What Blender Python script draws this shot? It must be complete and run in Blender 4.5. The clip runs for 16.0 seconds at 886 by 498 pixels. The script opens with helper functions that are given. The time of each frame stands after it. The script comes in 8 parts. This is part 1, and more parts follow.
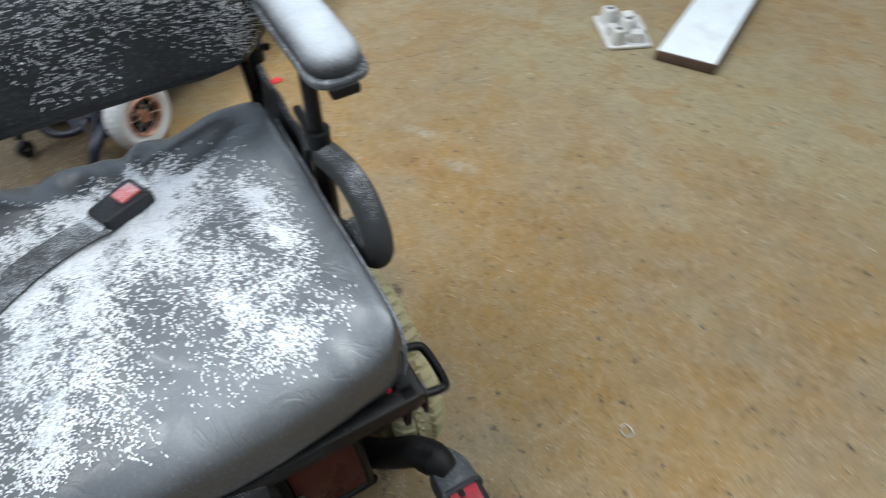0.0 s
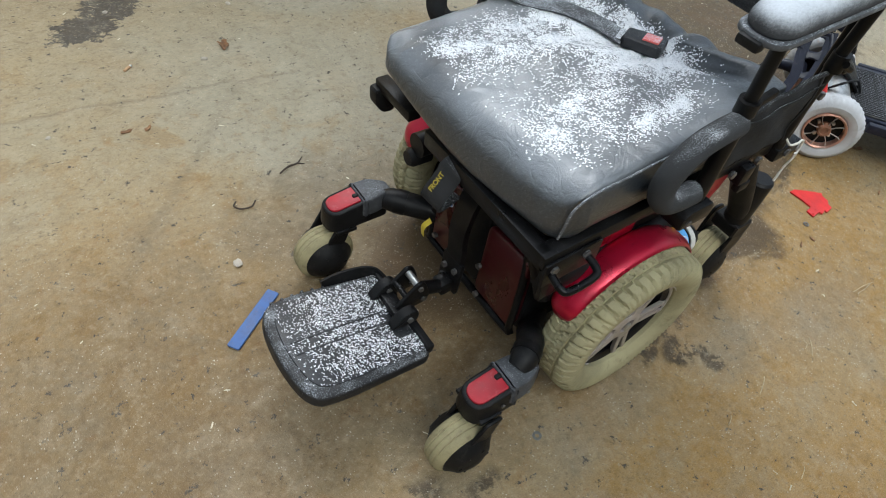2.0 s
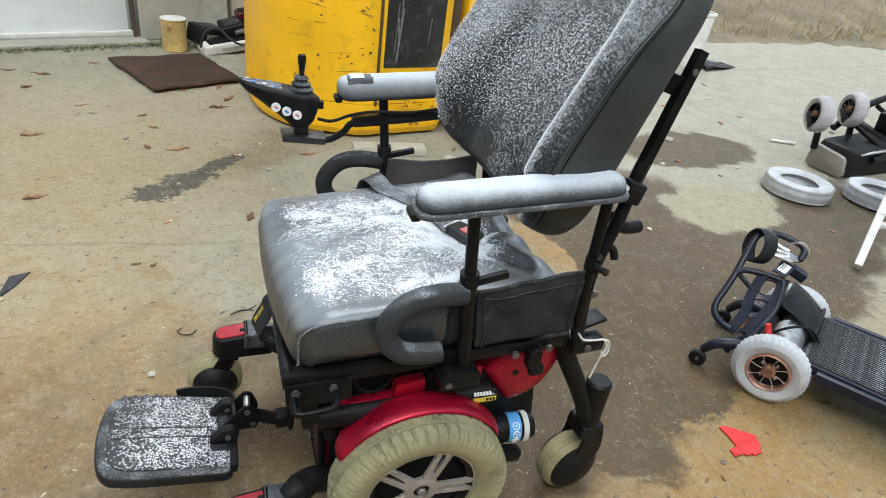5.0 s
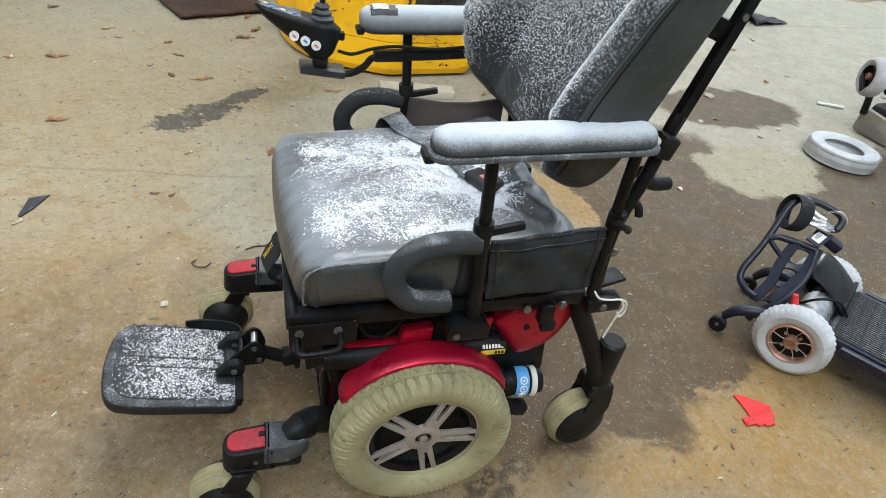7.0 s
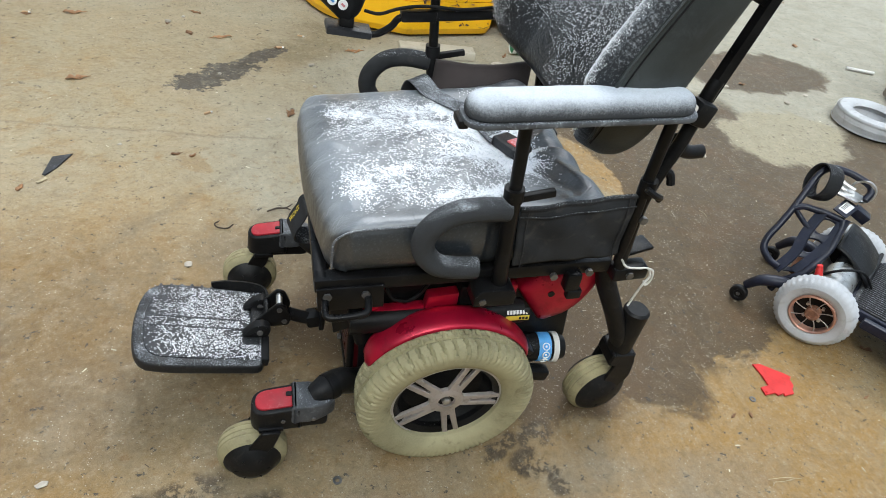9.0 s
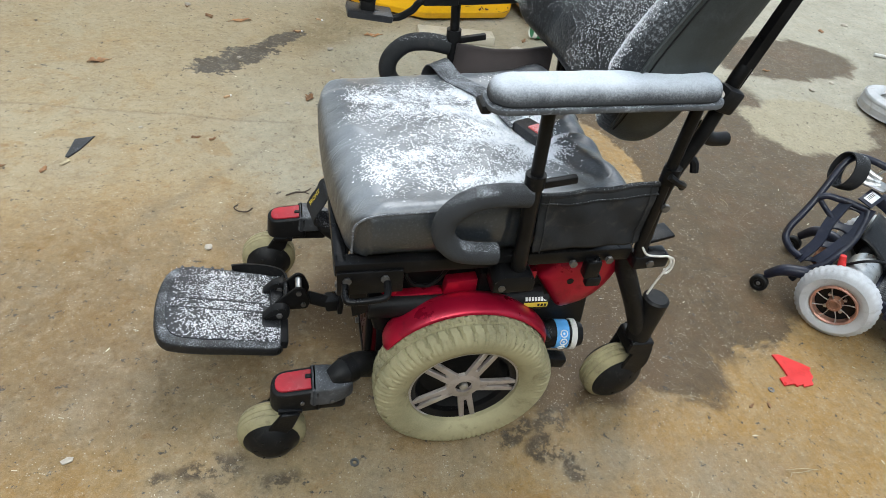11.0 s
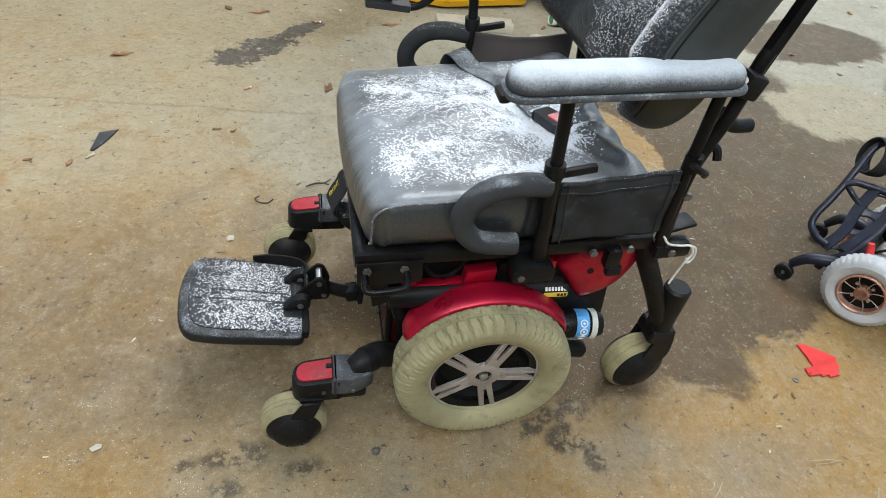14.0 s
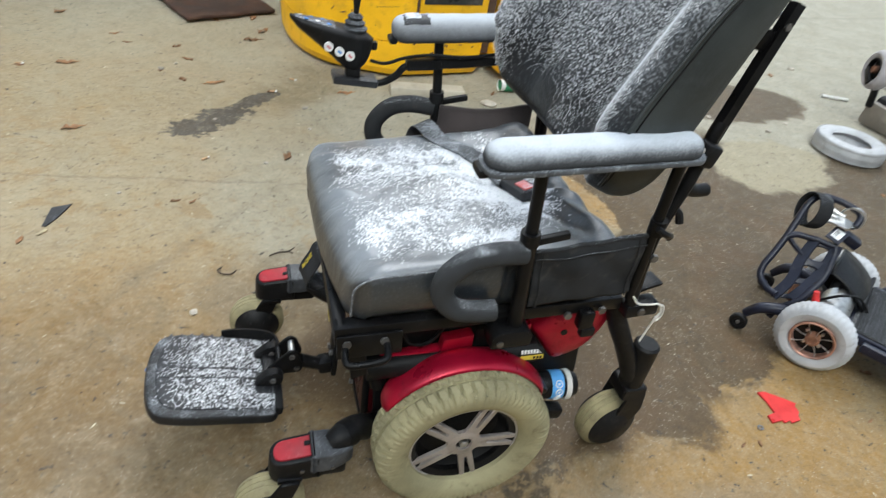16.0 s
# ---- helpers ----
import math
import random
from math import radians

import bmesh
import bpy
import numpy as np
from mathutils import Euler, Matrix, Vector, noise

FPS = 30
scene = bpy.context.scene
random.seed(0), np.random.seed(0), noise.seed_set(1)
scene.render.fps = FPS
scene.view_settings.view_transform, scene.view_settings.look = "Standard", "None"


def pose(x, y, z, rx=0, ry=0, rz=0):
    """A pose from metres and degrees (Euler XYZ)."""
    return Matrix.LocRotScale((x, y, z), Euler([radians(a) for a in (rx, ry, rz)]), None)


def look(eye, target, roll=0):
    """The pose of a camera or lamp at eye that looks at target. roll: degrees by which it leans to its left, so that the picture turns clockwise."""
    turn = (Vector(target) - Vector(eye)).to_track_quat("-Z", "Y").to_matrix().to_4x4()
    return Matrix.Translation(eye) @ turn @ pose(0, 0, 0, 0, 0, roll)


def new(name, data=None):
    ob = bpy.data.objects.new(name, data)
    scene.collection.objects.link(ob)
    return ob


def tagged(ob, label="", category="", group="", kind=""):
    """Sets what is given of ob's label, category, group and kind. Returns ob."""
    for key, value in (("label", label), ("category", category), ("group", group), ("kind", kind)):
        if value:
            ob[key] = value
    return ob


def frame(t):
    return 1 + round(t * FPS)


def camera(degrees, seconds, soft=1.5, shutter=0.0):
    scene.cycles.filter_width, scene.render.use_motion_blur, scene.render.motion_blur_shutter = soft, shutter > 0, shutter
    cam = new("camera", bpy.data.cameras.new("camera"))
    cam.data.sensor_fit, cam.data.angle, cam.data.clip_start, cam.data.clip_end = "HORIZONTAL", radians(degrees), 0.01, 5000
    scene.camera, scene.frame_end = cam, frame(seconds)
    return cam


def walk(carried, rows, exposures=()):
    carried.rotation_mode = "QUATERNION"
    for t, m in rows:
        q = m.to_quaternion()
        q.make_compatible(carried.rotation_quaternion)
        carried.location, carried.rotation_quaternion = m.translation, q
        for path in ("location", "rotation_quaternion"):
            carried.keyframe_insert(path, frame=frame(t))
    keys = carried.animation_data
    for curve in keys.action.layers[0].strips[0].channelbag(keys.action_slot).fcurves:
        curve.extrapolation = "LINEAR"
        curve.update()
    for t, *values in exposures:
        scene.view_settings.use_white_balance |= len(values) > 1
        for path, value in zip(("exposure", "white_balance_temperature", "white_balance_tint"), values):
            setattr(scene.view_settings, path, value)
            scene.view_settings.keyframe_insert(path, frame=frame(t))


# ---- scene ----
cam = camera(70.8, 16.0, soft=0.48, shutter=0.25)
PATH = [
    (0, (-0.628, -0.092, 1.162), (0.568, -0.72, -0.313), -3.0),
    (0.3, (-0.534, -0.195, 1.134), (0.8, -0.275, -0.354), -4.5),
    (0.5, (-0.524, -0.253, 1.13), (0.768, 0.011, -0.374), -3.2),
    (0.6, (-0.534, -0.278, 1.126), (0.709, 0.121, -0.389), -3.7),
    (0.9, (-0.568, -0.313, 1.099), (0.517, 0.284, -0.471), -0.8),
    (1, (-0.595, -0.321, 1.093), (0.476, 0.284, -0.484), 2.5),
    (1.5, (-0.795, -0.482, 1.098), (0.102, 0.357, -0.481), 7.2),
    (2, (-0.789, -0.601, 1.136), (0.108, 0.386, -0.355), 11.3),
    (2.5, (-0.588, -0.801, 1.143), (0.025, 0.383, -0.348), 4.7),
    (3, (-0.556, -0.904, 1.158), (-0.034, 0.4, -0.267), 3.6),
    (3.5, (-0.539, -1.08, 1.201), (0.187, 0.376, 0.038), 11.0),
    (3.7, (-0.501, -1.106, 1.238), (0.265, 0.416, 0.191), 12.8),
    (5.8, (-0.316, -1.03, 1.218), (0.26, 0.59, 0.196), 6.6),
    (6, (-0.313, -1.031, 1.218), (0.25, 0.575, 0.168), 7.0),
    (6.5, (-0.31, -1.025, 1.219), (0.228, 0.548, 0.108), 8.1),
    (7, (-0.307, -1.025, 1.201), (0.261, 0.501, 0.04), 11.2),
    (7.5, (-0.311, -1.019, 1.205), (0.227, 0.465, -0.023), 12.1),
    (8, (-0.326, -1.015, 1.203), (0.166, 0.467, -0.046), 11.7),
    (8.5, (-0.324, -1.017, 1.205), (0.227, 0.453, -0.034), 12.8),
    (9, (-0.333, -1.014, 1.198), (0.197, 0.447, -0.061), 11.8),
    (11.3, (-0.341, -1.012, 1.195), (0.121, 0.43, -0.111), 11.4),
    (11.5, (-0.336, -1.011, 1.194), (0.102, 0.433, -0.118), 10.9),
    (12, (-0.337, -1.011, 1.194), (0.094, 0.43, -0.124), 10.8),
    (12.5, (-0.336, -1.01, 1.198), (0.105, 0.423, -0.125), 10.6),
    (13, (-0.341, -1.012, 1.194), (0.089, 0.427, -0.126), 10.0),
    (13.5, (-0.345, -1.01, 1.193), (0.076, 0.427, -0.133), 10.1),
    (14, (-0.34, -1.012, 1.197), (0.081, 0.418, -0.137), 9.9),
    (14.5, (-0.343, -1.012, 1.194), (0.057, 0.427, -0.136), 9.0),
    (15, (-0.346, -1.004, 1.194), (0.044, 0.434, -0.14), 9.0),
    (15.5, (-0.377, -1.0, 1.197), (0.005, 0.449, -0.128), 8.0),
    (16, (-0.389, -0.998, 1.217), (0.191, 0.514, 0.043), 10.6),
]
walk(cam, [(t, look(eye, target, roll)) for t, eye, target, roll in PATH], exposures=[(0, 1.08), (0.5, 0.9), (1.0, 0.82), (1.5, 0.93), (2.0, 1.02), (2.5, 1.12), (3.5, 1.22), (5.8, 1.26), (16, 1.24)])

# ---- world and light: overcast winter daylight ----
world = bpy.data.worlds.new("overcast_sky")
scene.world = world
world.use_nodes = True
wn, wl = world.node_tree.nodes, world.node_tree.links
sky = wn.new("ShaderNodeTexSky")
sky.sky_type = "NISHITA"
sky.sun_disc = False
sky.sun_elevation, sky.sun_rotation = radians(48), radians(200)
sky.air_density, sky.dust_density = 1.0, 3.0
grey = wn.new("ShaderNodeHueSaturation")
grey.inputs["Saturation"].default_value = 0.42
wl.new(sky.outputs[0], grey.inputs["Color"])
cool = wn.new("ShaderNodeMix")
cool.data_type, cool.blend_type = "RGBA", "MULTIPLY"
cool.inputs[0].default_value, cool.inputs[7].default_value = 1.0, (0.90, 1.0, 1.03, 1.0)
wl.new(grey.outputs[0], cool.inputs[6])
wl.new(cool.outputs[2], wn["Background"].inputs[0])
wn["Background"].inputs[1].default_value = 0.15
sun_data = bpy.data.lights.new("sun", "SUN")
sun_data.energy, sun_data.angle, sun_data.color = 0.95, radians(32), (0.95, 0.985, 1.0)
sun = new("sun", sun_data)
sun.matrix_world = look((1.0, 2.6, 4.0), (0, 0, 0))


# ---- materials ----
def nodes_of(name):
    m = bpy.data.materials.new(name)
    m.use_nodes = True
    return m, m.node_tree.nodes, m.node_tree.links, m.node_tree.nodes["Principled BSDF"]


def math_node(nd, lk, op, a, b=None, c=None, clamp=False):
    n = nd.new("ShaderNodeMath")
    n.operation, n.use_clamp = op, clamp
    for i, v in enumerate((a, b, c)):
        if v is None:
            continue
        if isinstance(v, (int, float)):
            n.inputs[i].default_value = v
        else:
            lk.new(v, n.inputs[i])
    return n.outputs[0]


def noise_node(nd, lk, vec, scale, detail=4.0, rough=0.55, distort=0.0):
    n = nd.new("ShaderNodeTexNoise")
    n.inputs["Scale"].default_value, n.inputs["Detail"].default_value = scale, detail
    n.inputs["Roughness"].default_value, n.inputs["Distortion"].default_value = rough, distort
    lk.new(vec, n.inputs["Vector"])
    return n.outputs[0]


def ramp(nd, lk, fac, lo, hi, a=0.0, b=1.0):
    n = nd.new("ShaderNodeMapRange")
    n.interpolation_type = "SMOOTHSTEP"
    for i, v in zip((1, 2, 3, 4), (lo, hi, a, b)):
        n.inputs[i].default_value = v
    lk.new(fac, n.inputs[0])
    return n.outputs[0]


def mix(nd, lk, fac, a, b, mode="MIX"):
    n = nd.new("ShaderNodeMix")
    n.data_type, n.blend_type = "RGBA", mode
    for sock, v in ((n.inputs[0], fac), (n.inputs[6], a), (n.inputs[7], b)):
        if isinstance(v, (int, float)):
            sock.default_value = v
        elif isinstance(v, tuple):
            sock.default_value = (*v, 1.0)
        else:
            lk.new(v, sock)
    return n.outputs[2]


def bump_to(nd, lk, bsdf, height, strength, dist):
    n = nd.new("ShaderNodeBump")
    n.inputs["Strength"].default_value, n.inputs["Distance"].default_value = strength, dist
    lk.new(height, n.inputs["Height"])
    lk.new(n.outputs[0], bsdf.inputs["Normal"])


FROST = (0.80, 0.85, 0.91)


def surface(name, base, rough=0.5, metal=0.0, var=0.25, scale=14.0, grain=220.0, bump=0.15, depth=0.002,
            dirt=None, dirt_amount=0.45, frost=0.0, frost_grain=420.0, coat=0.0, shift=0.0, spec=0.5, even=0.0):
    """Paint, plastic, rubber or cloth with cloudy and fine variation, dirt and, where it lay, frost on upward faces."""
    m, nd, lk, b = nodes_of(name)
    tex = nd.new("ShaderNodeTexCoord")
    vec = tex.outputs["Object"]
    big = noise_node(nd, lk, vec, scale, 5)
    fine = noise_node(nd, lk, vec, grain, 3)
    dark = tuple(c * (1 - var) for c in base)
    light = tuple(min(1, c * (1 + var)) for c in base)
    col = mix(nd, lk, ramp(nd, lk, big, 0.3, 0.7), dark, light)
    col = mix(nd, lk, ramp(nd, lk, fine, 0.35, 0.75, 0, 0.35), col, light)
    r = ramp(nd, lk, big, 0.25, 0.75, max(0.03, rough - 0.1), min(1, rough + 0.12))
    if shift:
        info = nd.new("ShaderNodeObjectInfo")
        k = math_node(nd, lk, "MULTIPLY_ADD", info.outputs["Random"], shift, 1 - shift / 2)
        n = nd.new("ShaderNodeHueSaturation")
        lk.new(k, n.inputs["Value"])
        lk.new(col, n.inputs["Color"])
        col = n.outputs[0]
    if dirt:
        spots = noise_node(nd, lk, vec, scale * 2.7, 6, 0.68, 0.4)
        mask = ramp(nd, lk, spots, 0.52, 0.74, 0, dirt_amount)
        col = mix(nd, lk, mask, col, dirt)
        r = math_node(nd, lk, "MULTIPLY_ADD", mask, 0.35, r, clamp=True)
    if frost:
        geo = nd.new("ShaderNodeNewGeometry")
        sep = nd.new("ShaderNodeSeparateXYZ")
        lk.new(geo.outputs["Normal"], sep.inputs[0])
        up = ramp(nd, lk, sep.outputs[2], -0.05, 0.85)
        flecks = noise_node(nd, lk, vec, frost_grain, 3, 0.7)
        cloud = noise_node(nd, lk, vec, 22, 4)
        k = math_node(nd, lk, "MULTIPLY_ADD", cloud, 0.5, math_node(nd, lk, "MULTIPLY_ADD", flecks, 1.0 - even, even * 0.5))
        k = math_node(nd, lk, "MULTIPLY_ADD", up, 0.55 + even * 0.5, k)
        lo = 1.62 - 0.36 * frost
        mask = ramp(nd, lk, k, lo - 0.16 - 0.3 * even, lo + 0.2 + 0.15 * even, 0, 0.92)
        mask = math_node(nd, lk, "MULTIPLY", mask, up)
        col = mix(nd, lk, mask, col, FROST)
        r = math_node(nd, lk, "MULTIPLY_ADD", mask, 0.4, r, clamp=True)
        fine = math_node(nd, lk, "ADD", fine, flecks)
    lk.new(col, b.inputs["Base Color"])
    lk.new(r, b.inputs["Roughness"])
    b.inputs["Metallic"].default_value = metal
    b.inputs["Specular IOR Level"].default_value = spec
    if coat:
        b.inputs["Coat Weight"].default_value, b.inputs["Coat Roughness"].default_value = coat, 0.12
    if bump:
        bump_to(nd, lk, b, fine, bump, depth)
    return m


MUD = (0.16, 0.12, 0.075)
DUST = (0.24, 0.21, 0.17)
BLACK_METAL = surface("black_painted_steel", (0.006, 0.006, 0.0065), 0.36, 0.0, 0.4, 18, 300, 0.2, 0.001, DUST, 0.03, frost=0.05, spec=0.18)
BLACK_PLASTIC = surface("black_plastic", (0.0075, 0.0075, 0.008), 0.48, 0, 0.35, 20, 420, 0.25, 0.0008, DUST, 0.06, spec=0.2)
PLATE = surface("frosted_black_moulding", (0.012, 0.0125, 0.014), 0.5, 0, 0.3, 25, 420, 0.25, 0.0008, DUST, 0.10, frost=0.48, frost_grain=600, spec=0.4)
TRAY = surface("frosted_tray_plastic", (0.085, 0.09, 0.098), 0.6, 0, 0.3, 25, 420, 0.3, 0.0008, (0.40, 0.43, 0.46), 0.6, frost=0.5, spec=0.3)
HOOD = surface("scuffed_charcoal_hood", (0.055, 0.058, 0.064), 0.55, 0, 0.3, 30, 420, 0.3, 0.0008, (0.20, 0.21, 0.22), 0.45, frost=0.3, spec=0.4)
PIPING = surface("frosted_piping", (0.10, 0.105, 0.115), 0.8, 0, 0.4, 90, 500, 0.3, 0.0008, (0.62, 0.66, 0.70), 0.8, frost=0.5)
GREY_PLASTIC = surface("charcoal_plastic", (0.020, 0.021, 0.024), 0.42, 0, 0.3, 25, 420, 0.25, 0.0008, DUST, 0.10, frost=0.2, spec=0.4)
RED_PLASTIC = surface("red_gloss_plastic", (0.42, 0.006, 0.032), 0.33, 0.5, 0.2, 9, 380, 0.05, 0.0006, (0.12, 0.01, 0.014), 0.45, frost=0.0, coat=0.12)
RED_INSET = surface("frosted_red_inset", (0.33, 0.010, 0.020), 0.5, 0, 0.2, 30, 380, 0.15, 0.0006, (0.5, 0.16, 0.17), 0.35)
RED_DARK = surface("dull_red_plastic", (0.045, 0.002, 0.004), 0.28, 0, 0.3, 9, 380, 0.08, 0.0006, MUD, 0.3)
RED_SCRAP = surface("bright_red_plastic", (0.62, 0.03, 0.028), 0.35, 0, 0.15, 25, 300, 0.1, 0.0008, (0.3, 0.02, 0.02), 0.2)
FOAM = surface("grey_foam_rubber", (0.030, 0.032, 0.035), 0.9, 0, 0.25, 25, 520, 0.6, 0.0015, None, frost=0.5, frost_grain=700)
CLOTH_BLACK = surface("black_nylon_cloth", (0.028, 0.029, 0.031), 0.85, 0, 0.3, 12, 900, 0.5, 0.001, DUST, 0.12, frost=0.42, spec=0.15)
CLOTH_BROWN = surface("brownish_black_mesh", (0.040, 0.032, 0.031), 0.9, 0, 0.3, 12, 900, 0.5, 0.001)
TRAY_FROST = surface("patchy_white_frost", (0.52, 0.54, 0.57), 0.7, 0, 0.4, 60, 500, 0.3, 0.0008, (0.10, 0.11, 0.12), 0.6)
WEB_FROST = surface("frost_covered_steel", (0.12, 0.125, 0.13), 0.6, 0, 0.2, 30, 500, 0.3, 0.0008, None, frost=0.95)
WEBBING = surface("grey_seat_belt_webbing", (0.055, 0.058, 0.063), 0.75, 0, 0.2, 20, 1100, 0.5, 0.0008, None, frost=0.55)
TYRE_TAN = surface("yellowed_grey_rubber", (0.315, 0.285, 0.170), 0.8, 0, 0.2, 11, 300, 0.35, 0.001, (0.13, 0.105, 0.06), 0.5, spec=0.2)
CASTER_TAN = surface("worn_tan_rubber", (0.27, 0.235, 0.13), 0.75, 0, 0.22, 25, 300, 0.3, 0.001, (0.13, 0.10, 0.06), 0.5)
TYRE_GREY = surface("pale_grey_rubber", (0.44, 0.45, 0.465), 0.75, 0, 0.15, 12, 260, 0.35, 0.001, (0.2, 0.18, 0.15), 0.4, shift=0.2)
RIM_STEEL = surface("worn_rim_steel", (0.50, 0.48, 0.455), 0.38, 0.6, 0.15, 22, 500, 0.08, 0.0005, (0.14, 0.11, 0.085), 0.45)
ALLOY = surface("dull_silver_alloy", (0.41, 0.37, 0.345), 0.42, 0.5, 0.15, 22, 500, 0.08, 0.0005, (0.10, 0.08, 0.06), 0.4)
BOLT = surface("dirty_bolt_steel", (0.16, 0.155, 0.15), 0.45, 0.7, 0.3, 60, 500, 0.1, 0.0005, (0.05, 0.04, 0.03), 0.4)
STEEL = surface("zinc_steel", (0.50, 0.50, 0.49), 0.35, 0.9, 0.2, 60, 500, 0.1, 0.0005, (0.12, 0.09, 0.06), 0.35)
RUST = surface("rusty_steel", (0.26, 0.125, 0.075), 0.8, 0.2, 0.35, 60, 400, 0.4, 0.001)
SCOOT_BLUE = surface("dark_blue_black_paint", (0.008, 0.010, 0.022), 0.42, 0.0, 0.35, 20, 300, 0.15, 0.001, DUST, 0.10, frost=0.0, coat=0.12, spec=0.35)
DECK_MAT = surface("black_ribbed_rubber", (0.020, 0.021, 0.023), 0.6, 0, 0.3, 10, 260, 0.5, 0.002, DUST, 0.3, frost=0.45)
WHITE_PLASTIC = surface("weathered_white_plastic", (0.60, 0.59, 0.56), 0.5, 0, 0.10, 10, 260, 0.15, 0.001, (0.26, 0.23, 0.18), 0.5)
WHITE_PAINT = surface("stained_white_paint", (0.72, 0.76, 0.78), 0.45, 0, 0.07, 3, 160, 0.1, 0.001, (0.40, 0.38, 0.33), 0.3)
BLUE_LABEL = surface("blue_label", (0.05, 0.24, 0.62), 0.35, 0, 0.15, 60, 300, 0.02, 0.0005)
BLUE_STRIP = surface("blue_plastic", (0.035, 0.10, 0.28), 0.5, 0, 0.2, 40, 300, 0.15, 0.0008, MUD, 0.2)
YELLOW_INK = surface("yellow_ink", (0.62, 0.47, 0.05), 0.5, 0, 0.1, 60, 300, 0.02, 0.0003)
BLUE_MOTOR = surface("light_blue_label", (0.10, 0.36, 0.74), 0.4, 0, 0.1, 60, 300, 0.02, 0.0005)
WHITE_INK = surface("white_ink", (0.75, 0.75, 0.74), 0.45, 0, 0.06, 60, 300, 0.02, 0.0003)
PINK_INK = surface("faded_red_ink", (0.55, 0.2, 0.22), 0.5, 0, 0.1, 60, 300, 0.02, 0.0003)
BUTTON_RED = surface("faded_red_button", (0.70, 0.13, 0.12), 0.4, 0, 0.1, 60, 300, 0.05, 0.0005, None, frost=0.75, frost_grain=400)
STRING = surface("white_cotton_string", (0.62, 0.60, 0.55), 0.9, 0, 0.2, 80, 900, 0.4, 0.0005)
YELLOW_PAINT = surface("chipped_yellow_paint", (0.80, 0.43, 0.006), 0.42, 0, 0.1, 4, 120, 0.12, 0.001, (0.22, 0.10, 0.03), 0.35)
GLASS_DARK = surface("dull_black_panel", (0.020, 0.022, 0.022), 0.35, 0, 0.3, 6, 90, 0.12, 0.001, (0.2, 0.2, 0.19), 0.35)
CONCRETE_WALL = surface("rough_grey_render", (0.34, 0.32, 0.27), 0.9, 0, 0.16, 3, 90, 0.7, 0.006, (0.16, 0.14, 0.11), 0.5)
MAT_BROWN = surface("dark_brown_coir", (0.046, 0.021, 0.013), 0.85, 0, 0.6, 9, 420, 0.8, 0.004, (0.15, 0.10, 0.065), 0.45)
WOOD_GREY = surface("weathered_grey_wood", (0.42, 0.38, 0.30), 0.8, 0, 0.16, 9, 180, 0.4, 0.002, (0.2, 0.17, 0.12), 0.4)
WOOD_SHADE = surface("dark_wood_and_shade", (0.075, 0.045, 0.03), 0.75, 0, 0.3, 12, 200, 0.4, 0.002)
BUCKET_TIN = surface("rusty_yellow_tin", (0.45, 0.32, 0.12), 0.5, 0.2, 0.25, 9, 150, 0.15, 0.001, (0.16, 0.08, 0.03), 0.6)
LEAF = surface("dead_leaf", (0.23, 0.115, 0.052), 0.8, 0, 0.35, 40, 300, 0.3, 0.001, (0.10, 0.05, 0.025), 0.4, shift=0.7)
TWIG = surface("dark_twig", (0.05, 0.035, 0.025), 0.85, 0, 0.3, 40, 300, 0.3, 0.001)
STONE = surface("pale_pebble", (0.38, 0.34, 0.28), 0.8, 0, 0.2, 50, 300, 0.3, 0.001, shift=0.6)
GRIT = surface("brown_grit", (0.27, 0.225, 0.16), 0.85, 0, 0.5, 30, 300, 0.3, 0.001)
FASCIA = surface("dull_brown_grey_plastic", (0.20, 0.18, 0.155), 0.5, 0, 0.2, 8, 200, 0.15, 0.001, (0.08, 0.07, 0.06), 0.4)
TYRE_DUSTY = surface("dusty_lilac_grey_rubber", (0.36, 0.34, 0.35), 0.75, 0, 0.15, 12, 260, 0.35, 0.001, (0.2, 0.18, 0.16), 0.4)
GLASS_SMEAR = surface("dried_smear", (0.13, 0.13, 0.125), 0.8, 0, 0.5, 30, 300, 0.1, 0.0003)
LID_PRINT = surface("printed_dark_lid", (0.028, 0.032, 0.042), 0.45, 0, 0.3, 60, 300, 0.1, 0.0004, (0.52, 0.56, 0.62), 0.85, frost=0.45)
BUTT_TAN = surface("cork_tan_paper", (0.46, 0.29, 0.16), 0.8, 0, 0.2, 200, 900, 0.1, 0.0003)
COPPER_RIM = surface("copper_tinted_rim", (0.50, 0.27, 0.20), 0.38, 0.45, 0.25, 30, 300, 0.15, 0.0005, (0.55, 0.50, 0.46), 0.4)
STALK = surface("dull_straw", (0.40, 0.33, 0.21), 0.8, 0, 0.3, 90, 400, 0.1, 0.0005)
CHIP = surface("straw_and_chips", (0.55, 0.50, 0.38), 0.8, 0, 0.3, 90, 400, 0.1, 0.0005)
GREEN_INK = surface("green_print", (0.02, 0.20, 0.09), 0.45, 0, 0.1, 60, 300, 0.02, 0.0004)
STRAW = surface("dry_grass", (0.27, 0.205, 0.10), 0.85, 0, 0.45, 30, 300, 0.1, 0.001)
MOSS = surface("moss_and_weeds", (0.115, 0.125, 0.045), 0.9, 0, 0.4, 30, 300, 0.2, 0.001)
SOIL = surface("pale_soil", (0.16, 0.125, 0.08), 0.95, 0, 0.4, 2, 60, 0.6, 0.02, (0.10, 0.085, 0.05), 0.5)
ICE = surface("frost_crystals", (0.86, 0.88, 0.91), 0.55, 0, 0.05, 60, 900, 0.1, 0.0005)


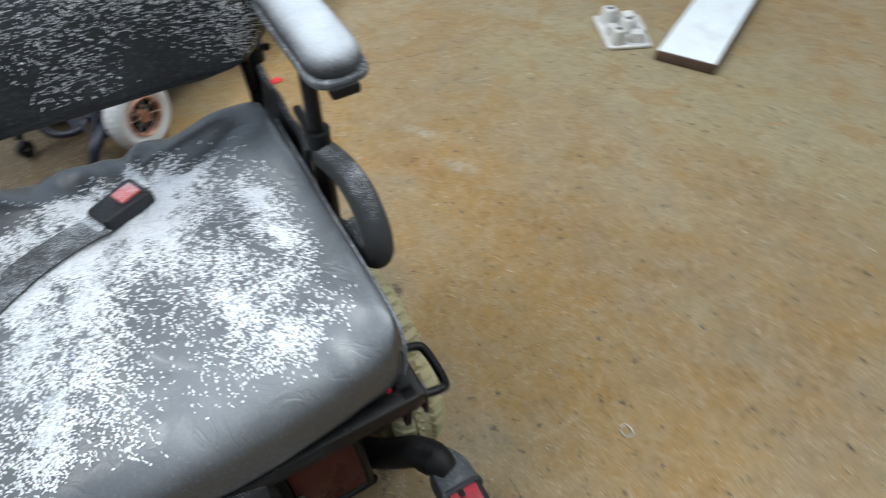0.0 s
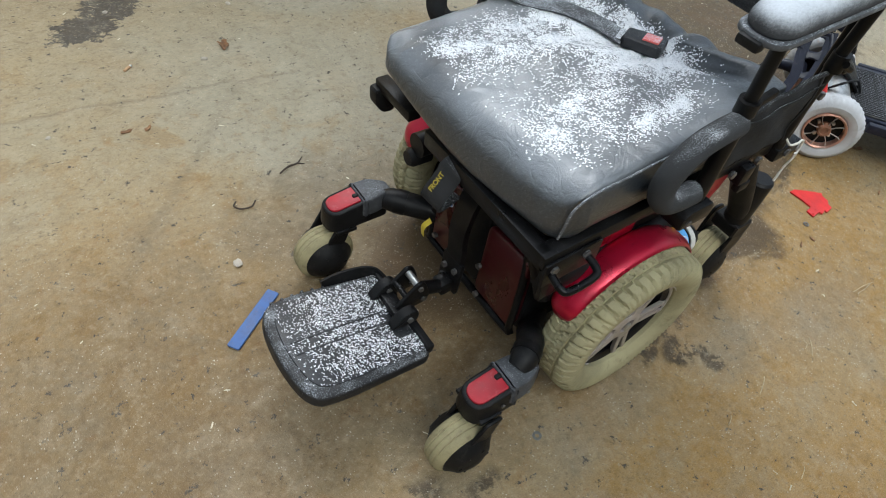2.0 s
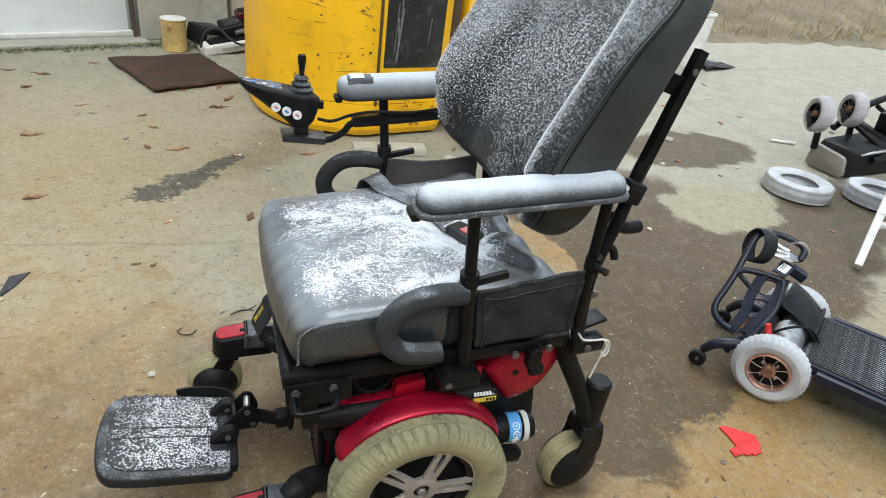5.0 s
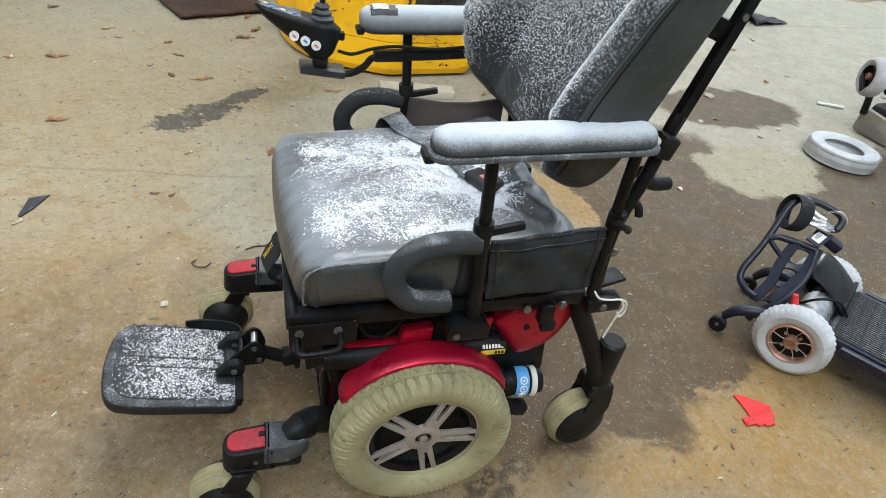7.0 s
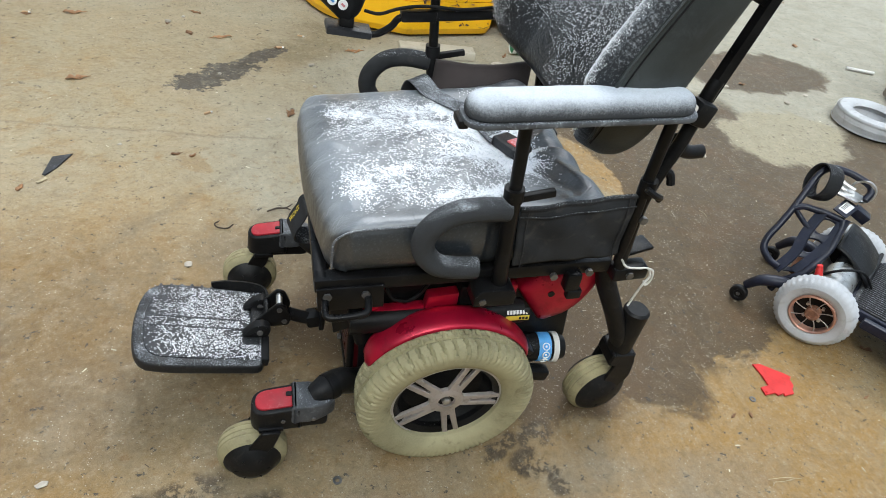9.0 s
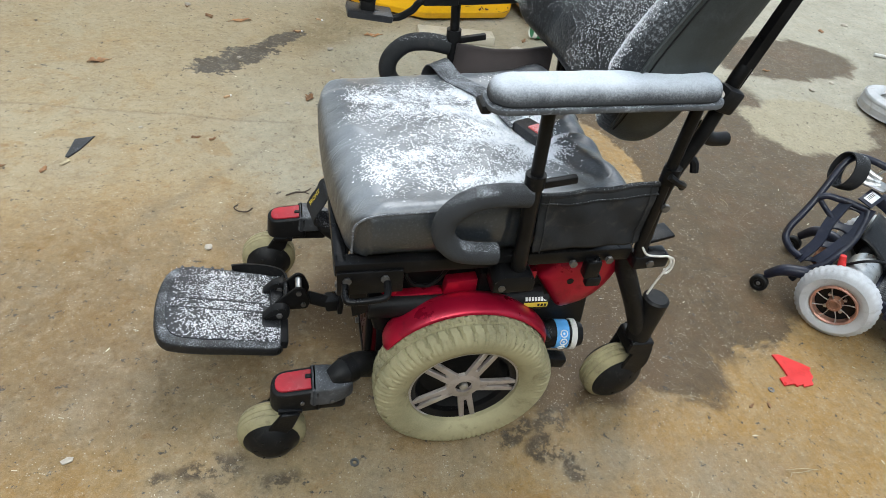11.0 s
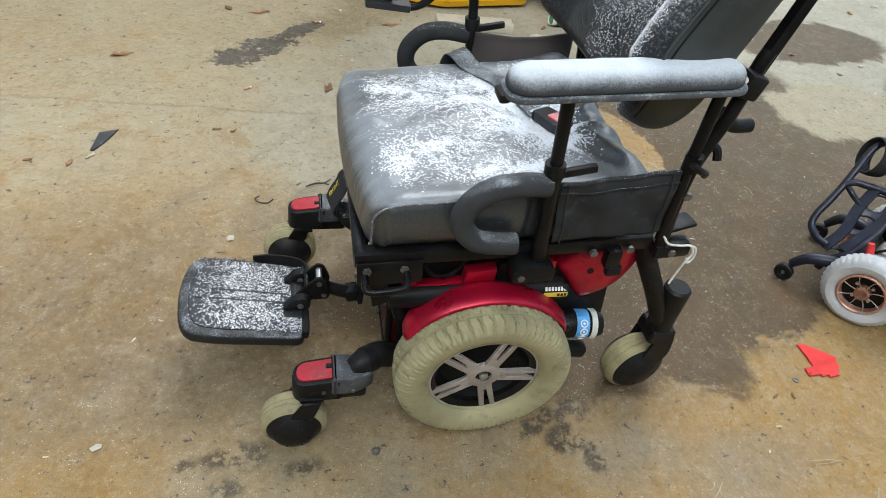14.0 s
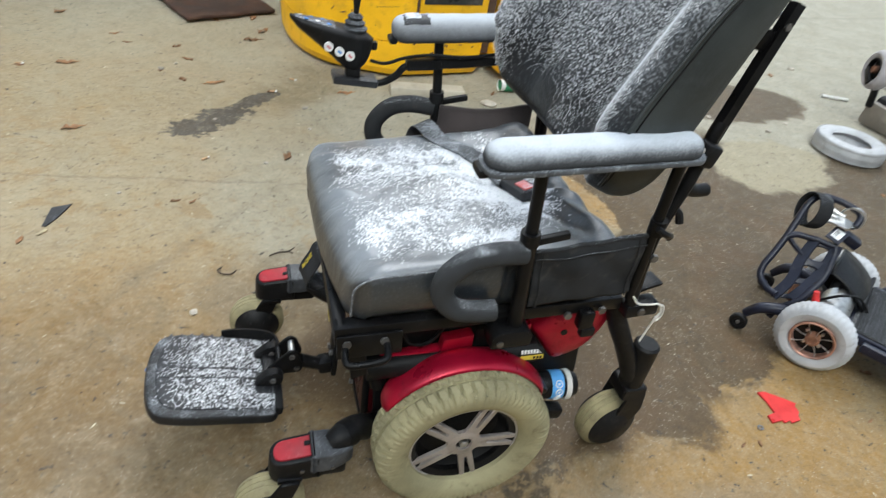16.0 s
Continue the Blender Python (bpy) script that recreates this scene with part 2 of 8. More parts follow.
def cushion_material(name, base, streak, front_x, up_lo=0.25, up_hi=0.95, skin=1.0):
    """Charcoal vinyl under rime: a thin grey bloom, and denser rime in streaks that fan out from the buckle."""
    m, nd, lk, b = nodes_of(name)
    vec = nd.new("ShaderNodeTexCoord").outputs["Object"]
    geo = nd.new("ShaderNodeNewGeometry")
    sepn = nd.new("ShaderNodeSeparateXYZ")
    lk.new(geo.outputs["Normal"], sepn.inputs[0])
    up = ramp(nd, lk, sepn.outputs[2], up_lo, up_hi)
    cloud = noise_node(nd, lk, vec, 7, 4)
    fine = noise_node(nd, lk, vec, 700, 3)
    col = mix(nd, lk, ramp(nd, lk, cloud, 0.3, 0.7), tuple(c * 0.8 for c in base), tuple(c * 1.2 for c in base))
    at = nd.new("ShaderNodeAttribute")
    at.attribute_name = "rime"
    px = nd.new("ShaderNodeSeparateXYZ")
    lk.new(vec, px.inputs[0])
    rear = ramp(nd, lk, px.outputs[0], front_x - 0.11, front_x - 0.03, 1.0, 0.10)
    bloom = math_node(nd, lk, "MULTIPLY", ramp(nd, lk, cloud, 0.25, 0.75, 0.075 * skin, 0.21 * skin), math_node(nd, lk, "MULTIPLY", up, rear))
    flecks = noise_node(nd, lk, vec, 240, 4, 0.7)
    dense = math_node(nd, lk, "MULTIPLY_ADD", at.outputs["Fac"], 0.55, flecks)
    dense = math_node(nd, lk, "MULTIPLY", ramp(nd, lk, dense, 0.72, 1.08, 0, streak), up)
    mask = math_node(nd, lk, "MAXIMUM", bloom, dense)
    mask = math_node(nd, lk, "ADD", mask, ramp(nd, lk, flecks, 0.50, 0.72, 0.0, 0.06))
    lk.new(mix(nd, lk, mask, col, FROST), b.inputs["Base Color"])
    b.inputs["Specular IOR Level"].default_value = 0.20 + 0.50 * skin
    lk.new(math_node(nd, lk, "MULTIPLY", math_node(nd, lk, "MULTIPLY", up, rear), 0.75 * min(1.0, 2 * skin)), b.inputs["Sheen Weight"])
    b.inputs["Sheen Roughness"].default_value = 0.36
    b.inputs["IOR"].default_value = 1.5 + 0.18 * skin
    b.inputs["Sheen Tint"].default_value = (0.85, 0.92, 1.0, 1.0)
    lk.new(ramp(nd, lk, mask, 0.0, 0.7, 0.33, 0.55), b.inputs["Roughness"])
    folds = noise_node(nd, lk, vec, 16, 3, 0.5, 1.6)
    folds = ramp(nd, lk, math_node(nd, lk, "ABSOLUTE", math_node(nd, lk, "SUBTRACT", folds, 0.5)), 0.0, 0.10)
    h = math_node(nd, lk, "MULTIPLY_ADD", dense, 0.6, math_node(nd, lk, "MULTIPLY", fine, 0.4))
    bump_to(nd, lk, b, math_node(nd, lk, "MULTIPLY_ADD", folds, 0.4, h), 0.40, 0.0022)
    return m


CUSHION = cushion_material("frosted_charcoal_vinyl", (0.021, 0.026, 0.032), 0.72, 0.20, 0.25, 0.88)


def pad_material(name, lo, hi, top):
    """Grey vinyl under an even skin of hoar frost that thins towards the underside."""
    m, nd, lk, b = nodes_of(name)
    vec = nd.new("ShaderNodeTexCoord").outputs["Object"]
    geo = nd.new("ShaderNodeNewGeometry")
    sep = nd.new("ShaderNodeSeparateXYZ")
    lk.new(geo.outputs["Normal"], sep.inputs[0])
    flecks = noise_node(nd, lk, vec, 330, 4, 0.75)
    cloud = noise_node(nd, lk, vec, 26, 5, 0.6)
    k = math_node(nd, lk, "MULTIPLY_ADD", flecks, 0.75, sep.outputs[2])
    k = math_node(nd, lk, "MULTIPLY_ADD", cloud, 0.6, k)
    mask = ramp(nd, lk, k, lo, hi, 0.0, top)
    lk.new(mix(nd, lk, mask, (0.050, 0.054, 0.061), FROST), b.inputs["Base Color"])
    b.inputs["Roughness"].default_value = 0.75
    b.inputs["Specular IOR Level"].default_value = 0.25
    bump_to(nd, lk, b, flecks, 0.35, 0.0012)
    return m


PAD = pad_material("frosted_vinyl_pad", 0.62, 1.90, 0.68)
PAD_THIN = pad_material("thinly_frosted_vinyl_pad", -0.25, 2.35, 0.62)
BACK_FRONT = cushion_material("frosted_black_cloth", (0.007, 0.0085, 0.0105), 0.36, 9.0, -0.30, 0.6, 0.20)
BACK_SIDE = surface("black_vinyl_side", (0.038, 0.044, 0.044), 0.45, 0, 0.3, 9, 500, 0.35, 0.001, (0.075, 0.08, 0.085), 0.5, frost=0.35, spec=0.35)


def ground_material():
    m, nd, lk, b = nodes_of("stained_concrete")
    vec = nd.new("ShaderNodeTexCoord").outputs["Object"]
    sep = nd.new("ShaderNodeSeparateXYZ")
    lk.new(vec, sep.inputs[0])
    X, Y = sep.outputs[0], sep.outputs[1]
    big = noise_node(nd, lk, vec, 0.9, 6, 0.6)
    mid = noise_node(nd, lk, vec, 4.5, 6, 0.65)
    small = noise_node(nd, lk, vec, 38, 5, 0.65)
    grit = noise_node(nd, lk, vec, 430, 3, 0.65)
    scuff = noise_node(nd, lk, vec, 15, 9, 0.74, 0.4)
    patchy = noise_node(nd, lk, vec, 3.1, 7, 0.66, 0.7)
    wx = math_node(nd, lk, "MULTIPLY_ADD", mid, 0.34, -0.17)
    wx = math_node(nd, lk, "ADD", wx, math_node(nd, lk, "MULTIPLY_ADD", small, 0.10, -0.05))
    mid2 = noise_node(nd, lk, vec, 5.3, 5, 0.65, 0.5)
    wy = math_node(nd, lk, "MULTIPLY_ADD", mid2, 0.34, -0.17)

    def blob(cx, cy, rx, ry, turn, soft=0.12, warp=1.0):
        c, s = math.cos(radians(turn)), math.sin(radians(turn))
        px = math_node(nd, lk, "MULTIPLY_ADD", wx, warp, math_node(nd, lk, "SUBTRACT", X, cx))
        py = math_node(nd, lk, "MULTIPLY_ADD", wy, warp, math_node(nd, lk, "SUBTRACT", Y, cy))
        u = math_node(nd, lk, "ADD", math_node(nd, lk, "MULTIPLY", px, c / rx), math_node(nd, lk, "MULTIPLY", py, s / rx))
        v = math_node(nd, lk, "ADD", math_node(nd, lk, "MULTIPLY", px, -s / ry), math_node(nd, lk, "MULTIPLY", py, c / ry))
        d = math_node(nd, lk, "SQRT", math_node(nd, lk, "ADD", math_node(nd, lk, "MULTIPLY", u, u), math_node(nd, lk, "MULTIPLY", v, v)))
        return ramp(nd, lk, d, 1 - soft, 1 + soft, 1.0, 0.0)

    def union(items):
        out = items[0]
        for it in items[1:]:
            out = math_node(nd, lk, "MAXIMUM", out, it)
        return out

    tan = mix(nd, lk, ramp(nd, lk, big, 0.3, 0.7), (0.248, 0.172, 0.079), (0.330, 0.252, 0.146))
    tan = mix(nd, lk, ramp(nd, lk, patchy, 0.47, 0.64, 0, 0.6), tan, (0.285, 0.170, 0.056))
    tan = mix(nd, lk, ramp(nd, lk, patchy, 0.36, 0.47, 0.45, 0), tan, (0.31, 0.270, 0.185))
    tan = mix(nd, lk, ramp(nd, lk, mid, 0.52, 0.72, 0, 0.55), tan, (0.276, 0.180, 0.070))
    pale = mix(nd, lk, ramp(nd, lk, mid2, 0.3, 0.7), (0.280, 0.272, 0.218), (0.352, 0.340, 0.280))
    # away from the chair the slab turns from rust-stained to bare grey
    away = math_node(nd, lk, "ADD", math_node(nd, lk, "MULTIPLY", X, 0.42), math_node(nd, lk, "MULTIPLY", Y, 0.55))
    away = math_node(nd, lk, "MULTIPLY_ADD", big, 0.9, away)
    col = mix(nd, lk, ramp(nd, lk, away, 0.75, 2.1, 0, 0.92), tan, pale)
    bare = union([blob(-0.15, 0.85, 0.42, 0.55, 20, 0.5), blob(0.25, 1.55, 0.45, 0.35, 0, 0.4), ])
    col = mix(nd, lk, math_node(nd, lk, "MULTIPLY", bare, 0.65), col, pale)
    rusty = union([blob(0.94, 0.86, 0.13, 0.26, 25, 0.3, 0.8), blob(1.12, -0.16, 0.30, 0.14, 35, 0.5), blob(1.0, -0.44, 0.80, 0.24, -12, 0.6), blob(0.62, -0.82, 0.22, 0.10, 30, 0.7), blob(0.95, -0.30, 0.32, 0.16, 20, 0.7), blob(-0.15, -0.62, 0.45, 0.14, 10, 0.9), blob(-0.75, 0.10, 0.25, 0.30, 20, 0.9), blob(-0.9, 0.35, 0.4, 0.25, 30, 0.8), blob(0.15, -0.52, 0.45, 0.16, 0, 0.8), blob(0.2, -0.75, 0.5, 0.2, 0, 0.8), blob(-0.9, -0.5, 0.4, 0.3, 0, 0.8)])
    col = mix(nd, lk, math_node(nd, lk, "MULTIPLY", rusty, ramp(nd, lk, small, 0.36, 0.64, 0.55, 0.85)), col, (0.33, 0.185, 0.050))
    light = union([blob(-1.1, 1.1, 0.9, 0.9, 0, 0.7), blob(-0.9, 2.2, 1.2, 0.8, 0, 0.6)])
    col = mix(nd, lk, math_node(nd, lk, "MULTIPLY", light, 0.34), col, (0.416, 0.368, 0.264))
    olive = union([blob(0.45, -1.68, 0.75, 0.30, 12, 0.6), blob(0.9, -1.30, 0.25, 0.16, 10, 0.7), blob(-0.17, -0.98, 0.07, 0.04, 20, 0.6)])
    col = mix(nd, lk, math_node(nd, lk, "MULTIPLY", olive, 0.60), col, (0.325, 0.280, 0.165))
    rusted = union([blob(0.12, -0.92, 0.34, 0.10, 20, 0.8), blob(-0.40, -1.02, 0.35, 0.16, 10, 0.8), blob(0.0, -1.46, 0.10, 0.05, 10, 0.6)])
    col = mix(nd, lk, math_node(nd, lk, "MULTIPLY", rusted, 0.34), col, (0.190, 0.115, 0.050))
    spill = union([blob(0.65, -0.68, 0.10, 0.05, 20, 0.5, 0.4)])
    col = mix(nd, lk, math_node(nd, lk, "MULTIPLY", spill, 0.6), col, (0.27, 0.130, 0.034))
    chalk = union([blob(0.57, -0.79, 0.05, 0.022, 30, 0.6, 0.4), blob(0.77, -0.77, 0.07, 0.035, 30, 0.7, 0.4)])
    col = mix(nd, lk, math_node(nd, lk, "MULTIPLY", chalk, ramp(nd, lk, small, 0.40, 0.58, 0.15, 0.65)), col, (0.42, 0.39, 0.33))
    # grey worn areas and rusty blotches a hand wide
    blotch = noise_node(nd, lk, vec, 6.5, 6, 0.62, 0.5)
    near = ramp(nd, lk, away, 0.40, 1.05, 1.0, 0.08)
    col = mix(nd, lk, math_node(nd, lk, "MULTIPLY", ramp(nd, lk, blotch, 0.52, 0.66, 0, 0.32), near), col, (0.250, 0.215, 0.155))
    col = mix(nd, lk, math_node(nd, lk, "MULTIPLY", ramp(nd, lk, blotch, 0.37, 0.48, 0.55, 0), near), col, (0.285, 0.165, 0.052))
    rusts = noise_node(nd, lk, vec, 23, 5, 0.66, 0.3)
    col = mix(nd, lk, math_node(nd, lk, "MULTIPLY", ramp(nd, lk, rusts, 0.58, 0.70, 0, 0.55), near), col, (0.27, 0.135, 0.040))
    worn = union([blob(0.36, -0.40, 0.16, 0.06, 0, 0.7, 0.5), blob(0.62, -0.45, 0.18, 0.07, 0, 0.6, 0.5), blob(-0.08, -0.39, 0.14, 0.06, 10, 0.7, 0.5), blob(-0.68, -0.10, 0.18, 0.12, 20, 0.8, 0.6)])
    col = mix(nd, lk, math_node(nd, lk, "MULTIPLY", worn, 0.38), col, (0.215, 0.190, 0.150))
    olive_wet = union([blob(0.02, 2.02, 0.26, 0.16, 20, 0.6, 0.8), blob(-0.16, 1.80, 0.24, 0.14, 40, 0.6, 0.8)])
    col = mix(nd, lk, math_node(nd, lk, "MULTIPLY", olive_wet, 0.6), col, (0.150, 0.112, 0.055))
    # wet and oily patches, and the chair's shade painted into the slab
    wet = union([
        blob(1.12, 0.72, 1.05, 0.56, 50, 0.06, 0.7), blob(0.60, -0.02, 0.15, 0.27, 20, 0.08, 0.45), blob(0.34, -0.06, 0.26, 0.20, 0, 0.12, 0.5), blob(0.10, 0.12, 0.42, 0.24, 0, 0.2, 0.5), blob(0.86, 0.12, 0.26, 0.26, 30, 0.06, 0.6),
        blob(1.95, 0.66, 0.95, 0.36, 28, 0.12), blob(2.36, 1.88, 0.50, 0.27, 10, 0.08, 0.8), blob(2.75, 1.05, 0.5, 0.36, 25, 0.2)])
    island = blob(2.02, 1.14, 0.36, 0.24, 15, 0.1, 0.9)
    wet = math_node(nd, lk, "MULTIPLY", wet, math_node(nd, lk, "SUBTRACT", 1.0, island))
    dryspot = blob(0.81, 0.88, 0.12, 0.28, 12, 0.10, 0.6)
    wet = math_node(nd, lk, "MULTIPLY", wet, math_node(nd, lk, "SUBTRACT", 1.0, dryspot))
    ragged = ramp(nd, lk, noise_node(nd, lk, vec, 19, 6, 0.72), 0.44, 0.52, 0.0, 1.0)
    col = mix(nd, lk, math_node(nd, lk, "MULTIPLY", island, 0.8), col, (0.300, 0.262, 0.175))
    oil = union([blob(-0.60, 1.42, 0.105, 0.075, 30, 0.45, 0.28), blob(-0.50, 1.52, 0.13, 0.075, 40, 0.45, 0.28), blob(-0.36, 1.69, 0.15, 0.042, 47, 0.45, 0.28)])
    drips = union([blob(0.205, -0.355, 0.050, 0.036, 20, 0.3, 0.22), blob(0.262, -0.415, 0.030, 0.022, 0, 0.3, 0.2), blob(0.135, -0.325, 0.036, 0.020, 30, 0.3, 0.2), blob(0.245, -0.375, 0.022, 0.03, 10, 0.3, 0.2), blob(0.245, -0.285, 0.055, 0.034, 40, 0.3, 0.22), blob(0.17, -0.300, 0.03, 0.02, 20, 0.3, 0.2), blob(-0.53, -0.335, 0.034, 0.020, 10, 0.6, 0.25), blob(-0.468, -0.325, 0.042, 0.028, 20, 0.6, 0.25), blob(-0.50, -0.385, 0.026, 0.018, 0, 0.6, 0.25), blob(-0.585, -0.345, 0.022, 0.020, 0, 0.6, 0.25), blob(-0.36, -0.37, 0.04, 0.02, 0, 0.7, 0.3)])
    drips = math_node(nd, lk, "MULTIPLY", drips, ragged)
    oil = ramp(nd, lk, math_node(nd, lk, "MULTIPLY_ADD", noise_node(nd, lk, vec, 34, 6, 0.75), 4.2, math_node(nd, lk, "SUBTRACT", oil, 2.1)), 0.42, 0.58)
    # damp brown ground, darkened further to paint the soft shade beneath the chair
    damp_shade = union([blob(0.0, 0.1, 0.55, 0.38, 0, 0.5), blob(-0.42, -0.06, 0.26, 0.2, 0, 0.5), blob(-0.30, 0.40, 0.25, 0.18, 20, 0.6), blob(0.02, -0.16, 0.50, 0.18, 0, 0.6), blob(0.45, -0.12, 0.30, 0.18, 10, 0.5), blob(-0.50, 0.02, 0.36, 0.30, 0, 0.8), blob(-0.82, 0.12, 0.34, 0.34, 0, 0.8), blob(0.30, -0.16, 0.28, 0.16, 10, 0.5)])
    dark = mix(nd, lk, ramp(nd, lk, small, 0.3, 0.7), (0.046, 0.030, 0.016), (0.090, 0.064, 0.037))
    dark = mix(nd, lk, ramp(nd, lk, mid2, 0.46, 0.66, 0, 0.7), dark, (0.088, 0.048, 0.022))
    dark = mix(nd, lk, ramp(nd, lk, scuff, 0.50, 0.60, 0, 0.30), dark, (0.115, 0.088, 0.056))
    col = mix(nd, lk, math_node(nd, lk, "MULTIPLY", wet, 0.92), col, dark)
    col = mix(nd, lk, math_node(nd, lk, "MULTIPLY", damp_shade, 0.50), col, (0.105, 0.068, 0.036))
    col = mix(nd, lk, math_node(nd, lk, "MULTIPLY", oil, 0.97), col, (0.050, 0.045, 0.041))
    col = mix(nd, lk, math_node(nd, lk, "MULTIPLY", drips, 0.85), col, (0.036, 0.027, 0.019))
    blot = noise_node(nd, lk, vec, 9, 6, 0.7, 0.6)
    dry = math_node(nd, lk, "SUBTRACT", 1.0, math_node(nd, lk, "MULTIPLY", wet, 0.85))
    col = mix(nd, lk, ramp(nd, lk, blot, 0.60, 0.76, 0, 0.38), col, (0.095, 0.068, 0.040))
    col = mix(nd, lk, math_node(nd, lk, "MULTIPLY", ramp(nd, lk, blot, 0.22, 0.38, 0.30, 0), dry), col, (0.416, 0.368, 0.288))
    col = mix(nd, lk, ramp(nd, lk, scuff, 0.38, 0.50, 0.15, 0), col, (0.100, 0.068, 0.034))
    col = mix(nd, lk, math_node(nd, lk, "MULTIPLY", ramp(nd, lk, scuff, 0.51, 0.62, 0, 0.20), dry), col, (0.42, 0.35, 0.245))
    # a slab joint and a crack
    def line(px, py, turn, half, w):
        c, s = math.cos(radians(turn)), math.sin(radians(turn))
        dx = math_node(nd, lk, "MULTIPLY_ADD", wx, 0.25, math_node(nd, lk, "SUBTRACT", X, px))
        dy = math_node(nd, lk, "MULTIPLY_ADD", wy, 0.25, math_node(nd, lk, "SUBTRACT", Y, py))
        v = math_node(nd, lk, "ABSOLUTE", math_node(nd, lk, "ADD", math_node(nd, lk, "MULTIPLY", dx, -s), math_node(nd, lk, "MULTIPLY", dy, c)))
        u = math_node(nd, lk, "ABSOLUTE", math_node(nd, lk, "ADD", math_node(nd, lk, "MULTIPLY", dx, c), math_node(nd, lk, "MULTIPLY", dy, s)))
        return math_node(nd, lk, "MULTIPLY", ramp(nd, lk, v, 0.0, w, 1, 0), ramp(nd, lk, u, half * 0.7, half, 1, 0))
    joint = union([line(-0.75, 1.02, -4, 0.75, 0.012), line(5.5, 4.1, 12, 2.5, 0.03)])
    cracks = union([line(1.585, -0.50, 53, 0.08, 0.007), line(1.46, -0.61, 34, 0.10, 0.007), line(1.335, -0.68, 20, 0.07, 0.007), line(1.235, -0.79, 63, 0.12, 0.007), line(1.175, -0.97, 80, 0.11, 0.006)])
    seams = math_node(nd, lk, "MAXIMUM", joint, cracks)
    col = mix(nd, lk, math_node(nd, lk, "MULTIPLY", cracks, 0.50), col, (0.075, 0.040, 0.024))
    col = mix(nd, lk, math_node(nd, lk, "MULTIPLY", joint, 0.24), col, (0.056, 0.044, 0.032))
    track = line(-0.56, 0.65, 50, 0.48, 0.030)
    col = mix(nd, lk, math_node(nd, lk, "MULTIPLY", track, 0.22), col, (0.10, 0.085, 0.065))
    # aggregate and grit
    vor = nd.new("ShaderNodeTexVoronoi")
    vor.inputs["Scale"].default_value = 95
    lk.new(vec, vor.inputs["Vector"])
    pick = nd.new("ShaderNodeSeparateColor")
    lk.new(vor.outputs["Color"], pick.inputs[0])
    dots = math_node(nd, lk, "MULTIPLY", ramp(nd, lk, vor.outputs["Distance"], 0.16, 0.30, 1, 0), ramp(nd, lk, pick.outputs[0], 0.80, 0.84))
    col = mix(nd, lk, math_node(nd, lk, "MULTIPLY", dots, ramp(nd, lk, big, 0.3, 0.7, 0.18, 0.36)), col, (0.330, 0.285, 0.205))
    specks = math_node(nd, lk, "MULTIPLY", ramp(nd, lk, vor.outputs["Distance"], 0.2, 0.34, 1, 0), ramp(nd, lk, pick.outputs[1], 0.86, 0.9))
    col = mix(nd, lk, math_node(nd, lk, "MULTIPLY", specks, 0.30), col, (0.048, 0.036, 0.024))
    sand = noise_node(nd, lk, vec, 130, 4, 0.75)
    col = mix(nd, lk, ramp(nd, lk, grit, 0.34, 0.50, 0.30, 0), col, (0.062, 0.045, 0.027))
    col = mix(nd, lk, ramp(nd, lk, grit, 0.56, 0.70, 0, 0.36), col, (0.464, 0.400, 0.288))
    col = mix(nd, lk, ramp(nd, lk, sand, 0.32, 0.47, 0.20, 0), col, (0.070, 0.048, 0.027))
    col = mix(nd, lk, math_node(nd, lk, "MULTIPLY", ramp(nd, lk, sand, 0.54, 0.66, 0, 0.20), dry), col, (0.46, 0.345, 0.20))
    col = mix(nd, lk, math_node(nd, lk, "MULTIPLY", ramp(nd, lk, mid, 0.35, 0.65, 0.02, 0.14), dry), col, (0.235, 0.220, 0.180))
    lumps = noise_node(nd, lk, vec, 60, 4, 0.7, 0.3)
    col = mix(nd, lk, ramp(nd, lk, lumps, 0.34, 0.48, 0.22, 0), col, (0.085, 0.060, 0.034))
    col = mix(nd, lk, math_node(nd, lk, "MULTIPLY", ramp(nd, lk, lumps, 0.54, 0.68, 0, 0.24), dry), col, (0.44, 0.375, 0.265))
    va = nd.new("ShaderNodeTexVoronoi")
    va.inputs["Scale"].default_value = 58
    va.inputs["Randomness"].default_value = 1.0
    lk.new(vec, va.inputs["Vector"])
    pa = nd.new("ShaderNodeSeparateColor")
    lk.new(va.outputs["Color"], pa.inputs[0])
    stones = math_node(nd, lk, "MULTIPLY", ramp(nd, lk, math_node(nd, lk, "MULTIPLY_ADD", sand, 0.55, va.outputs["Distance"]), 0.46, 0.58, 1, 0), ramp(nd, lk, pa.outputs[0], 0.80, 0.92))
    col = mix(nd, lk, math_node(nd, lk, "MULTIPLY", stones, math_node(nd, lk, "MULTIPLY_ADD", wet, 0.30, 0.25)), col, (0.300, 0.258, 0.190))
    b.inputs["Specular IOR Level"].default_value = 0.18
    vf = nd.new("ShaderNodeTexVoronoi")
    vf.inputs["Scale"].default_value = 230
    lk.new(vec, vf.inputs["Vector"])
    pf = nd.new("ShaderNodeSeparateColor")
    lk.new(vf.outputs["Color"], pf.inputs[0])
    white = math_node(nd, lk, "MULTIPLY", ramp(nd, lk, vf.outputs["Distance"], 0.20, 0.40, 1, 0), ramp(nd, lk, math_node(nd, lk, "MULTIPLY_ADD", scuff, 0.9, math_node(nd, lk, "MULTIPLY_ADD", wet, 0.05, math_node(nd, lk, "MULTIPLY_ADD", mid, 0.5, pf.outputs[0]))), 1.630, 1.680))
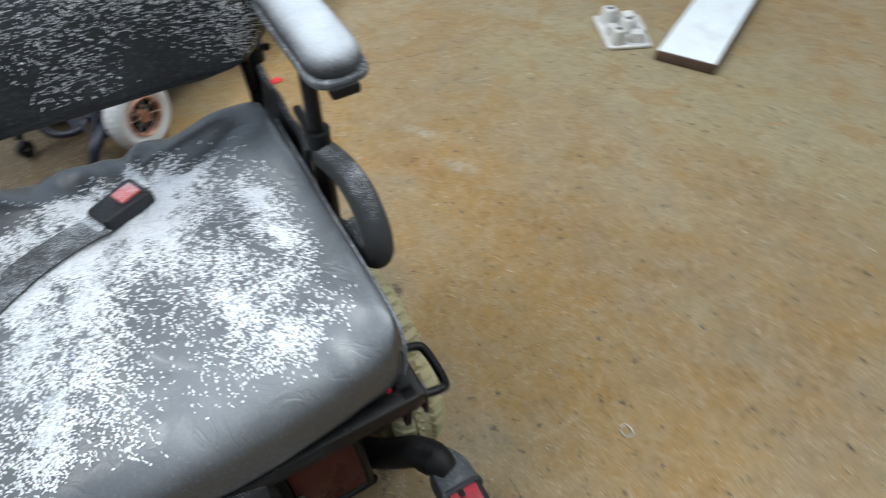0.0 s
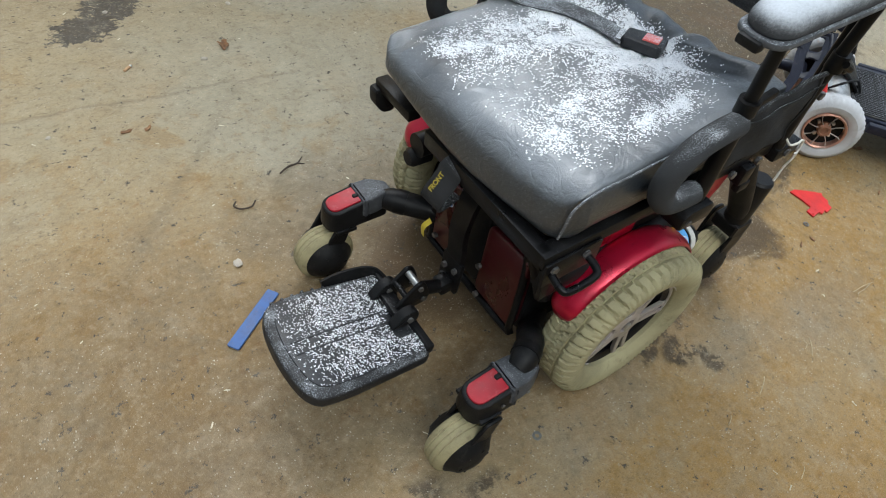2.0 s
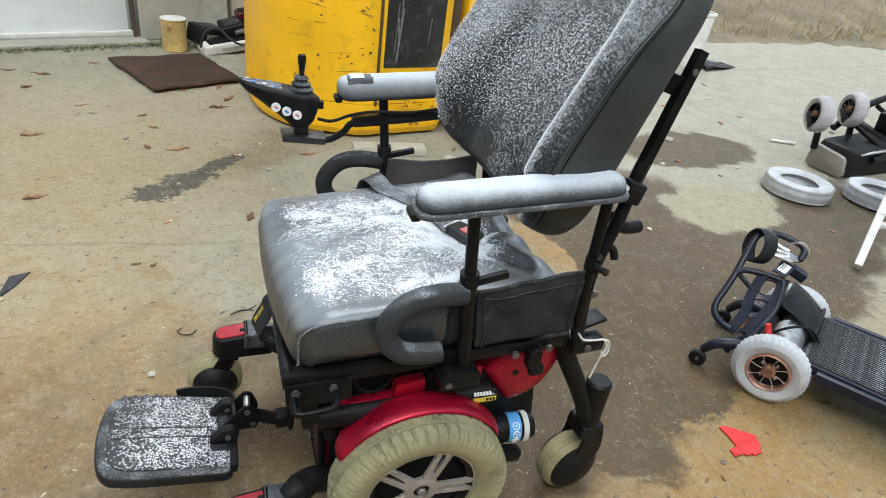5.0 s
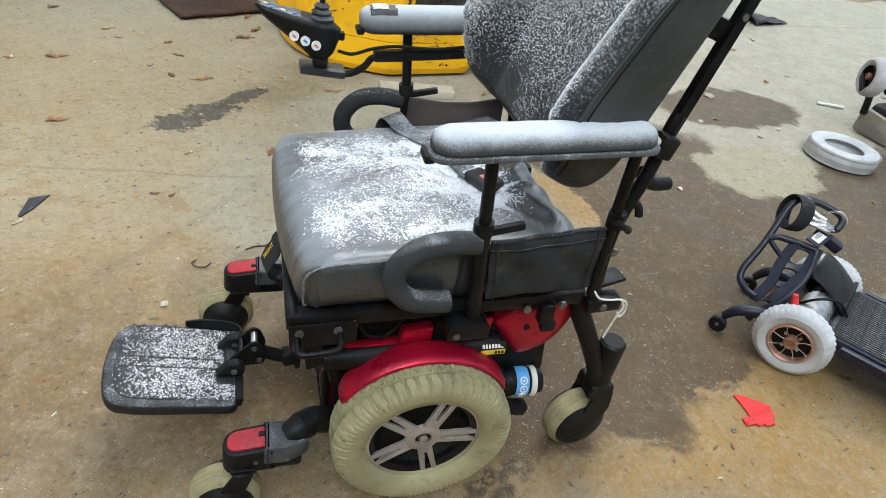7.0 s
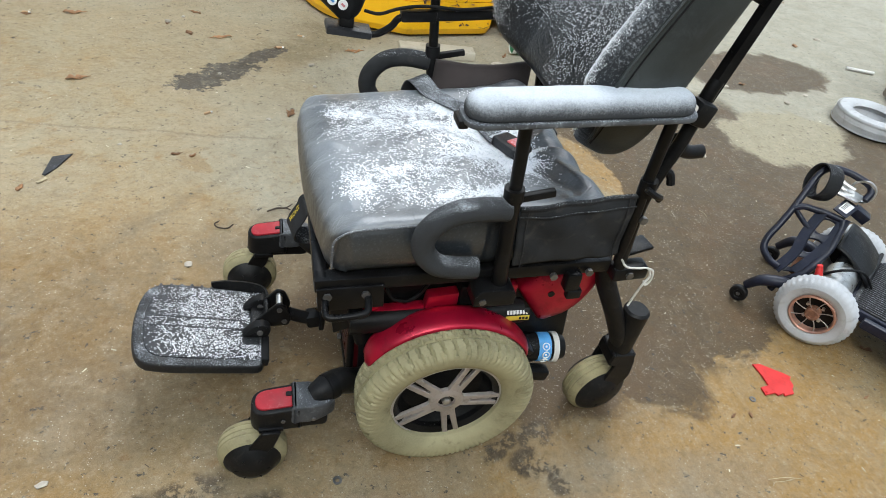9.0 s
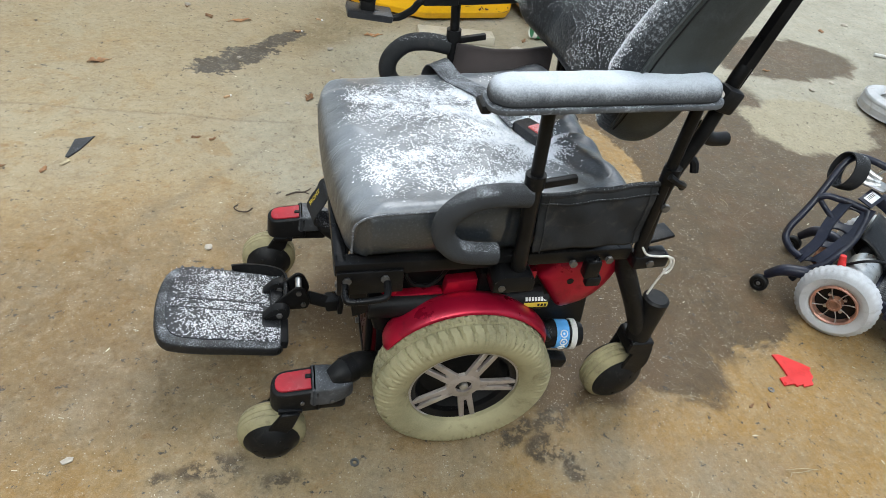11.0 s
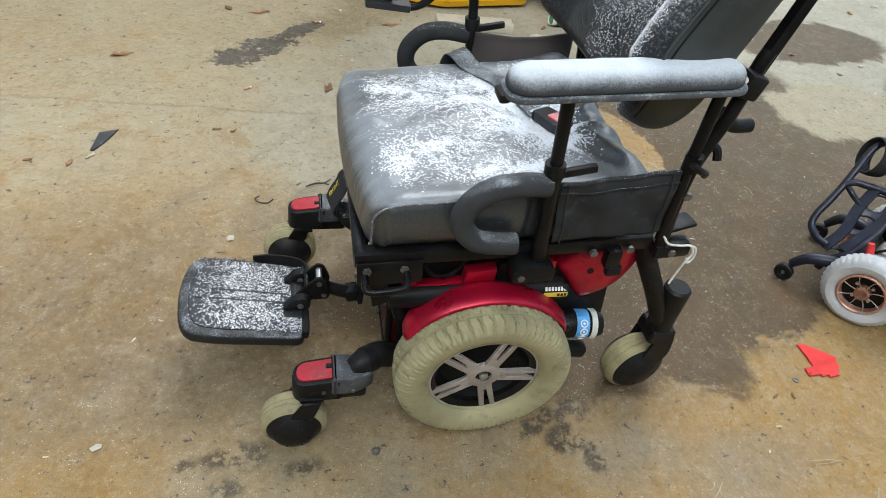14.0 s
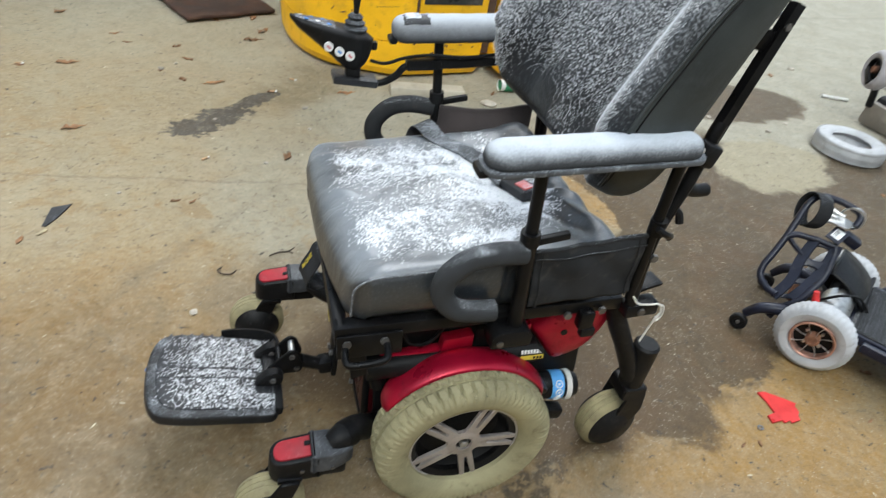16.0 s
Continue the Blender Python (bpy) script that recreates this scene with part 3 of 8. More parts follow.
    col = mix(nd, lk, math_node(nd, lk, "MULTIPLY", white, 0.75), col, (0.52, 0.47, 0.38))
    black = math_node(nd, lk, "MULTIPLY", ramp(nd, lk, vf.outputs["Distance"], 0.22, 0.36, 1, 0), ramp(nd, lk, pf.outputs[1], 0.84, 0.88))
    col = mix(nd, lk, math_node(nd, lk, "MULTIPLY", black, 0.24), col, (0.05, 0.04, 0.03))
    lk.new(col, b.inputs["Base Color"])
    r = math_node(nd, lk, "SUBTRACT", ramp(nd, lk, small, 0.3, 0.7, 0.62, 0.85), math_node(nd, lk, "MULTIPLY", wet, 0.06))
    lk.new(math_node(nd, lk, "SUBTRACT", r, math_node(nd, lk, "MULTIPLY", damp_shade, 0.1)), b.inputs["Roughness"])
    h = math_node(nd, lk, "MULTIPLY_ADD", sand, 0.9, math_node(nd, lk, "MULTIPLY_ADD", scuff, 1.6, math_node(nd, lk, "MULTIPLY", grit, 0.9)))
    h = math_node(nd, lk, "MULTIPLY_ADD", white, 0.8, h)
    h = math_node(nd, lk, "MULTIPLY_ADD", seams, -1.5, h)
    bump_to(nd, lk, b, math_node(nd, lk, "MULTIPLY_ADD", dots, 0.5, h), 0.30, 0.003)
    return m


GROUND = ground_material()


# ---- mesh helpers ----
def part(name, bm, material, parent=None, label="", smooth=True, sharp=40):
    bmesh.ops.recalc_face_normals(bm, faces=bm.faces)
    me = bpy.data.meshes.new(name)
    if smooth:
        for f in bm.faces:
            f.smooth = True
        lim = radians(sharp)
        for e in bm.edges:
            if len(e.link_faces) == 2 and e.calc_face_angle(0.0) > lim:
                e.smooth = False
    bm.to_mesh(me)
    bm.free()
    me.materials.append(material)
    ob = new(name, me)
    if parent is not None:
        ob.parent = parent
    if label:
        ob["label"] = label
    return ob


def thing(name, label, category, at=None, group="", kind=""):
    ob = new(name)
    ob.empty_display_size = 0.05
    if at is not None:
        ob.matrix_world = at
    return tagged(ob, label, category, group, kind)


def box(size, at=(0, 0, 0), rot=(0, 0, 0), bevel=0.0, bm=None, seg=2, taper=None):
    tmp = bmesh.new()
    bmesh.ops.create_cube(tmp, size=1.0)
    for v in tmp.verts:
        v.co = Vector((v.co.x * size[0], v.co.y * size[1], v.co.z * size[2]))
        if taper and v.co.z > 0:
            v.co.x *= taper[0]
            v.co.y *= taper[1]
    if bevel:
        bmesh.ops.bevel(tmp, geom=tmp.edges[:], offset=bevel, segments=seg, affect="EDGES", profile=0.5)
    return join(bm, tmp, pose(*at, *rot))


def join(bm, tmp, m=None):
    if m is not None:
        tmp.transform(m)
    if bm is None:
        return tmp
    me = bpy.data.meshes.new("tmp")
    tmp.to_mesh(me)
    tmp.free()
    bm.from_mesh(me)
    bpy.data.meshes.remove(me)
    return bm


def curve_points(pts, n):
    pts = [Vector(p) for p in pts]
    if len(pts) < 3 or n <= 1:
        return pts
    out = []
    ext = [2 * pts[0] - pts[1]] + pts + [2 * pts[-1] - pts[-2]]
    for i in range(1, len(ext) - 2):
        p0, p1, p2, p3 = ext[i - 1:i + 3]
        for k in range(n):
            t = k / n
            out.append(0.5 * ((2 * p1) + (p2 - p0) * t + (2 * p0 - 5 * p1 + 4 * p2 - p3) * t * t + (3 * p1 - p0 - 3 * p2 + p3) * t ** 3))
    out.append(pts[-1])
    return out


def tube(pts, r, seg=12, n=6, bm=None, squash=1.0, square=False, cap_round=False, side=None):
    """A tube along a smooth line; r may be a list over the given points."""
    line = curve_points(pts, n)
    rs = r if isinstance(r, (list, tuple)) else [r] * len(pts)
    bm = bm or bmesh.new()
    radii = [float(np.interp(i * (len(pts) - 1) / max(1, len(line) - 1), range(len(pts)), rs)) for i in range(len(line))]
    if cap_round:
        d0, d1 = (line[0] - line[1]).normalized(), (line[-1] - line[-2]).normalized()
        a, b = radii[0], radii[-1]
        line = [line[0] + d0 * a * s for s in (0.95, 0.7, 0.35)] + line + [line[-1] + d1 * b * s for s in (0.35, 0.7, 0.95)]
        radii = [a * 0.35, a * 0.75, a * 0.95] + radii + [b * 0.95, b * 0.75, b * 0.35]
    t = (line[1] - line[0]).normalized()
    up = Vector(side) if side else (Vector((0, 0, 1)) if abs(t.z) < 0.9 else Vector((0, 1, 0)))
    u = (up - t * up.dot(t)).normalized()
    rings = []
    for i, p in enumerate(line):
        a = line[max(0, i - 1)]
        b = line[min(len(line) - 1, i + 1)]
        t = (b - a).normalized()
        u = (u - t * u.dot(t)).normalized()
        w = t.cross(u)
        ring = []
        for k in range(4 if square else seg):
            ang = 2 * math.pi * (k + 0.5) / (4 if square else seg)
            rr = radii[i] * (1.414 if square else 1.0)
            ring.append(bm.verts.new(p + u * math.cos(ang) * rr + w * math.sin(ang) * rr * squash))
        rings.append(ring)
    for a, b in zip(rings, rings[1:]):
        for k in range(len(a)):
            bm.faces.new((a[k], a[(k + 1) % len(a)], b[(k + 1) % len(a)], b[k]))
    bm.faces.new(rings[0][::-1])
    bm.faces.new(rings[-1])
    return bm


def lathe(profile, seg=32, axis="y", at=(0, 0, 0), bm=None, closed=False, rot=None):
    """Turn a profile of (radius, height) about an axis."""
    tmp = bmesh.new()
    rings = []
    for r, h in profile:
        if r < 1e-6:
            rings.append([tmp.verts.new((0, h, 0))])
        else:
            rings.append([tmp.verts.new((r * math.cos(2 * math.pi * k / seg), h, r * math.sin(2 * math.pi * k / seg))) for k in range(seg)])
    pairs = list(zip(rings, rings[1:])) + ([(rings[-1], rings[0])] if closed else [])
    for a, b in pairs:
        if len(a) == 1 and len(b) == 1:
            continue
        for k in range(seg):
            j = (k + 1) % seg
            if len(a) == 1:
                tmp.faces.new((a[0], b[j], b[k]))
            elif len(b) == 1:
                tmp.faces.new((a[k], a[j], b[0]))
            else:
                tmp.faces.new((a[k], a[j], b[j], b[k]))
    if not closed:
        for ring in (rings[0], rings[-1]):
            if len(ring) > 2:
                tmp.faces.new(ring)
    turn = {"y": Matrix(), "z": pose(0, 0, 0, 90), "x": pose(0, 0, 0, 0, 0, -90)}[axis]
    return join(bm, tmp, Matrix.Translation(at) @ (rot if rot is not None else Matrix()) @ turn)


def prism(outline, lo, hi, plane="xz", bevel=0.0, bm=None, m=None, seg=2):
    """A flat outline pulled through a thickness. plane xz: depth is y; xy: depth is z."""
    tmp = bmesh.new()
    if plane == "xz":
        a = [tmp.verts.new((p[0], lo, p[1])) for p in outline]
        b = [tmp.verts.new((p[0], hi, p[1])) for p in outline]
    elif plane == "xy":
        a = [tmp.verts.new((p[0], p[1], lo)) for p in outline]
        b = [tmp.verts.new((p[0], p[1], hi)) for p in outline]
    else:
        a = [tmp.verts.new((lo, p[0], p[1])) for p in outline]
        b = [tmp.verts.new((hi, p[0], p[1])) for p in outline]
    n = len(a)
    for k in range(n):
        tmp.faces.new((a[k], a[(k + 1) % n], b[(k + 1) % n], b[k]))
    tmp.faces.new(a[::-1])
    tmp.faces.new(b)
    if bevel:
        bmesh.ops.recalc_face_normals(tmp, faces=tmp.faces)
        bmesh.ops.bevel(tmp, geom=tmp.edges[:], offset=bevel, segments=seg, affect="EDGES", profile=0.5)
    return join(bm, tmp, m)


def rounded(outline, r, n=4):
    """Round the corners of a flat outline."""
    out = []
    k = len(outline)
    for i in range(k):
        p, a, b = Vector(outline[i]), Vector(outline[i - 1]), Vector(outline[(i + 1) % k])
        rr = r[i] if isinstance(r, (list, tuple)) else r
        da, db = (a - p), (b - p)
        la, lb = min(rr, da.length * 0.49), min(rr, db.length * 0.49)
        s, e = p + da.normalized() * la, p + db.normalized() * lb
        for j in range(n + 1):
            t = j / n
            q = s * (1 - t) ** 2 + p * 2 * t * (1 - t) + e * t * t
            out.append((q.x, q.y))
    return out


def grid_mesh(nu, nv, func, bm=None, wrap_u=False):
    bm = bm or bmesh.new()
    vs = [[bm.verts.new(func(i / nu, j / nv)) for j in range(nv + 1)] for i in range(nu if wrap_u else nu + 1)]
    for i in range(nu):
        a, b = vs[i], vs[(i + 1) % len(vs)]
        for j in range(nv):
            bm.faces.new((a[j], b[j], b[j + 1], a[j + 1]))
    return bm


def wob(p, s, k=1.0):
    return noise.noise(Vector(p) * s) * k


def tread_tyre(prof, segs, depth, axis_at, m=None, shoulder=0.0):
    """A tyre as one skin: depth(a, k) raises each point of the closed profile by its place in the tread."""
    bm = bmesh.new()
    rows = []
    for i in range(segs):
        a = 2 * math.pi * i / segs
        row = []
        for r, h in prof:
            d = depth(i, h, r)
            if r < shoulder:      # the lugs stand out sideways on the wall of the tyre
                h, r = h + math.copysign(0.75 * d, h), r + 0.4 * d
            else:
                r += d
            row.append(bm.verts.new((axis_at[0] + r * math.cos(a), axis_at[1] + h, axis_at[2] + r * math.sin(a))))
        rows.append(row)
    n = len(prof)
    for i in range(segs):
        p, q = rows[i], rows[(i + 1) % segs]
        for j in range(n):
            bm.faces.new((p[j], q[j], q[(j + 1) % n], p[(j + 1) % n]))
    if m is not None:
        bm.transform(m)
    return bm


# ---- ground and far setting ----
gm = bmesh.new()
bmesh.ops.create_grid(gm, x_segments=60, y_segments=60, size=60)
for v in gm.verts:
    v.co.z = 0.0
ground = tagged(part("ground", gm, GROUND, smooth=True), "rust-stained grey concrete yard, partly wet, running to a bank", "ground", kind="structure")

WALL = pose(-0.85, 3.75, 0, 0, 0, 21)
wall = thing("wall_north", "rough grey rendered wall of an outbuilding", "wall", WALL, kind="structure")
wm = box((0.62, 0.30, 3.0), (0.33, 0.17, 1.5), bevel=0.01)
box((2.6, 0.30, 0.6), (-1.30, 0.17, 2.7), bevel=0.01, bm=wm)
box((2.4, 0.30, 3.0), (-3.85, 0.17, 1.5), bevel=0.01, bm=wm)
part("wall_body", wm, CONCRETE_WALL, wall, smooth=False)
wm = box((3.2, 0.30, 3.0), (2.30, 0.26, 1.5), bevel=0.01)
part("set_back_wall", wm, surface("smooth_beige_render", (0.40, 0.36, 0.28), 0.85, 0, 0.12, 2, 90, 0.4, 0.004, (0.22, 0.19, 0.14), 0.4), wall, smooth=False)
door = thing("door_1", "white painted steel garage door with grime streaks", "garage door", WALL, kind="structure")
for i in range(3):
    part("panel", box((0.84, 0.04, 2.3), (-0.46 - 0.86 * i, 0.10, 1.19), bevel=0.008), WHITE_PAINT, door)
part("bottom_rail", box((2.6, 0.05, 0.035), (-1.31, 0.085, 0.04), bevel=0.006), WHITE_PLASTIC, door)
part("side_frame", box((0.014, 0.08, 2.38), (-0.012, 0.06, 1.19), bevel=0.003), WOOD_SHADE, door)
part("threshold", box((2.7, 0.16, 0.05), (-1.31, -0.02, 0.0), bevel=0.01), CONCRETE_WALL, door)

# plain walls added where the camera never looks, to block low sky light
closing = surface("added_sky_block", (0.16, 0.15, 0.13), 0.9, 0, 0.2, 1.2, 60, 0.5, 0.005, (0.09, 0.08, 0.07), 0.4)
for nm, size, at in (("wall_south", (16, 0.3, 4.2), (2.0, -4.6, 2.1)), ("wall_west", (0.3, 9.6, 4.2), (-5.85, 0.0, 2.1)), ("wall_east", (0.3, 18, 4.0), (17.0, 4.0, 2.0))):
    tagged(part(nm, box(size, at, bevel=0.02), closing, smooth=False), "plain grey wall added out of view to block low sky light", "wall", kind="structure")

rng = random.Random(4)


def blades(count, where, h, w, lean, name, mat, label):
    verts, faces = [], []
    for _ in range(count):
        x, y, z = where()
        a, hh = rng.uniform(0, 6.283), h * rng.uniform(0.4, 1.2)
        dx, dy = math.cos(a), math.sin(a)
        lx, ly = rng.gauss(0, lean) * hh, rng.gauss(0, lean) * hh
        i = len(verts)
        verts += [(x - dx * w, y - dy * w, z), (x + dx * w, y + dy * w, z), (x + lx * 0.4 + dx * w * 0.7, y + ly * 0.4 + dy * w * 0.7, z + hh * 0.6),
                  (x + lx * 0.4 - dx * w * 0.7, y + ly * 0.4 - dy * w * 0.7, z + hh * 0.6), (x + lx, y + ly, z + hh * 0.9)]
        faces += [(i, i + 1, i + 2, i + 3), (i + 3, i + 2, i + 4)]
    me = bpy.data.meshes.new(name)
    me.from_pydata(verts, [], faces)
    me.materials.append(mat)
    return tagged(new(name, me), label, name.replace("_", " "), kind="stuff")


def bank_spot():
    x = rng.uniform(3.0, 14.0)
    d = rng.random() ** 1.3 * 4.5
    y = 5.35 + 0.12 * (x - 5) + d
    return x, y, min(1.2, 0.22 * d) - 0.02


bank = bmesh.new()
grid_mesh(40, 16, lambda u, v: (2.5 + 13 * u, 5.0 + 0.12 * (13 * u - 2.5) + 6 * v, -0.015 + 0.05 * min(1, 6 * v) + min(1.2, 0.22 * max(0, 6 * v - 0.3)) + 0.05 * wob((13 * u, 6 * v, 0), 2)), bank)
tagged(part("soil_bank", bank, SOIL), "pale bare soil bank at the yard's edge", "bank", kind="structure")
blades(9000, bank_spot, 0.20, 0.005, 0.9, "dry_grass", STRAW, "dry straw-coloured grass on the soil bank")
blades(5000, bank_spot, 0.05, 0.016, 1.6, "leaf_litter", LEAF, "brown leaf litter strewn over the soil bank")


def sill_spot():
    u = rng.uniform(-2.6, 0.6)
    p = WALL @ Vector((u, -0.10 + rng.gauss(0, 0.045), 0))
    return p.x, p.y, 0.0


blades(2600, sill_spot, 0.026, 0.003, 1.6, "moss_strip", MOSS, "low moss and weeds along the foot of the door")


# ---- the power wheelchair ----
MID = 0.005                       # the chair's centre line
chair = thing("power_wheelchair", "red and black powered wheelchair, dusted with frost, standing on stained concrete", "wheelchair", pose(0, 0, 0))


def far_side(y):
    return 2 * MID - y


def flip(bm):
    for v in bm.verts:
        v.co.y = far_side(v.co.y)
    return bm


BASE_MID = -0.007                 # the drive base sits a little to one side of the seat


def base_side(y):
    return 2 * BASE_MID - y


def flip_base(bm):
    for v in bm.verts:
        v.co.y = base_side(v.co.y)
    return bm


def flip_front(bm):
    for v in bm.verts:
        v.co.y = -0.054 - v.co.y
        v.co.x -= 0.012
    return bm


def bolt(at, axis, parent, r=0.008, h=0.006):
    bm = lathe([(0, h), (r * 0.8, h), (r, h * 0.6), (r, -h * 0.4)], 6, axis, at)
    return part("bolt", bm, BOLT, parent, smooth=False)


def drive_wheel(side):
    """side -1: near (outer face towards -y)."""
    yc = -0.267 if side < 0 else base_side(-0.262)
    w = part("drive_wheel", lathe([(0.104, -0.028), (0.112, -0.03), (0.112, 0.03), (0.100, 0.03), (0.098, 0.0), (0.098, -0.024)], 48, "y", (0, yc, 0.178), closed=True), BLACK_METAL, chair, "silver five-spoke alloy drive wheel")
    half = [(0.1735, 0.0), (0.1735, 0.005), (0.1732, 0.011), (0.1728, 0.012), (0.1724, 0.019), (0.1715, 0.026), (0.1700, 0.032), (0.1665, 0.0375), (0.1615, 0.0418), (0.155, 0.0440), (0.148, 0.0450), (0.140, 0.0448), (0.132, 0.0435), (0.122, 0.0395), (0.116, 0.034), (0.111, 0.029)]
    half = [(r * 1.018, h * 1.04) for r, h in half]
    prof = [(r, -h) for r, h in reversed(half)] + [(r, h) for r, h in half[1:]]
    ty = yc + side * 0.009

    def tread(i, h, r):
        k = abs(h)
        if k < 0.0115:
            return 0.0052 if (i + (4 if h > 0 else 0) + int(k * 300)) % 9 > 1 else -0.0006
        if k < 0.0125:
            return 0.0
        if r > 0.168:
            return 0.0056 if (i + (2 if h > 0 else 6) + int(k * 90)) % 9 > 1 else -0.0022
        if r > 0.154:
            return 0.0034 if i % 5 > 1 else -0.0008
        if r > 0.148:
            return 0.0018 if i % 10 > 6 else 0.0
        return 0.0
    part("tyre", tread_tyre(prof, 450, tread, (0, ty, 0.180), None, 0.168), TYRE_TAN, w, "yellowed grey pneumatic tyre", sharp=32)
    o = side
    part("rim_lip", lathe([(0.1250, 0.026 * o), (0.1250, 0.0410 * o), (0.1220, 0.0435 * o), (0.1165, 0.0415 * o), (0.1150, 0.0350 * o), (0.1100, 0.0335 * o), (0.1095, 0.030 * o), (0.1180, 0.027 * o)], 64, "y", (0.002, yc, 0.1745), closed=True), RIM_STEEL, w, "pale worn rim edge")
    part("rim_well", lathe([(0.0, -0.004 * o), (0.050, -0.010 * o), (0.085, -0.008 * o), (0.0975, 0.012 * o), (0.0975, -0.014 * o)], 40, "y", (0, yc, 0.178)), BLACK_PLASTIC, w)
    for i in range(5):
        sp = bmesh.new()
        for d in (-1, 1):
            prism([(0.050, 0.0026 * d), (0.026, 0.0040 * d), (0.022, 0.0165 * d), (0.038, 0.0150 * d), (0.110, 0.0172 * d), (0.110, 0.0066 * d)], yc + o * 0.0235, yc + o * 0.0325, "xz", 0.0012, sp, None, 1)
        prism([(0.018, -0.0165), (0.038, -0.0148), (0.050, -0.0100), (0.050, 0.0100), (0.038, 0.0148), (0.018, 0.0165)], yc + o * 0.0235, yc + o * 0.0322, "xz", 0.001, sp, None, 1)
        sp.transform(Matrix.Translation((0, 0, 0.178)) @ pose(0, 0, 0, 0, 72 * i + 4, 0))
        part("spoke", sp, ALLOY, w)
    part("hub", lathe([(0.017, 0.020 * o), (0.0175, 0.0335 * o), (0.033, 0.0330 * o), (0.036, 0.031 * o), (0.036, 0.024 * o), (0.017, 0.020 * o)], 32, "y", (0, yc, 0.178), closed=True), ALLOY, w)
    part("hub_recess", lathe([(0, 0.027 * o), (0.0182, 0.027 * o), (0.0182, 0.016 * o), (0, 0.016 * o)], 20, "y", (0, yc, 0.178)), BLACK_PLASTIC, w)
    part("hub_nut", lathe([(0, 0.0365 * o), (0.0065, 0.0365 * o), (0.0098, 0.034 * o), (0.0098, 0.018 * o)], 6, "y", (0, yc, 0.178)), STEEL, w, smooth=False)
    return w


drive_wheel(-1)
drive_wheel(1)


def caster(cx, cy, r, name, turn=0.0, half=0.027):
    m = pose(cx, cy, r, 0, 0, turn)
    c = part(name, join(None, lathe([(r - 0.028, -half + 0.004), (r - 0.012, -half), (r - 0.004, -half * 0.8), (r - 0.0005, -half * 0.5), (r - 0.0022, -half * 0.42), (r, -half * 0.34), (r, -half * 0.06), (r - 0.002, 0), (r, half * 0.06), (r, half * 0.34), (r - 0.0022, half * 0.42), (r - 0.0005, half * 0.5), (r - 0.004, half * 0.8), (r - 0.012, half), (r - 0.028, half - 0.004)], 40, "y", closed=True), m), CASTER_TAN, chair, "tan rubber caster wheel with black dome caps")
    for s in (-1, 1):
        dome = lathe([(0, (half + 0.026) * s), (0.018, (half + 0.0245) * s), (0.036, (half + 0.018) * s), (r - 0.022, (half + 0.009) * s), (r - 0.010, (half - 0.002) * s), (r - 0.010, (half - 0.012) * s)], 32, "y")
        for k in range(6):
            a = k * math.pi / 3
            box((0.014, 0.003, 0.003), (0.026 * math.cos(a), (half + 0.0205) * s, 0.026 * math.sin(a)), (0, -math.degrees(a), 0), 0.001, dome, 1)
        part("hub_cap", join(None, dome, m), BLACK_PLASTIC, c, "black dome hub cap")
    return c


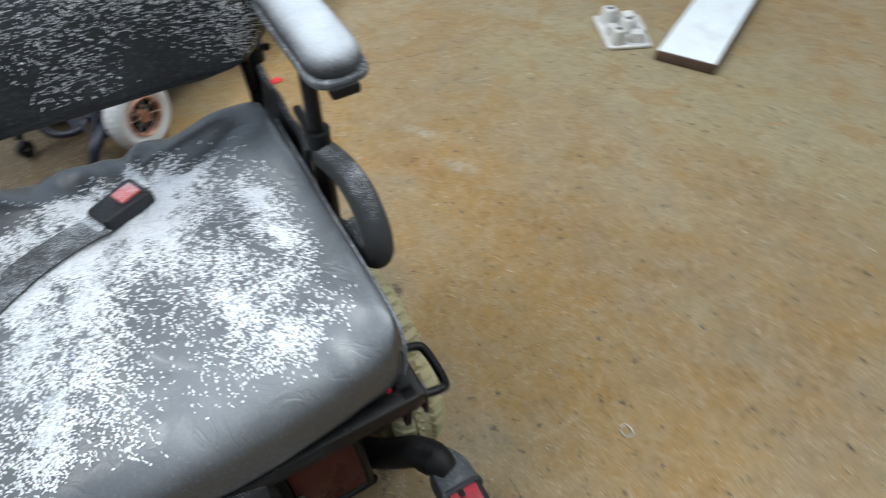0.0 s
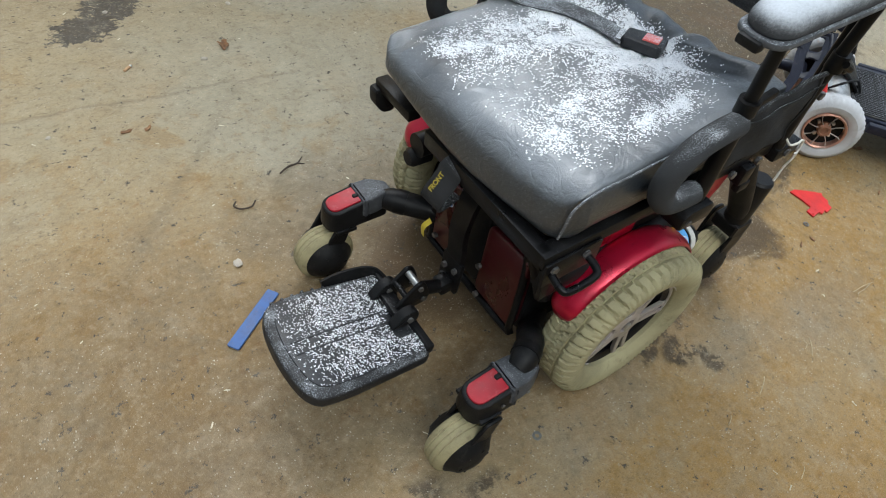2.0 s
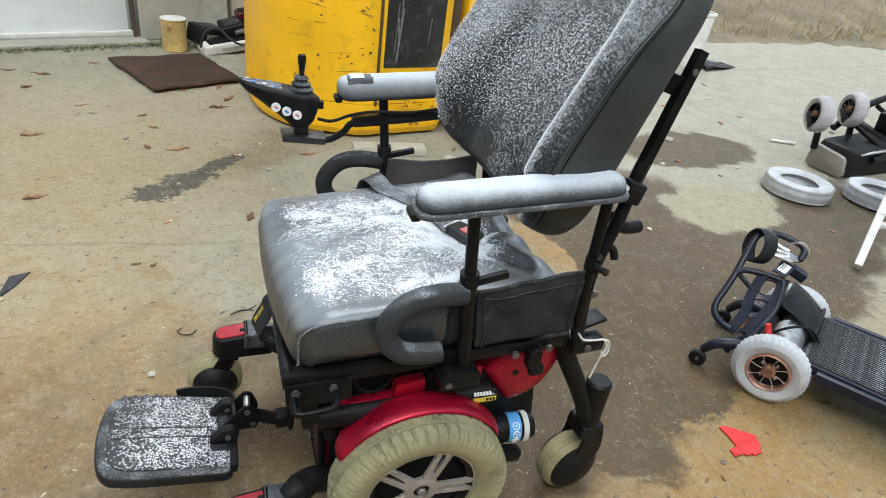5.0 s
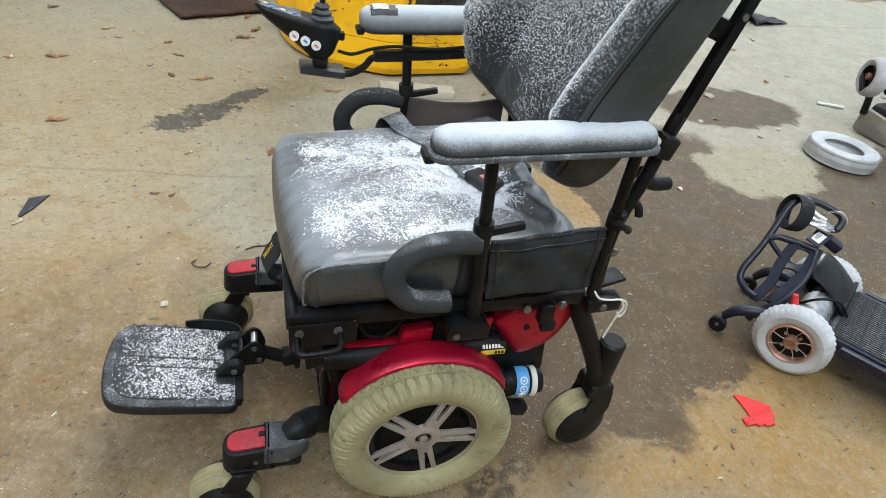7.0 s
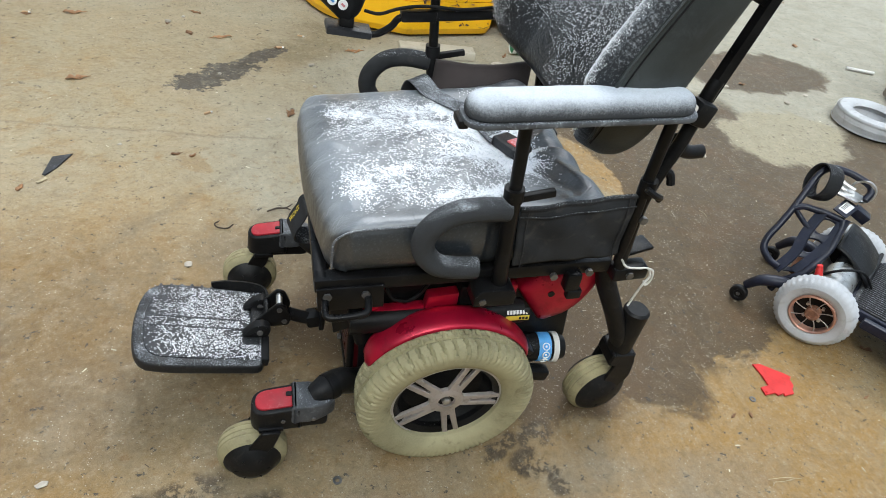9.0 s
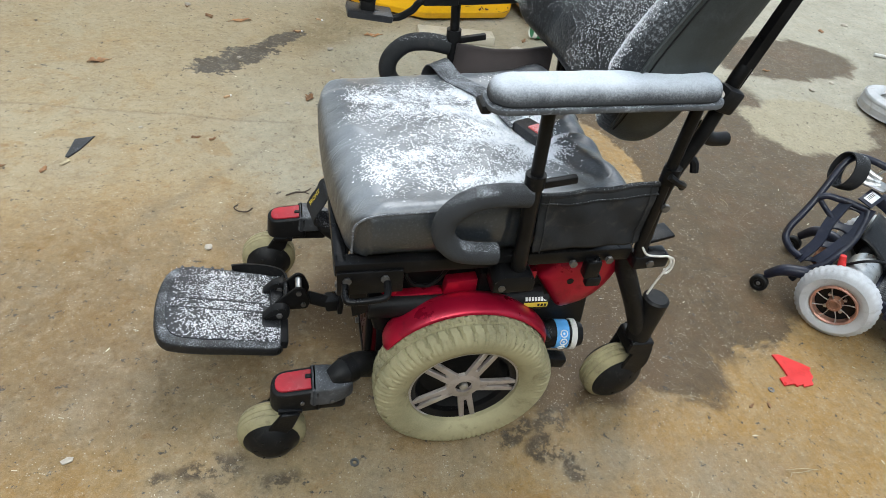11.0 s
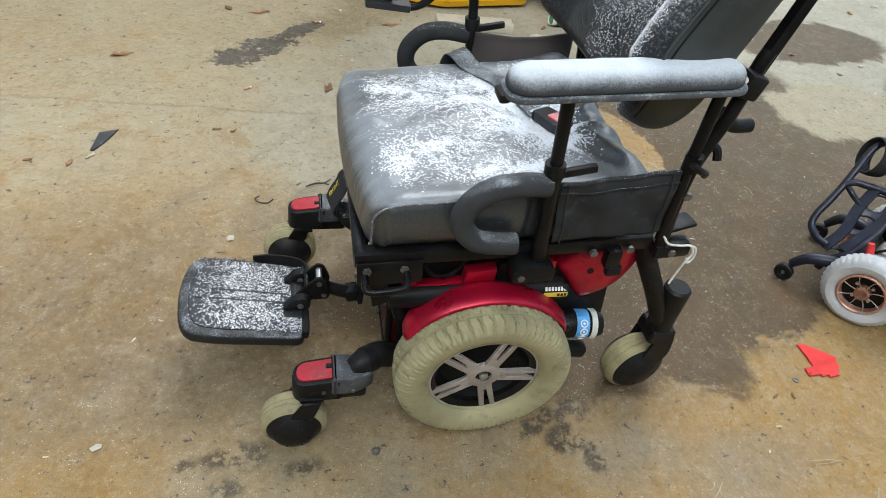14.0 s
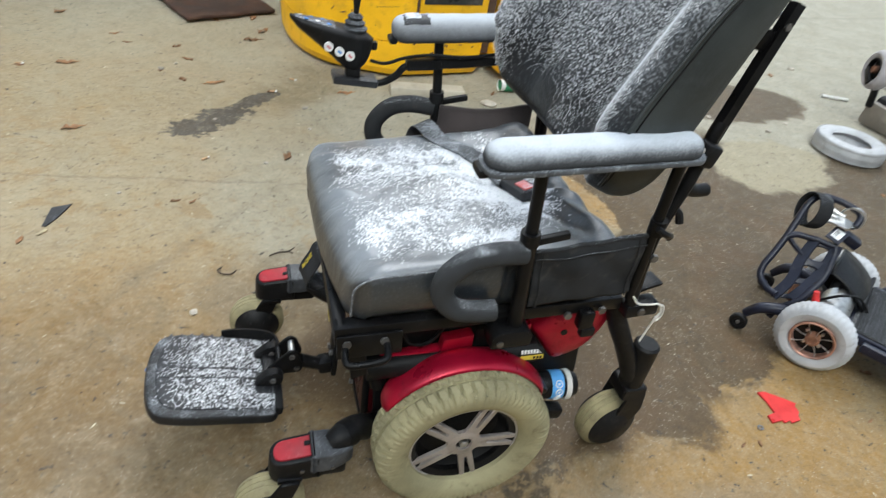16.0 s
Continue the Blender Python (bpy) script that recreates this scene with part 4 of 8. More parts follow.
def swing_arm(side):
    s = (lambda b: b) if side < 0 else flip_front
    if side < 0:
        run = [(-0.08, -0.140, 0.118), (-0.140, -0.186, 0.130), (-0.182, -0.222, 0.168), (-0.210, -0.245, 0.199), (-0.240, -0.264, 0.203), (-0.262, -0.272, 0.194)]
        ring = [(-0.222, -0.2535, 0.2018), (-0.238, -0.263, 0.2030)]
    else:                         # the far arm has swung level
        run = [(-0.10, -0.135, 0.176), (-0.150, -0.176, 0.181), (-0.195, -0.216, 0.187), (-0.228, -0.247, 0.190), (-0.25, -0.266, 0.190)]
        ring = [(-0.205, -0.226, 0.188), (-0.223, -0.243, 0.1895)]
    arm = part("front_arm", s(tube(run, [0.026] * (len(run) - 1) + [0.02], 16)), BLACK_PLASTIC, chair, "black curved caster arm")
    part("collar", s(tube(ring, 0.0278, 16)), BLACK_METAL, arm)
    yc = -0.276
    low = -0.010 if side < 0 else 0.0
    hd = prism(rounded([(-0.285, -0.036), (-0.285, 0.036), (-0.378, 0.035), (-0.378, -0.035)], [0.004, 0.004, 0.034, 0.034], 7), 0.163, 0.214, "xy", 0.005, None, Matrix.Translation((0, yc, low)), 3)
    for v in hd.verts:
        if v.co.z > 0.19 + low:
            v.co.z -= 0.14 * max(0, -0.285 - v.co.x)
            v.co.y = yc + (v.co.y - yc) * 0.88
            v.co.x = -0.31 + (v.co.x + 0.31) * 0.97
        if v.co.z < 0.18 + low:
            v.co.z -= 0.10 * max(0, -0.26 - v.co.x)
    head = part("caster_head", s(hd), BLACK_PLASTIC, chair, "black caster housing with a grey hood and a red inset")
    hood = prism(rounded([(-0.222, -0.017), (-0.222, 0.017), (-0.258, 0.037), (-0.2995, 0.037), (-0.2995, -0.037), (-0.258, -0.037)], [0.008, 0.008, 0.026, 0.003, 0.003, 0.026], 5), 0.176, 0.2175, "xy", 0.006, None, Matrix.Translation((0, yc, low)), 3)
    for v in hood.verts:
        if v.co.z > 0.20 + low:
            v.co.y = yc + (v.co.y - yc) * 0.86
            v.co.z -= 0.22 * max(0, v.co.x + 0.262)
    part("hood", s(hood), HOOD, head, "scuffed charcoal hood")
    rd = prism(rounded([(-0.301, -0.0225), (-0.301, 0.0225), (-0.368, 0.0215), (-0.368, -0.0215)], [0.003, 0.003, 0.021, 0.021], 7), 0.0, 0.006, "xy", 0.002)
    for v in rd.verts:
        v.co.z += 0.2120 + low - 0.14 * max(0, -0.285 - v.co.x)
        v.co.y += yc
    part("red_inset", s(rd), RED_INSET, head)
    part("release_lug", s(box((0.013, 0.010, 0.008), (-0.306, yc + 0.005, 0.2145 + low), bevel=0.003)), BLACK_PLASTIC, head)
    for sx in (-0.262, -0.318):
        bolt((sx, yc - 0.0365 if side < 0 else -0.054 - yc + 0.0365, 0.186 + low), "y", head, 0.004, 0.003)
    part("lower_shell", s(prism(rounded([(-0.235, -0.026), (-0.235, 0.026), (-0.368, 0.029), (-0.368, -0.029)], [0.01, 0.01, 0.029, 0.029], 5), 0.146 + low * 0.5, 0.176 + low, "xy", 0.004, None, Matrix.Translation((0, yc, 0)))), BLACK_PLASTIC, head)
    fork = bmesh.new()
    lathe([(0.0, 0.16), (0.018, 0.16), (0.018, 0.148), (0.0, 0.148)], 20, "z", (-0.338, yc, 0), fork)
    for d in (-1, 1):
        prism([(-0.322, 0.158), (-0.356, 0.158), (-0.402, 0.076), (-0.375, 0.055), (-0.335, 0.115)], yc - 0.011 + d * 0.034 - 0.004, yc - 0.011 + d * 0.034 + 0.004, "xz", 0.002, fork, None, 1)
    box((0.045, 0.078, 0.010), (-0.340, yc, 0.153), bevel=0.002, bm=fork)
    part("caster_fork", s(fork), BLACK_METAL, chair)
    caster(-0.376 if side < 0 else -0.388, -0.290 if side < 0 else 0.226, 0.066, "front_caster")


swing_arm(-1)
swing_arm(1)


def rear_leg(side):
    s = (lambda b: b) if side < 0 else flip
    leg = part("rear_arm", s(tube([(0.292, -0.198, 0.462), (0.318, -0.206, 0.405), (0.356, -0.214, 0.335), (0.385, -0.220, 0.275), (0.398, -0.222, 0.240)], [0.026, 0.029, 0.028, 0.026, 0.022], 16, squash=0.7)), BLACK_PLASTIC, chair, "thick black rear caster arm")
    part("pivot_housing", s(lathe([(0, 0.340), (0.023, 0.340), (0.028, 0.335), (0.027, 0.225), (0.024, 0.212), (0, 0.212)], 24, "z", (0.410, -0.222, 0))), BLACK_PLASTIC, leg)
    fork = bmesh.new()
    prism(rounded([(0.444, 0.222), (0.384, 0.222), (0.382, 0.186), (0.440, 0.170)], 0.01, 3), -0.250, -0.186, "xz", 0.004, fork, None, 1)
    for d in (-1, 1):
        prism(rounded([(0.448, 0.205), (0.412, 0.210), (0.400, 0.165), (0.388, 0.080), (0.416, 0.062), (0.456, 0.140)], 0.014, 4), -0.207 + d * 0.035 - 0.004, -0.207 + d * 0.035 + 0.004, "xz", 0.002, fork, None, 1)
    part("rear_fork", s(fork), BLACK_PLASTIC, chair)
    caster(0.404, -0.207 if side < 0 else far_side(-0.207), 0.077, "rear_caster", 8)


rear_leg(-1)
rear_leg(1)

# base, shroud and drive
base = part("base_box", prism(rounded([(-0.160, 0.105), (0.25, 0.115), (0.30, 0.20), (0.27, 0.40), (-0.185, 0.40), (-0.172, 0.30)], 0.02, 3), -0.165 + BASE_MID, 0.120 + BASE_MID, "xz", 0.008), BLACK_PLASTIC, chair, "black drive base")
for y0, y1 in ((-0.160, -0.042), (0.036, 0.118)):
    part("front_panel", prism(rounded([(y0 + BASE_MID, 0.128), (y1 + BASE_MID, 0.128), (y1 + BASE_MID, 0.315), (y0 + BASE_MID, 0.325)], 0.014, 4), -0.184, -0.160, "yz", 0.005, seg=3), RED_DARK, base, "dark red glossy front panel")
part("front_cover", prism(rounded([(-0.040 + BASE_MID, 0.14), (0.034 + BASE_MID, 0.14), (0.034 + BASE_MID, 0.37), (-0.040 + BASE_MID, 0.37)], 0.01, 3), -0.180, -0.164, "yz", 0.003), BLACK_PLASTIC, base)
part("front_frame", tube([(-0.176, -0.150, 0.335), (-0.180, -0.163, 0.25), (-0.178, -0.163, 0.13), (-0.178, -0.150, 0.112), (-0.178, 0.10, 0.112), (-0.178, 0.118, 0.13), (-0.180, 0.118, 0.25)], 0.008, 10, 4), BLACK_METAL, base, "black front frame tube")
for y, z in ((-0.055, 0.205), (-0.066, 0.128), (0.092, 0.152)):
    bolt((-0.192, y, z), "x", base, 0.007, 0.006)
for side in (-1, 1):
    s = (lambda b: b) if side < 0 else flip_base
    line_ = rounded([(0.134, 0.386), (0.170, 0.436), (0.294, 0.459), (0.318, 0.434), (0.307, 0.370), (0.274, 0.318), (0.204, 0.290)], [0.012, 0.012, 0.012, 0.03, 0.05, 0.04, 0.016], 6)
    sh = bmesh.new()
    rows = []
    for sc, y in ((1.0, -0.10), (1.0, -0.186), (0.985, -0.194), (0.95, -0.200), (0.86, -0.206), (0.68, -0.2105), (0.40, -0.2135), (0.12, -0.2145)):
        rows.append([sh.verts.new((0.212 + (x - 0.212) * sc, y + 0.10 * max(0, x - 0.25) * sc, 0.388 + (z - 0.388) * sc)) for x, z in line_])
    for p, q in zip(rows, rows[1:]):
        for k in range(len(p)):
            sh.faces.new((p[k], p[(k + 1) % len(p)], q[(k + 1) % len(p)], q[k]))
    sh.faces.new(rows[0])
    sh.faces.new(rows[-1])
    shroud = part("rear_shroud", s(sh), RED_PLASTIC, chair, "glossy red rear body shroud")
    part("shroud_hole", s(lathe([(0, -0.003), (0.007, -0.003), (0.007, 0.004)], 16, "y", (0.200, -0.2130, 0.386))), BLACK_PLASTIC, shroud)
    part("shroud_seam", s(tube([(0.214, -0.2040, 0.440), (0.226, -0.2095, 0.412), (0.240, -0.2085, 0.398), (0.292, -0.1940, 0.402)], 0.0014, 6, 4)), RED_DARK, shroud)
    trim = part("side_trim", s(prism([(-0.158, 0.336), (-0.054, 0.342), (-0.054, 0.362), (-0.158, 0.353)], -0.210, -0.190, "xz", 0.003)), RED_PLASTIC, chair, "red stepped side trim")
    part("trim_step", s(prism([(-0.055, 0.342), (0.012, 0.346), (0.010, 0.394), (-0.050, 0.386)], -0.2105, -0.186, "xz", 0.004)), RED_PLASTIC, trim)
    part("side_red_block", s(box((0.030, 0.03, 0.075), (-0.152, -0.190, 0.378), (0, 8, 0), 0.006)), RED_PLASTIC, chair)
    part("side_black_block", s(prism(rounded([(0.014, 0.345), (0.092, 0.350), (0.092, 0.404), (0.014, 0.404)], 0.004, 2), -0.206, -0.17, "xz", 0.003)), BLACK_PLASTIC, chair)
    part("red_gap_trim", s(box((0.034, 0.020, 0.030), (0.112, -0.196, 0.392), bevel=0.003)), RED_PLASTIC, chair)
    part("wiring", s(tube([(-0.13, -0.195, 0.400), (-0.115, -0.202, 0.378), (-0.085, -0.202, 0.372), (-0.065, -0.198, 0.384), (-0.05, -0.196, 0.410)], 0.004, 8, 5)), BLACK_METAL, chair)
    tb = part("side_tube", s(tube([(-0.195, -0.205, 0.326), (0.150, -0.205, 0.336)], 0.026, 20, 1)), BLACK_PLASTIC, chair, "black round side tube")
    lab = bmesh.new()
    grid_mesh(2, 8, lambda u, v: (0.108 + 0.052 * u, -0.205 - 0.0268 * math.cos(radians(-6 + 58 * v)), 0.3348 + 0.0015 * u + 0.0268 * math.sin(radians(-6 + 58 * v))), lab)
    lb = part("label", s(lab), BLACK_PLASTIC, tb, "black and yellow maker's label")
    yb = bmesh.new()
    grid_mesh(2, 5, lambda u, v: (0.109 + 0.050 * u, -0.205 - 0.0272 * math.cos(radians(-4 + 24 * v)), 0.3348 + 0.0015 * u + 0.0272 * math.sin(radians(-4 + 24 * v))), yb)
    part("yellow_band", s(yb), YELLOW_INK, lb)
    bar = bmesh.new()
    for k in range(7):
        grid_mesh(1, 3, lambda u, v: (0.111 + 0.0066 * k + 0.0048 * u, -0.205 - 0.0272 * math.cos(radians(27 + 17 * v)), 0.3353 + 0.0272 * math.sin(radians(27 + 17 * v))), bar)
    part("white_bar", s(bar), WHITE_INK, lb)
    bar = bmesh.new()
    for k in range(3):
        grid_mesh(1, 3, lambda u, v: (0.137 + 0.007 * k + 0.0052 * u, -0.205 - 0.0276 * math.cos(radians(2 + 13 * v)), 0.3353 + 0.0276 * math.sin(radians(2 + 13 * v))), bar)
    part("dark_bar", s(bar), BLACK_PLASTIC, lb)

    def fender(u, v):
        a = radians(154 - 128 * u)
        end = min(1.0, min(u, 1 - u) * 14) ** 0.5
        k = v * 2 - 1
        r = 0.1935 - 0.0085 * abs(k) ** 3.0 - 0.012 * (1 - end) + 0.004 * max(0, u - 0.5)
        mid, half = (-0.243, 0.030) if side < 0 else (-0.268, 0.040)
        return (r * math.cos(a), mid - half * k * (0.6 + 0.4 * end), 0.178 + r * math.sin(a))
    fb = grid_mesh(40, 12, fender)
    fd = part("fender", s(fb), RED_PLASTIC, chair, "glossy red mudguard over the drive wheel")
    md = fd.modifiers.new("thickness", "SOLIDIFY")
    md.thickness, md.offset = 0.004, 0
    part("fender_bracket", s(box((0.05, 0.05, 0.014), (0.165, -0.225, 0.262), (0, 40, 0), 0.003)), BLACK_METAL, fd)
    mot = part("drive_motor", s(tube([(0.10, -0.185, 0.205), (0.222, -0.195, 0.205), (0.262, -0.198, 0.205)], [0.031, 0.031, 0.031], 24, 1)), BLACK_METAL, chair, "black drive motor with a blue label and a white ring")
    part("motor_label", s(tube([(0.220, -0.195, 0.205), (0.248, -0.197, 0.205)], 0.0322, 32, 1)), BLUE_MOTOR, mot, "light blue label with three white rings")
    part("white_ring", s(tube([(0.254, -0.1975, 0.205), (0.266, -0.1985, 0.205)], 0.034, 24, 1)), WHITE_PLASTIC, mot)
    for k in range(3):
        th = radians(-20 + 34 * k)
        at = (0.2335, -0.1962 - 0.0323 * math.cos(th), 0.205 + 0.0323 * math.sin(th))
        part("label_ring", s(lathe([(0.0066, -0.0012), (0.0086, -0.0012), (0.0086, 0.0012), (0.0066, 0.0012)], 20, "y", at, rot=pose(0, 0, 0, -math.degrees(th)), closed=True)), WHITE_INK, mot)
        part("label_mark", s(lathe([(0, -0.0009), (0.0026, -0.0009), (0.0026, 0.0009), (0, 0.0009)], 8, "y", at, rot=pose(0, 0, 0, -math.degrees(th)))), WHITE_INK, mot)
    part("motor_end_cap", s(tube([(0.266, -0.1985, 0.205), (0.282, -0.20, 0.205)], [0.030, 0.026], 20, 1)), BLACK_PLASTIC, mot)
    part("motor_mount", s(box((0.06, 0.03, 0.03), (0.222, -0.225, 0.155), (0, 10, 0), 0.006)), BLACK_METAL, chair)
part("rear_battery_tray", box((0.07, 0.26, 0.05), (0.265, BASE_MID, 0.262), bevel=0.006), BLACK_PLASTIC, base)

part("pivot_knob", lathe([(0, -0.03), (0.016, -0.03), (0.021, -0.022), (0.021, 0.02), (0, 0.02)], 20, "x", (-0.176, 0.203, 0.287)), BLACK_PLASTIC, base, "round black pivot knob")

# seat frame, tipped a little forward
SEAT = Matrix.Translation((0, 0, 0.474)) @ pose(0, 0, 0, 0, -3.2, 0)
frame_ob = part("seat_frame", box((0.545, 0.030, 0.028), (0.007, -0.232, -0.003), bevel=0.003), BLACK_METAL, chair, "black steel seat frame")
frame_ob.matrix_local = SEAT
for at, size in (((0.035, far_side(-0.155), -0.006), (0.49, 0.030, 0.034)), ((-0.254, MID - 0.085, -0.006), (0.024, 0.32, 0.034)), ((0.27, MID, -0.006), (0.024, 0.40, 0.034)), ((0.015, MID, 0.004), (0.49, 0.40, 0.012))):
    part("frame_rail", box(size, at, bevel=0.003), BLACK_METAL, frame_ob)
for side in (-1, 1):
    s = (lambda b: b) if side < 0 else flip
    if side > 0:
        continue
    part("side_plate", s(box((0.115, 0.006, 0.052), (-0.205, -0.250, -0.030), bevel=0.002)), BLACK_METAL, frame_ob)
    for x, z in ((-0.245, -0.020), (-0.180, -0.020), (0.165, -0.012), (0.235, -0.008)):
        bolt((x, -0.255 if side < 0 else far_side(-0.255), z), "y", frame_ob)
    lp = s(tube([(-0.248, -0.250, -0.028), (-0.250, -0.278, -0.034), (-0.240, -0.288, -0.037), (-0.190, -0.288, -0.034), (-0.178, -0.278, -0.030), (-0.176, -0.250, -0.026)], 0.0065, 10, 5))
    part("tie_down_loop", lp, BLACK_METAL, chair, "worn black tie-down loop").matrix_local = SEAT
    part("rail_bracket", s(box((0.030, 0.024, 0.042), (0.205, -0.252, -0.026), bevel=0.005)), BLACK_METAL, frame_ob)
    part("rail_clip", s(box((0.030, 0.016, 0.022), (0.212, -0.258, -0.054), bevel=0.004)), BLACK_PLASTIC, frame_ob)
    part("front_bracket", s(prism([(-0.245, -0.02), (-0.215, -0.02), (-0.205, -0.12), (-0.235, -0.13)], -0.238, -0.228, "xz", 0.002)), BLACK_METAL, frame_ob)
    part("front_strut", s(tube([(-0.205, -0.17, -0.06), (-0.175, -0.20, -0.20)], 0.017, 12, 1)), BLACK_METAL, frame_ob)
part("clamp_bar", box((0.028, 0.12, 0.022), (-0.243, 0.205, -0.014), bevel=0.003), BLACK_METAL, frame_ob)
part("side_clamp", prism(rounded([(-0.268, -0.018), (-0.215, -0.018), (-0.213, -0.050), (-0.228, -0.078), (-0.252, -0.074), (-0.268, -0.050)], 0.008, 3), 0.244, 0.270, "xz", 0.004), BLACK_PLASTIC, frame_ob, "black rail clamp")
for side, y in ((-1, -0.243), (1, far_side(-0.243))):
    part("rear_bracket", box((0.070, 0.034, 0.030), (0.322, y, 0.474), (0, -6, 0), 0.005), BLACK_METAL, chair, "black rear frame bracket")
    part("rear_bracket_top", box((0.060, 0.040, 0.008), (0.340, y + 0.03, 0.508), (0, -10, 8), 0.003), BLACK_METAL, chair)
    bolt((0.318, y - 0.019, 0.474), "y", chair)
st = tube([(0.290, -0.255, 0.512), (0.300, -0.264, 0.500), (0.325, -0.266, 0.497), (0.350, -0.262, 0.492), (0.362, -0.262, 0.472), (0.352, -0.266, 0.455), (0.350, -0.262, 0.425), (0.343, -0.264, 0.395)], 0.0022, 6, 6)
tube([(0.350, -0.262, 0.492), (0.366, -0.260, 0.482), (0.370, -0.260, 0.458), (0.360, -0.263, 0.450), (0.352, -0.264, 0.462)], 0.0022, 6, 5, st)
part("tied_string", st, STRING, chair, "knotted white string")


# cushion
CX0, CX1, CY0, CY1 = -0.243, 0.256, -0.240, 0.246


def cushion_top(x, y):
    u = (x - CX0) / (CX1 - CX0)
    v = (y - CY0) / (CY1 - CY0)
    z = 0.566 + 0.062 * u ** 1.25
    z += 0.010 * math.sin(math.pi * u) * math.sin(math.pi * v)
    z += 0.010 * math.exp(-((u - 0.95) / 0.12) ** 2) * (math.exp(-((v - 0.12) / 0.13) ** 2) + math.exp(-((v - 0.85) / 0.13) ** 2))
    z -= 0.036 * math.exp(-((x - 0.135) / 0.075) ** 2 - ((y - 0.0) / 0.12) ** 2)
    ang = math.atan2(y + 0.01, -(x - 0.17))
    rad = math.hypot(x - 0.17, y + 0.01)
    z += 0.0048 * math.sin(ang * 9 + 1.5 * wob((x, y, 0), 6)) * math.exp(-((rad - 0.15) / 0.12) ** 2)
    z += 0.0030 * (1 - abs(math.sin(ang * 5.5 + 2.0 * wob((x, y, 3), 5)))) ** 3 * math.exp(-((rad - 0.36) / 0.09) ** 2)
    z += 0.014 * math.exp(-((y - CY0) / 0.045) ** 2) * (1 - 0.5 * u)
    back = math.atan2(y - 0.005, x - 0.125)
    z += 0.0045 * math.sin(back * 7 + 2.2 * wob((x, y, 7), 9)) * step(0.125, 0.165, x) * step(0.02, 0.06, math.hypot(x - 0.125, y))
    z += 0.0040 * (1 - abs(math.sin(ang * 7.5 + 2.4 * wob((x, y, 11), 7)))) ** 2.5 * step(-0.13, -0.20, x)
    z += 0.0025 * wob((x * 1.0, y * 3.0, 2.0), 9) + 0.0012 * wob((x, y, 5.0), 40)
    return z


def step(lo, hi, x):
    t = min(1.0, max(0.0, (x - lo) / (hi - lo)))
    return t * t * (3 - 2 * t)


RF, RS, RB = 0.062, 0.026, 0.065    # how softly the front, the sides and the rear roll over


def seat_z(x, y):
    """The top of the cushion with its rolled edges."""
    ef = min(1.0, max(0.0, 1 - (x - CX0) / RF))
    eb = min(1.0, max(0.0, 1 - (CX1 - x) / RB))
    es = min(1.0, max(0.0, 1 - min(y - CY0, CY1 - y) / RS))
    deep = 0.064 - 0.026 * step(0.35, 1.0, (y - CY0) / (CY1 - CY0))
    df, db, ds = deep * (1 - math.sqrt(1 - ef ** 2)), RB * (1 - math.sqrt(1 - eb ** 2)), RS * (0.30 if y < MID else 0.8) * (1 - math.sqrt(1 - es ** 2))
    return cushion_top(x, y) - math.sqrt(df * df + db * db + ds * ds)


def skew(x, y):
    """The cushion sits a little askew and bows out at the front."""
    u, v = (x - CX0) / (CX1 - CX0), (y - CY0) / (CY1 - CY0)
    return x - (0.030 * v + 0.016 * math.sin(math.pi * min(1, max(0, v)))) * max(0, 1 - u)


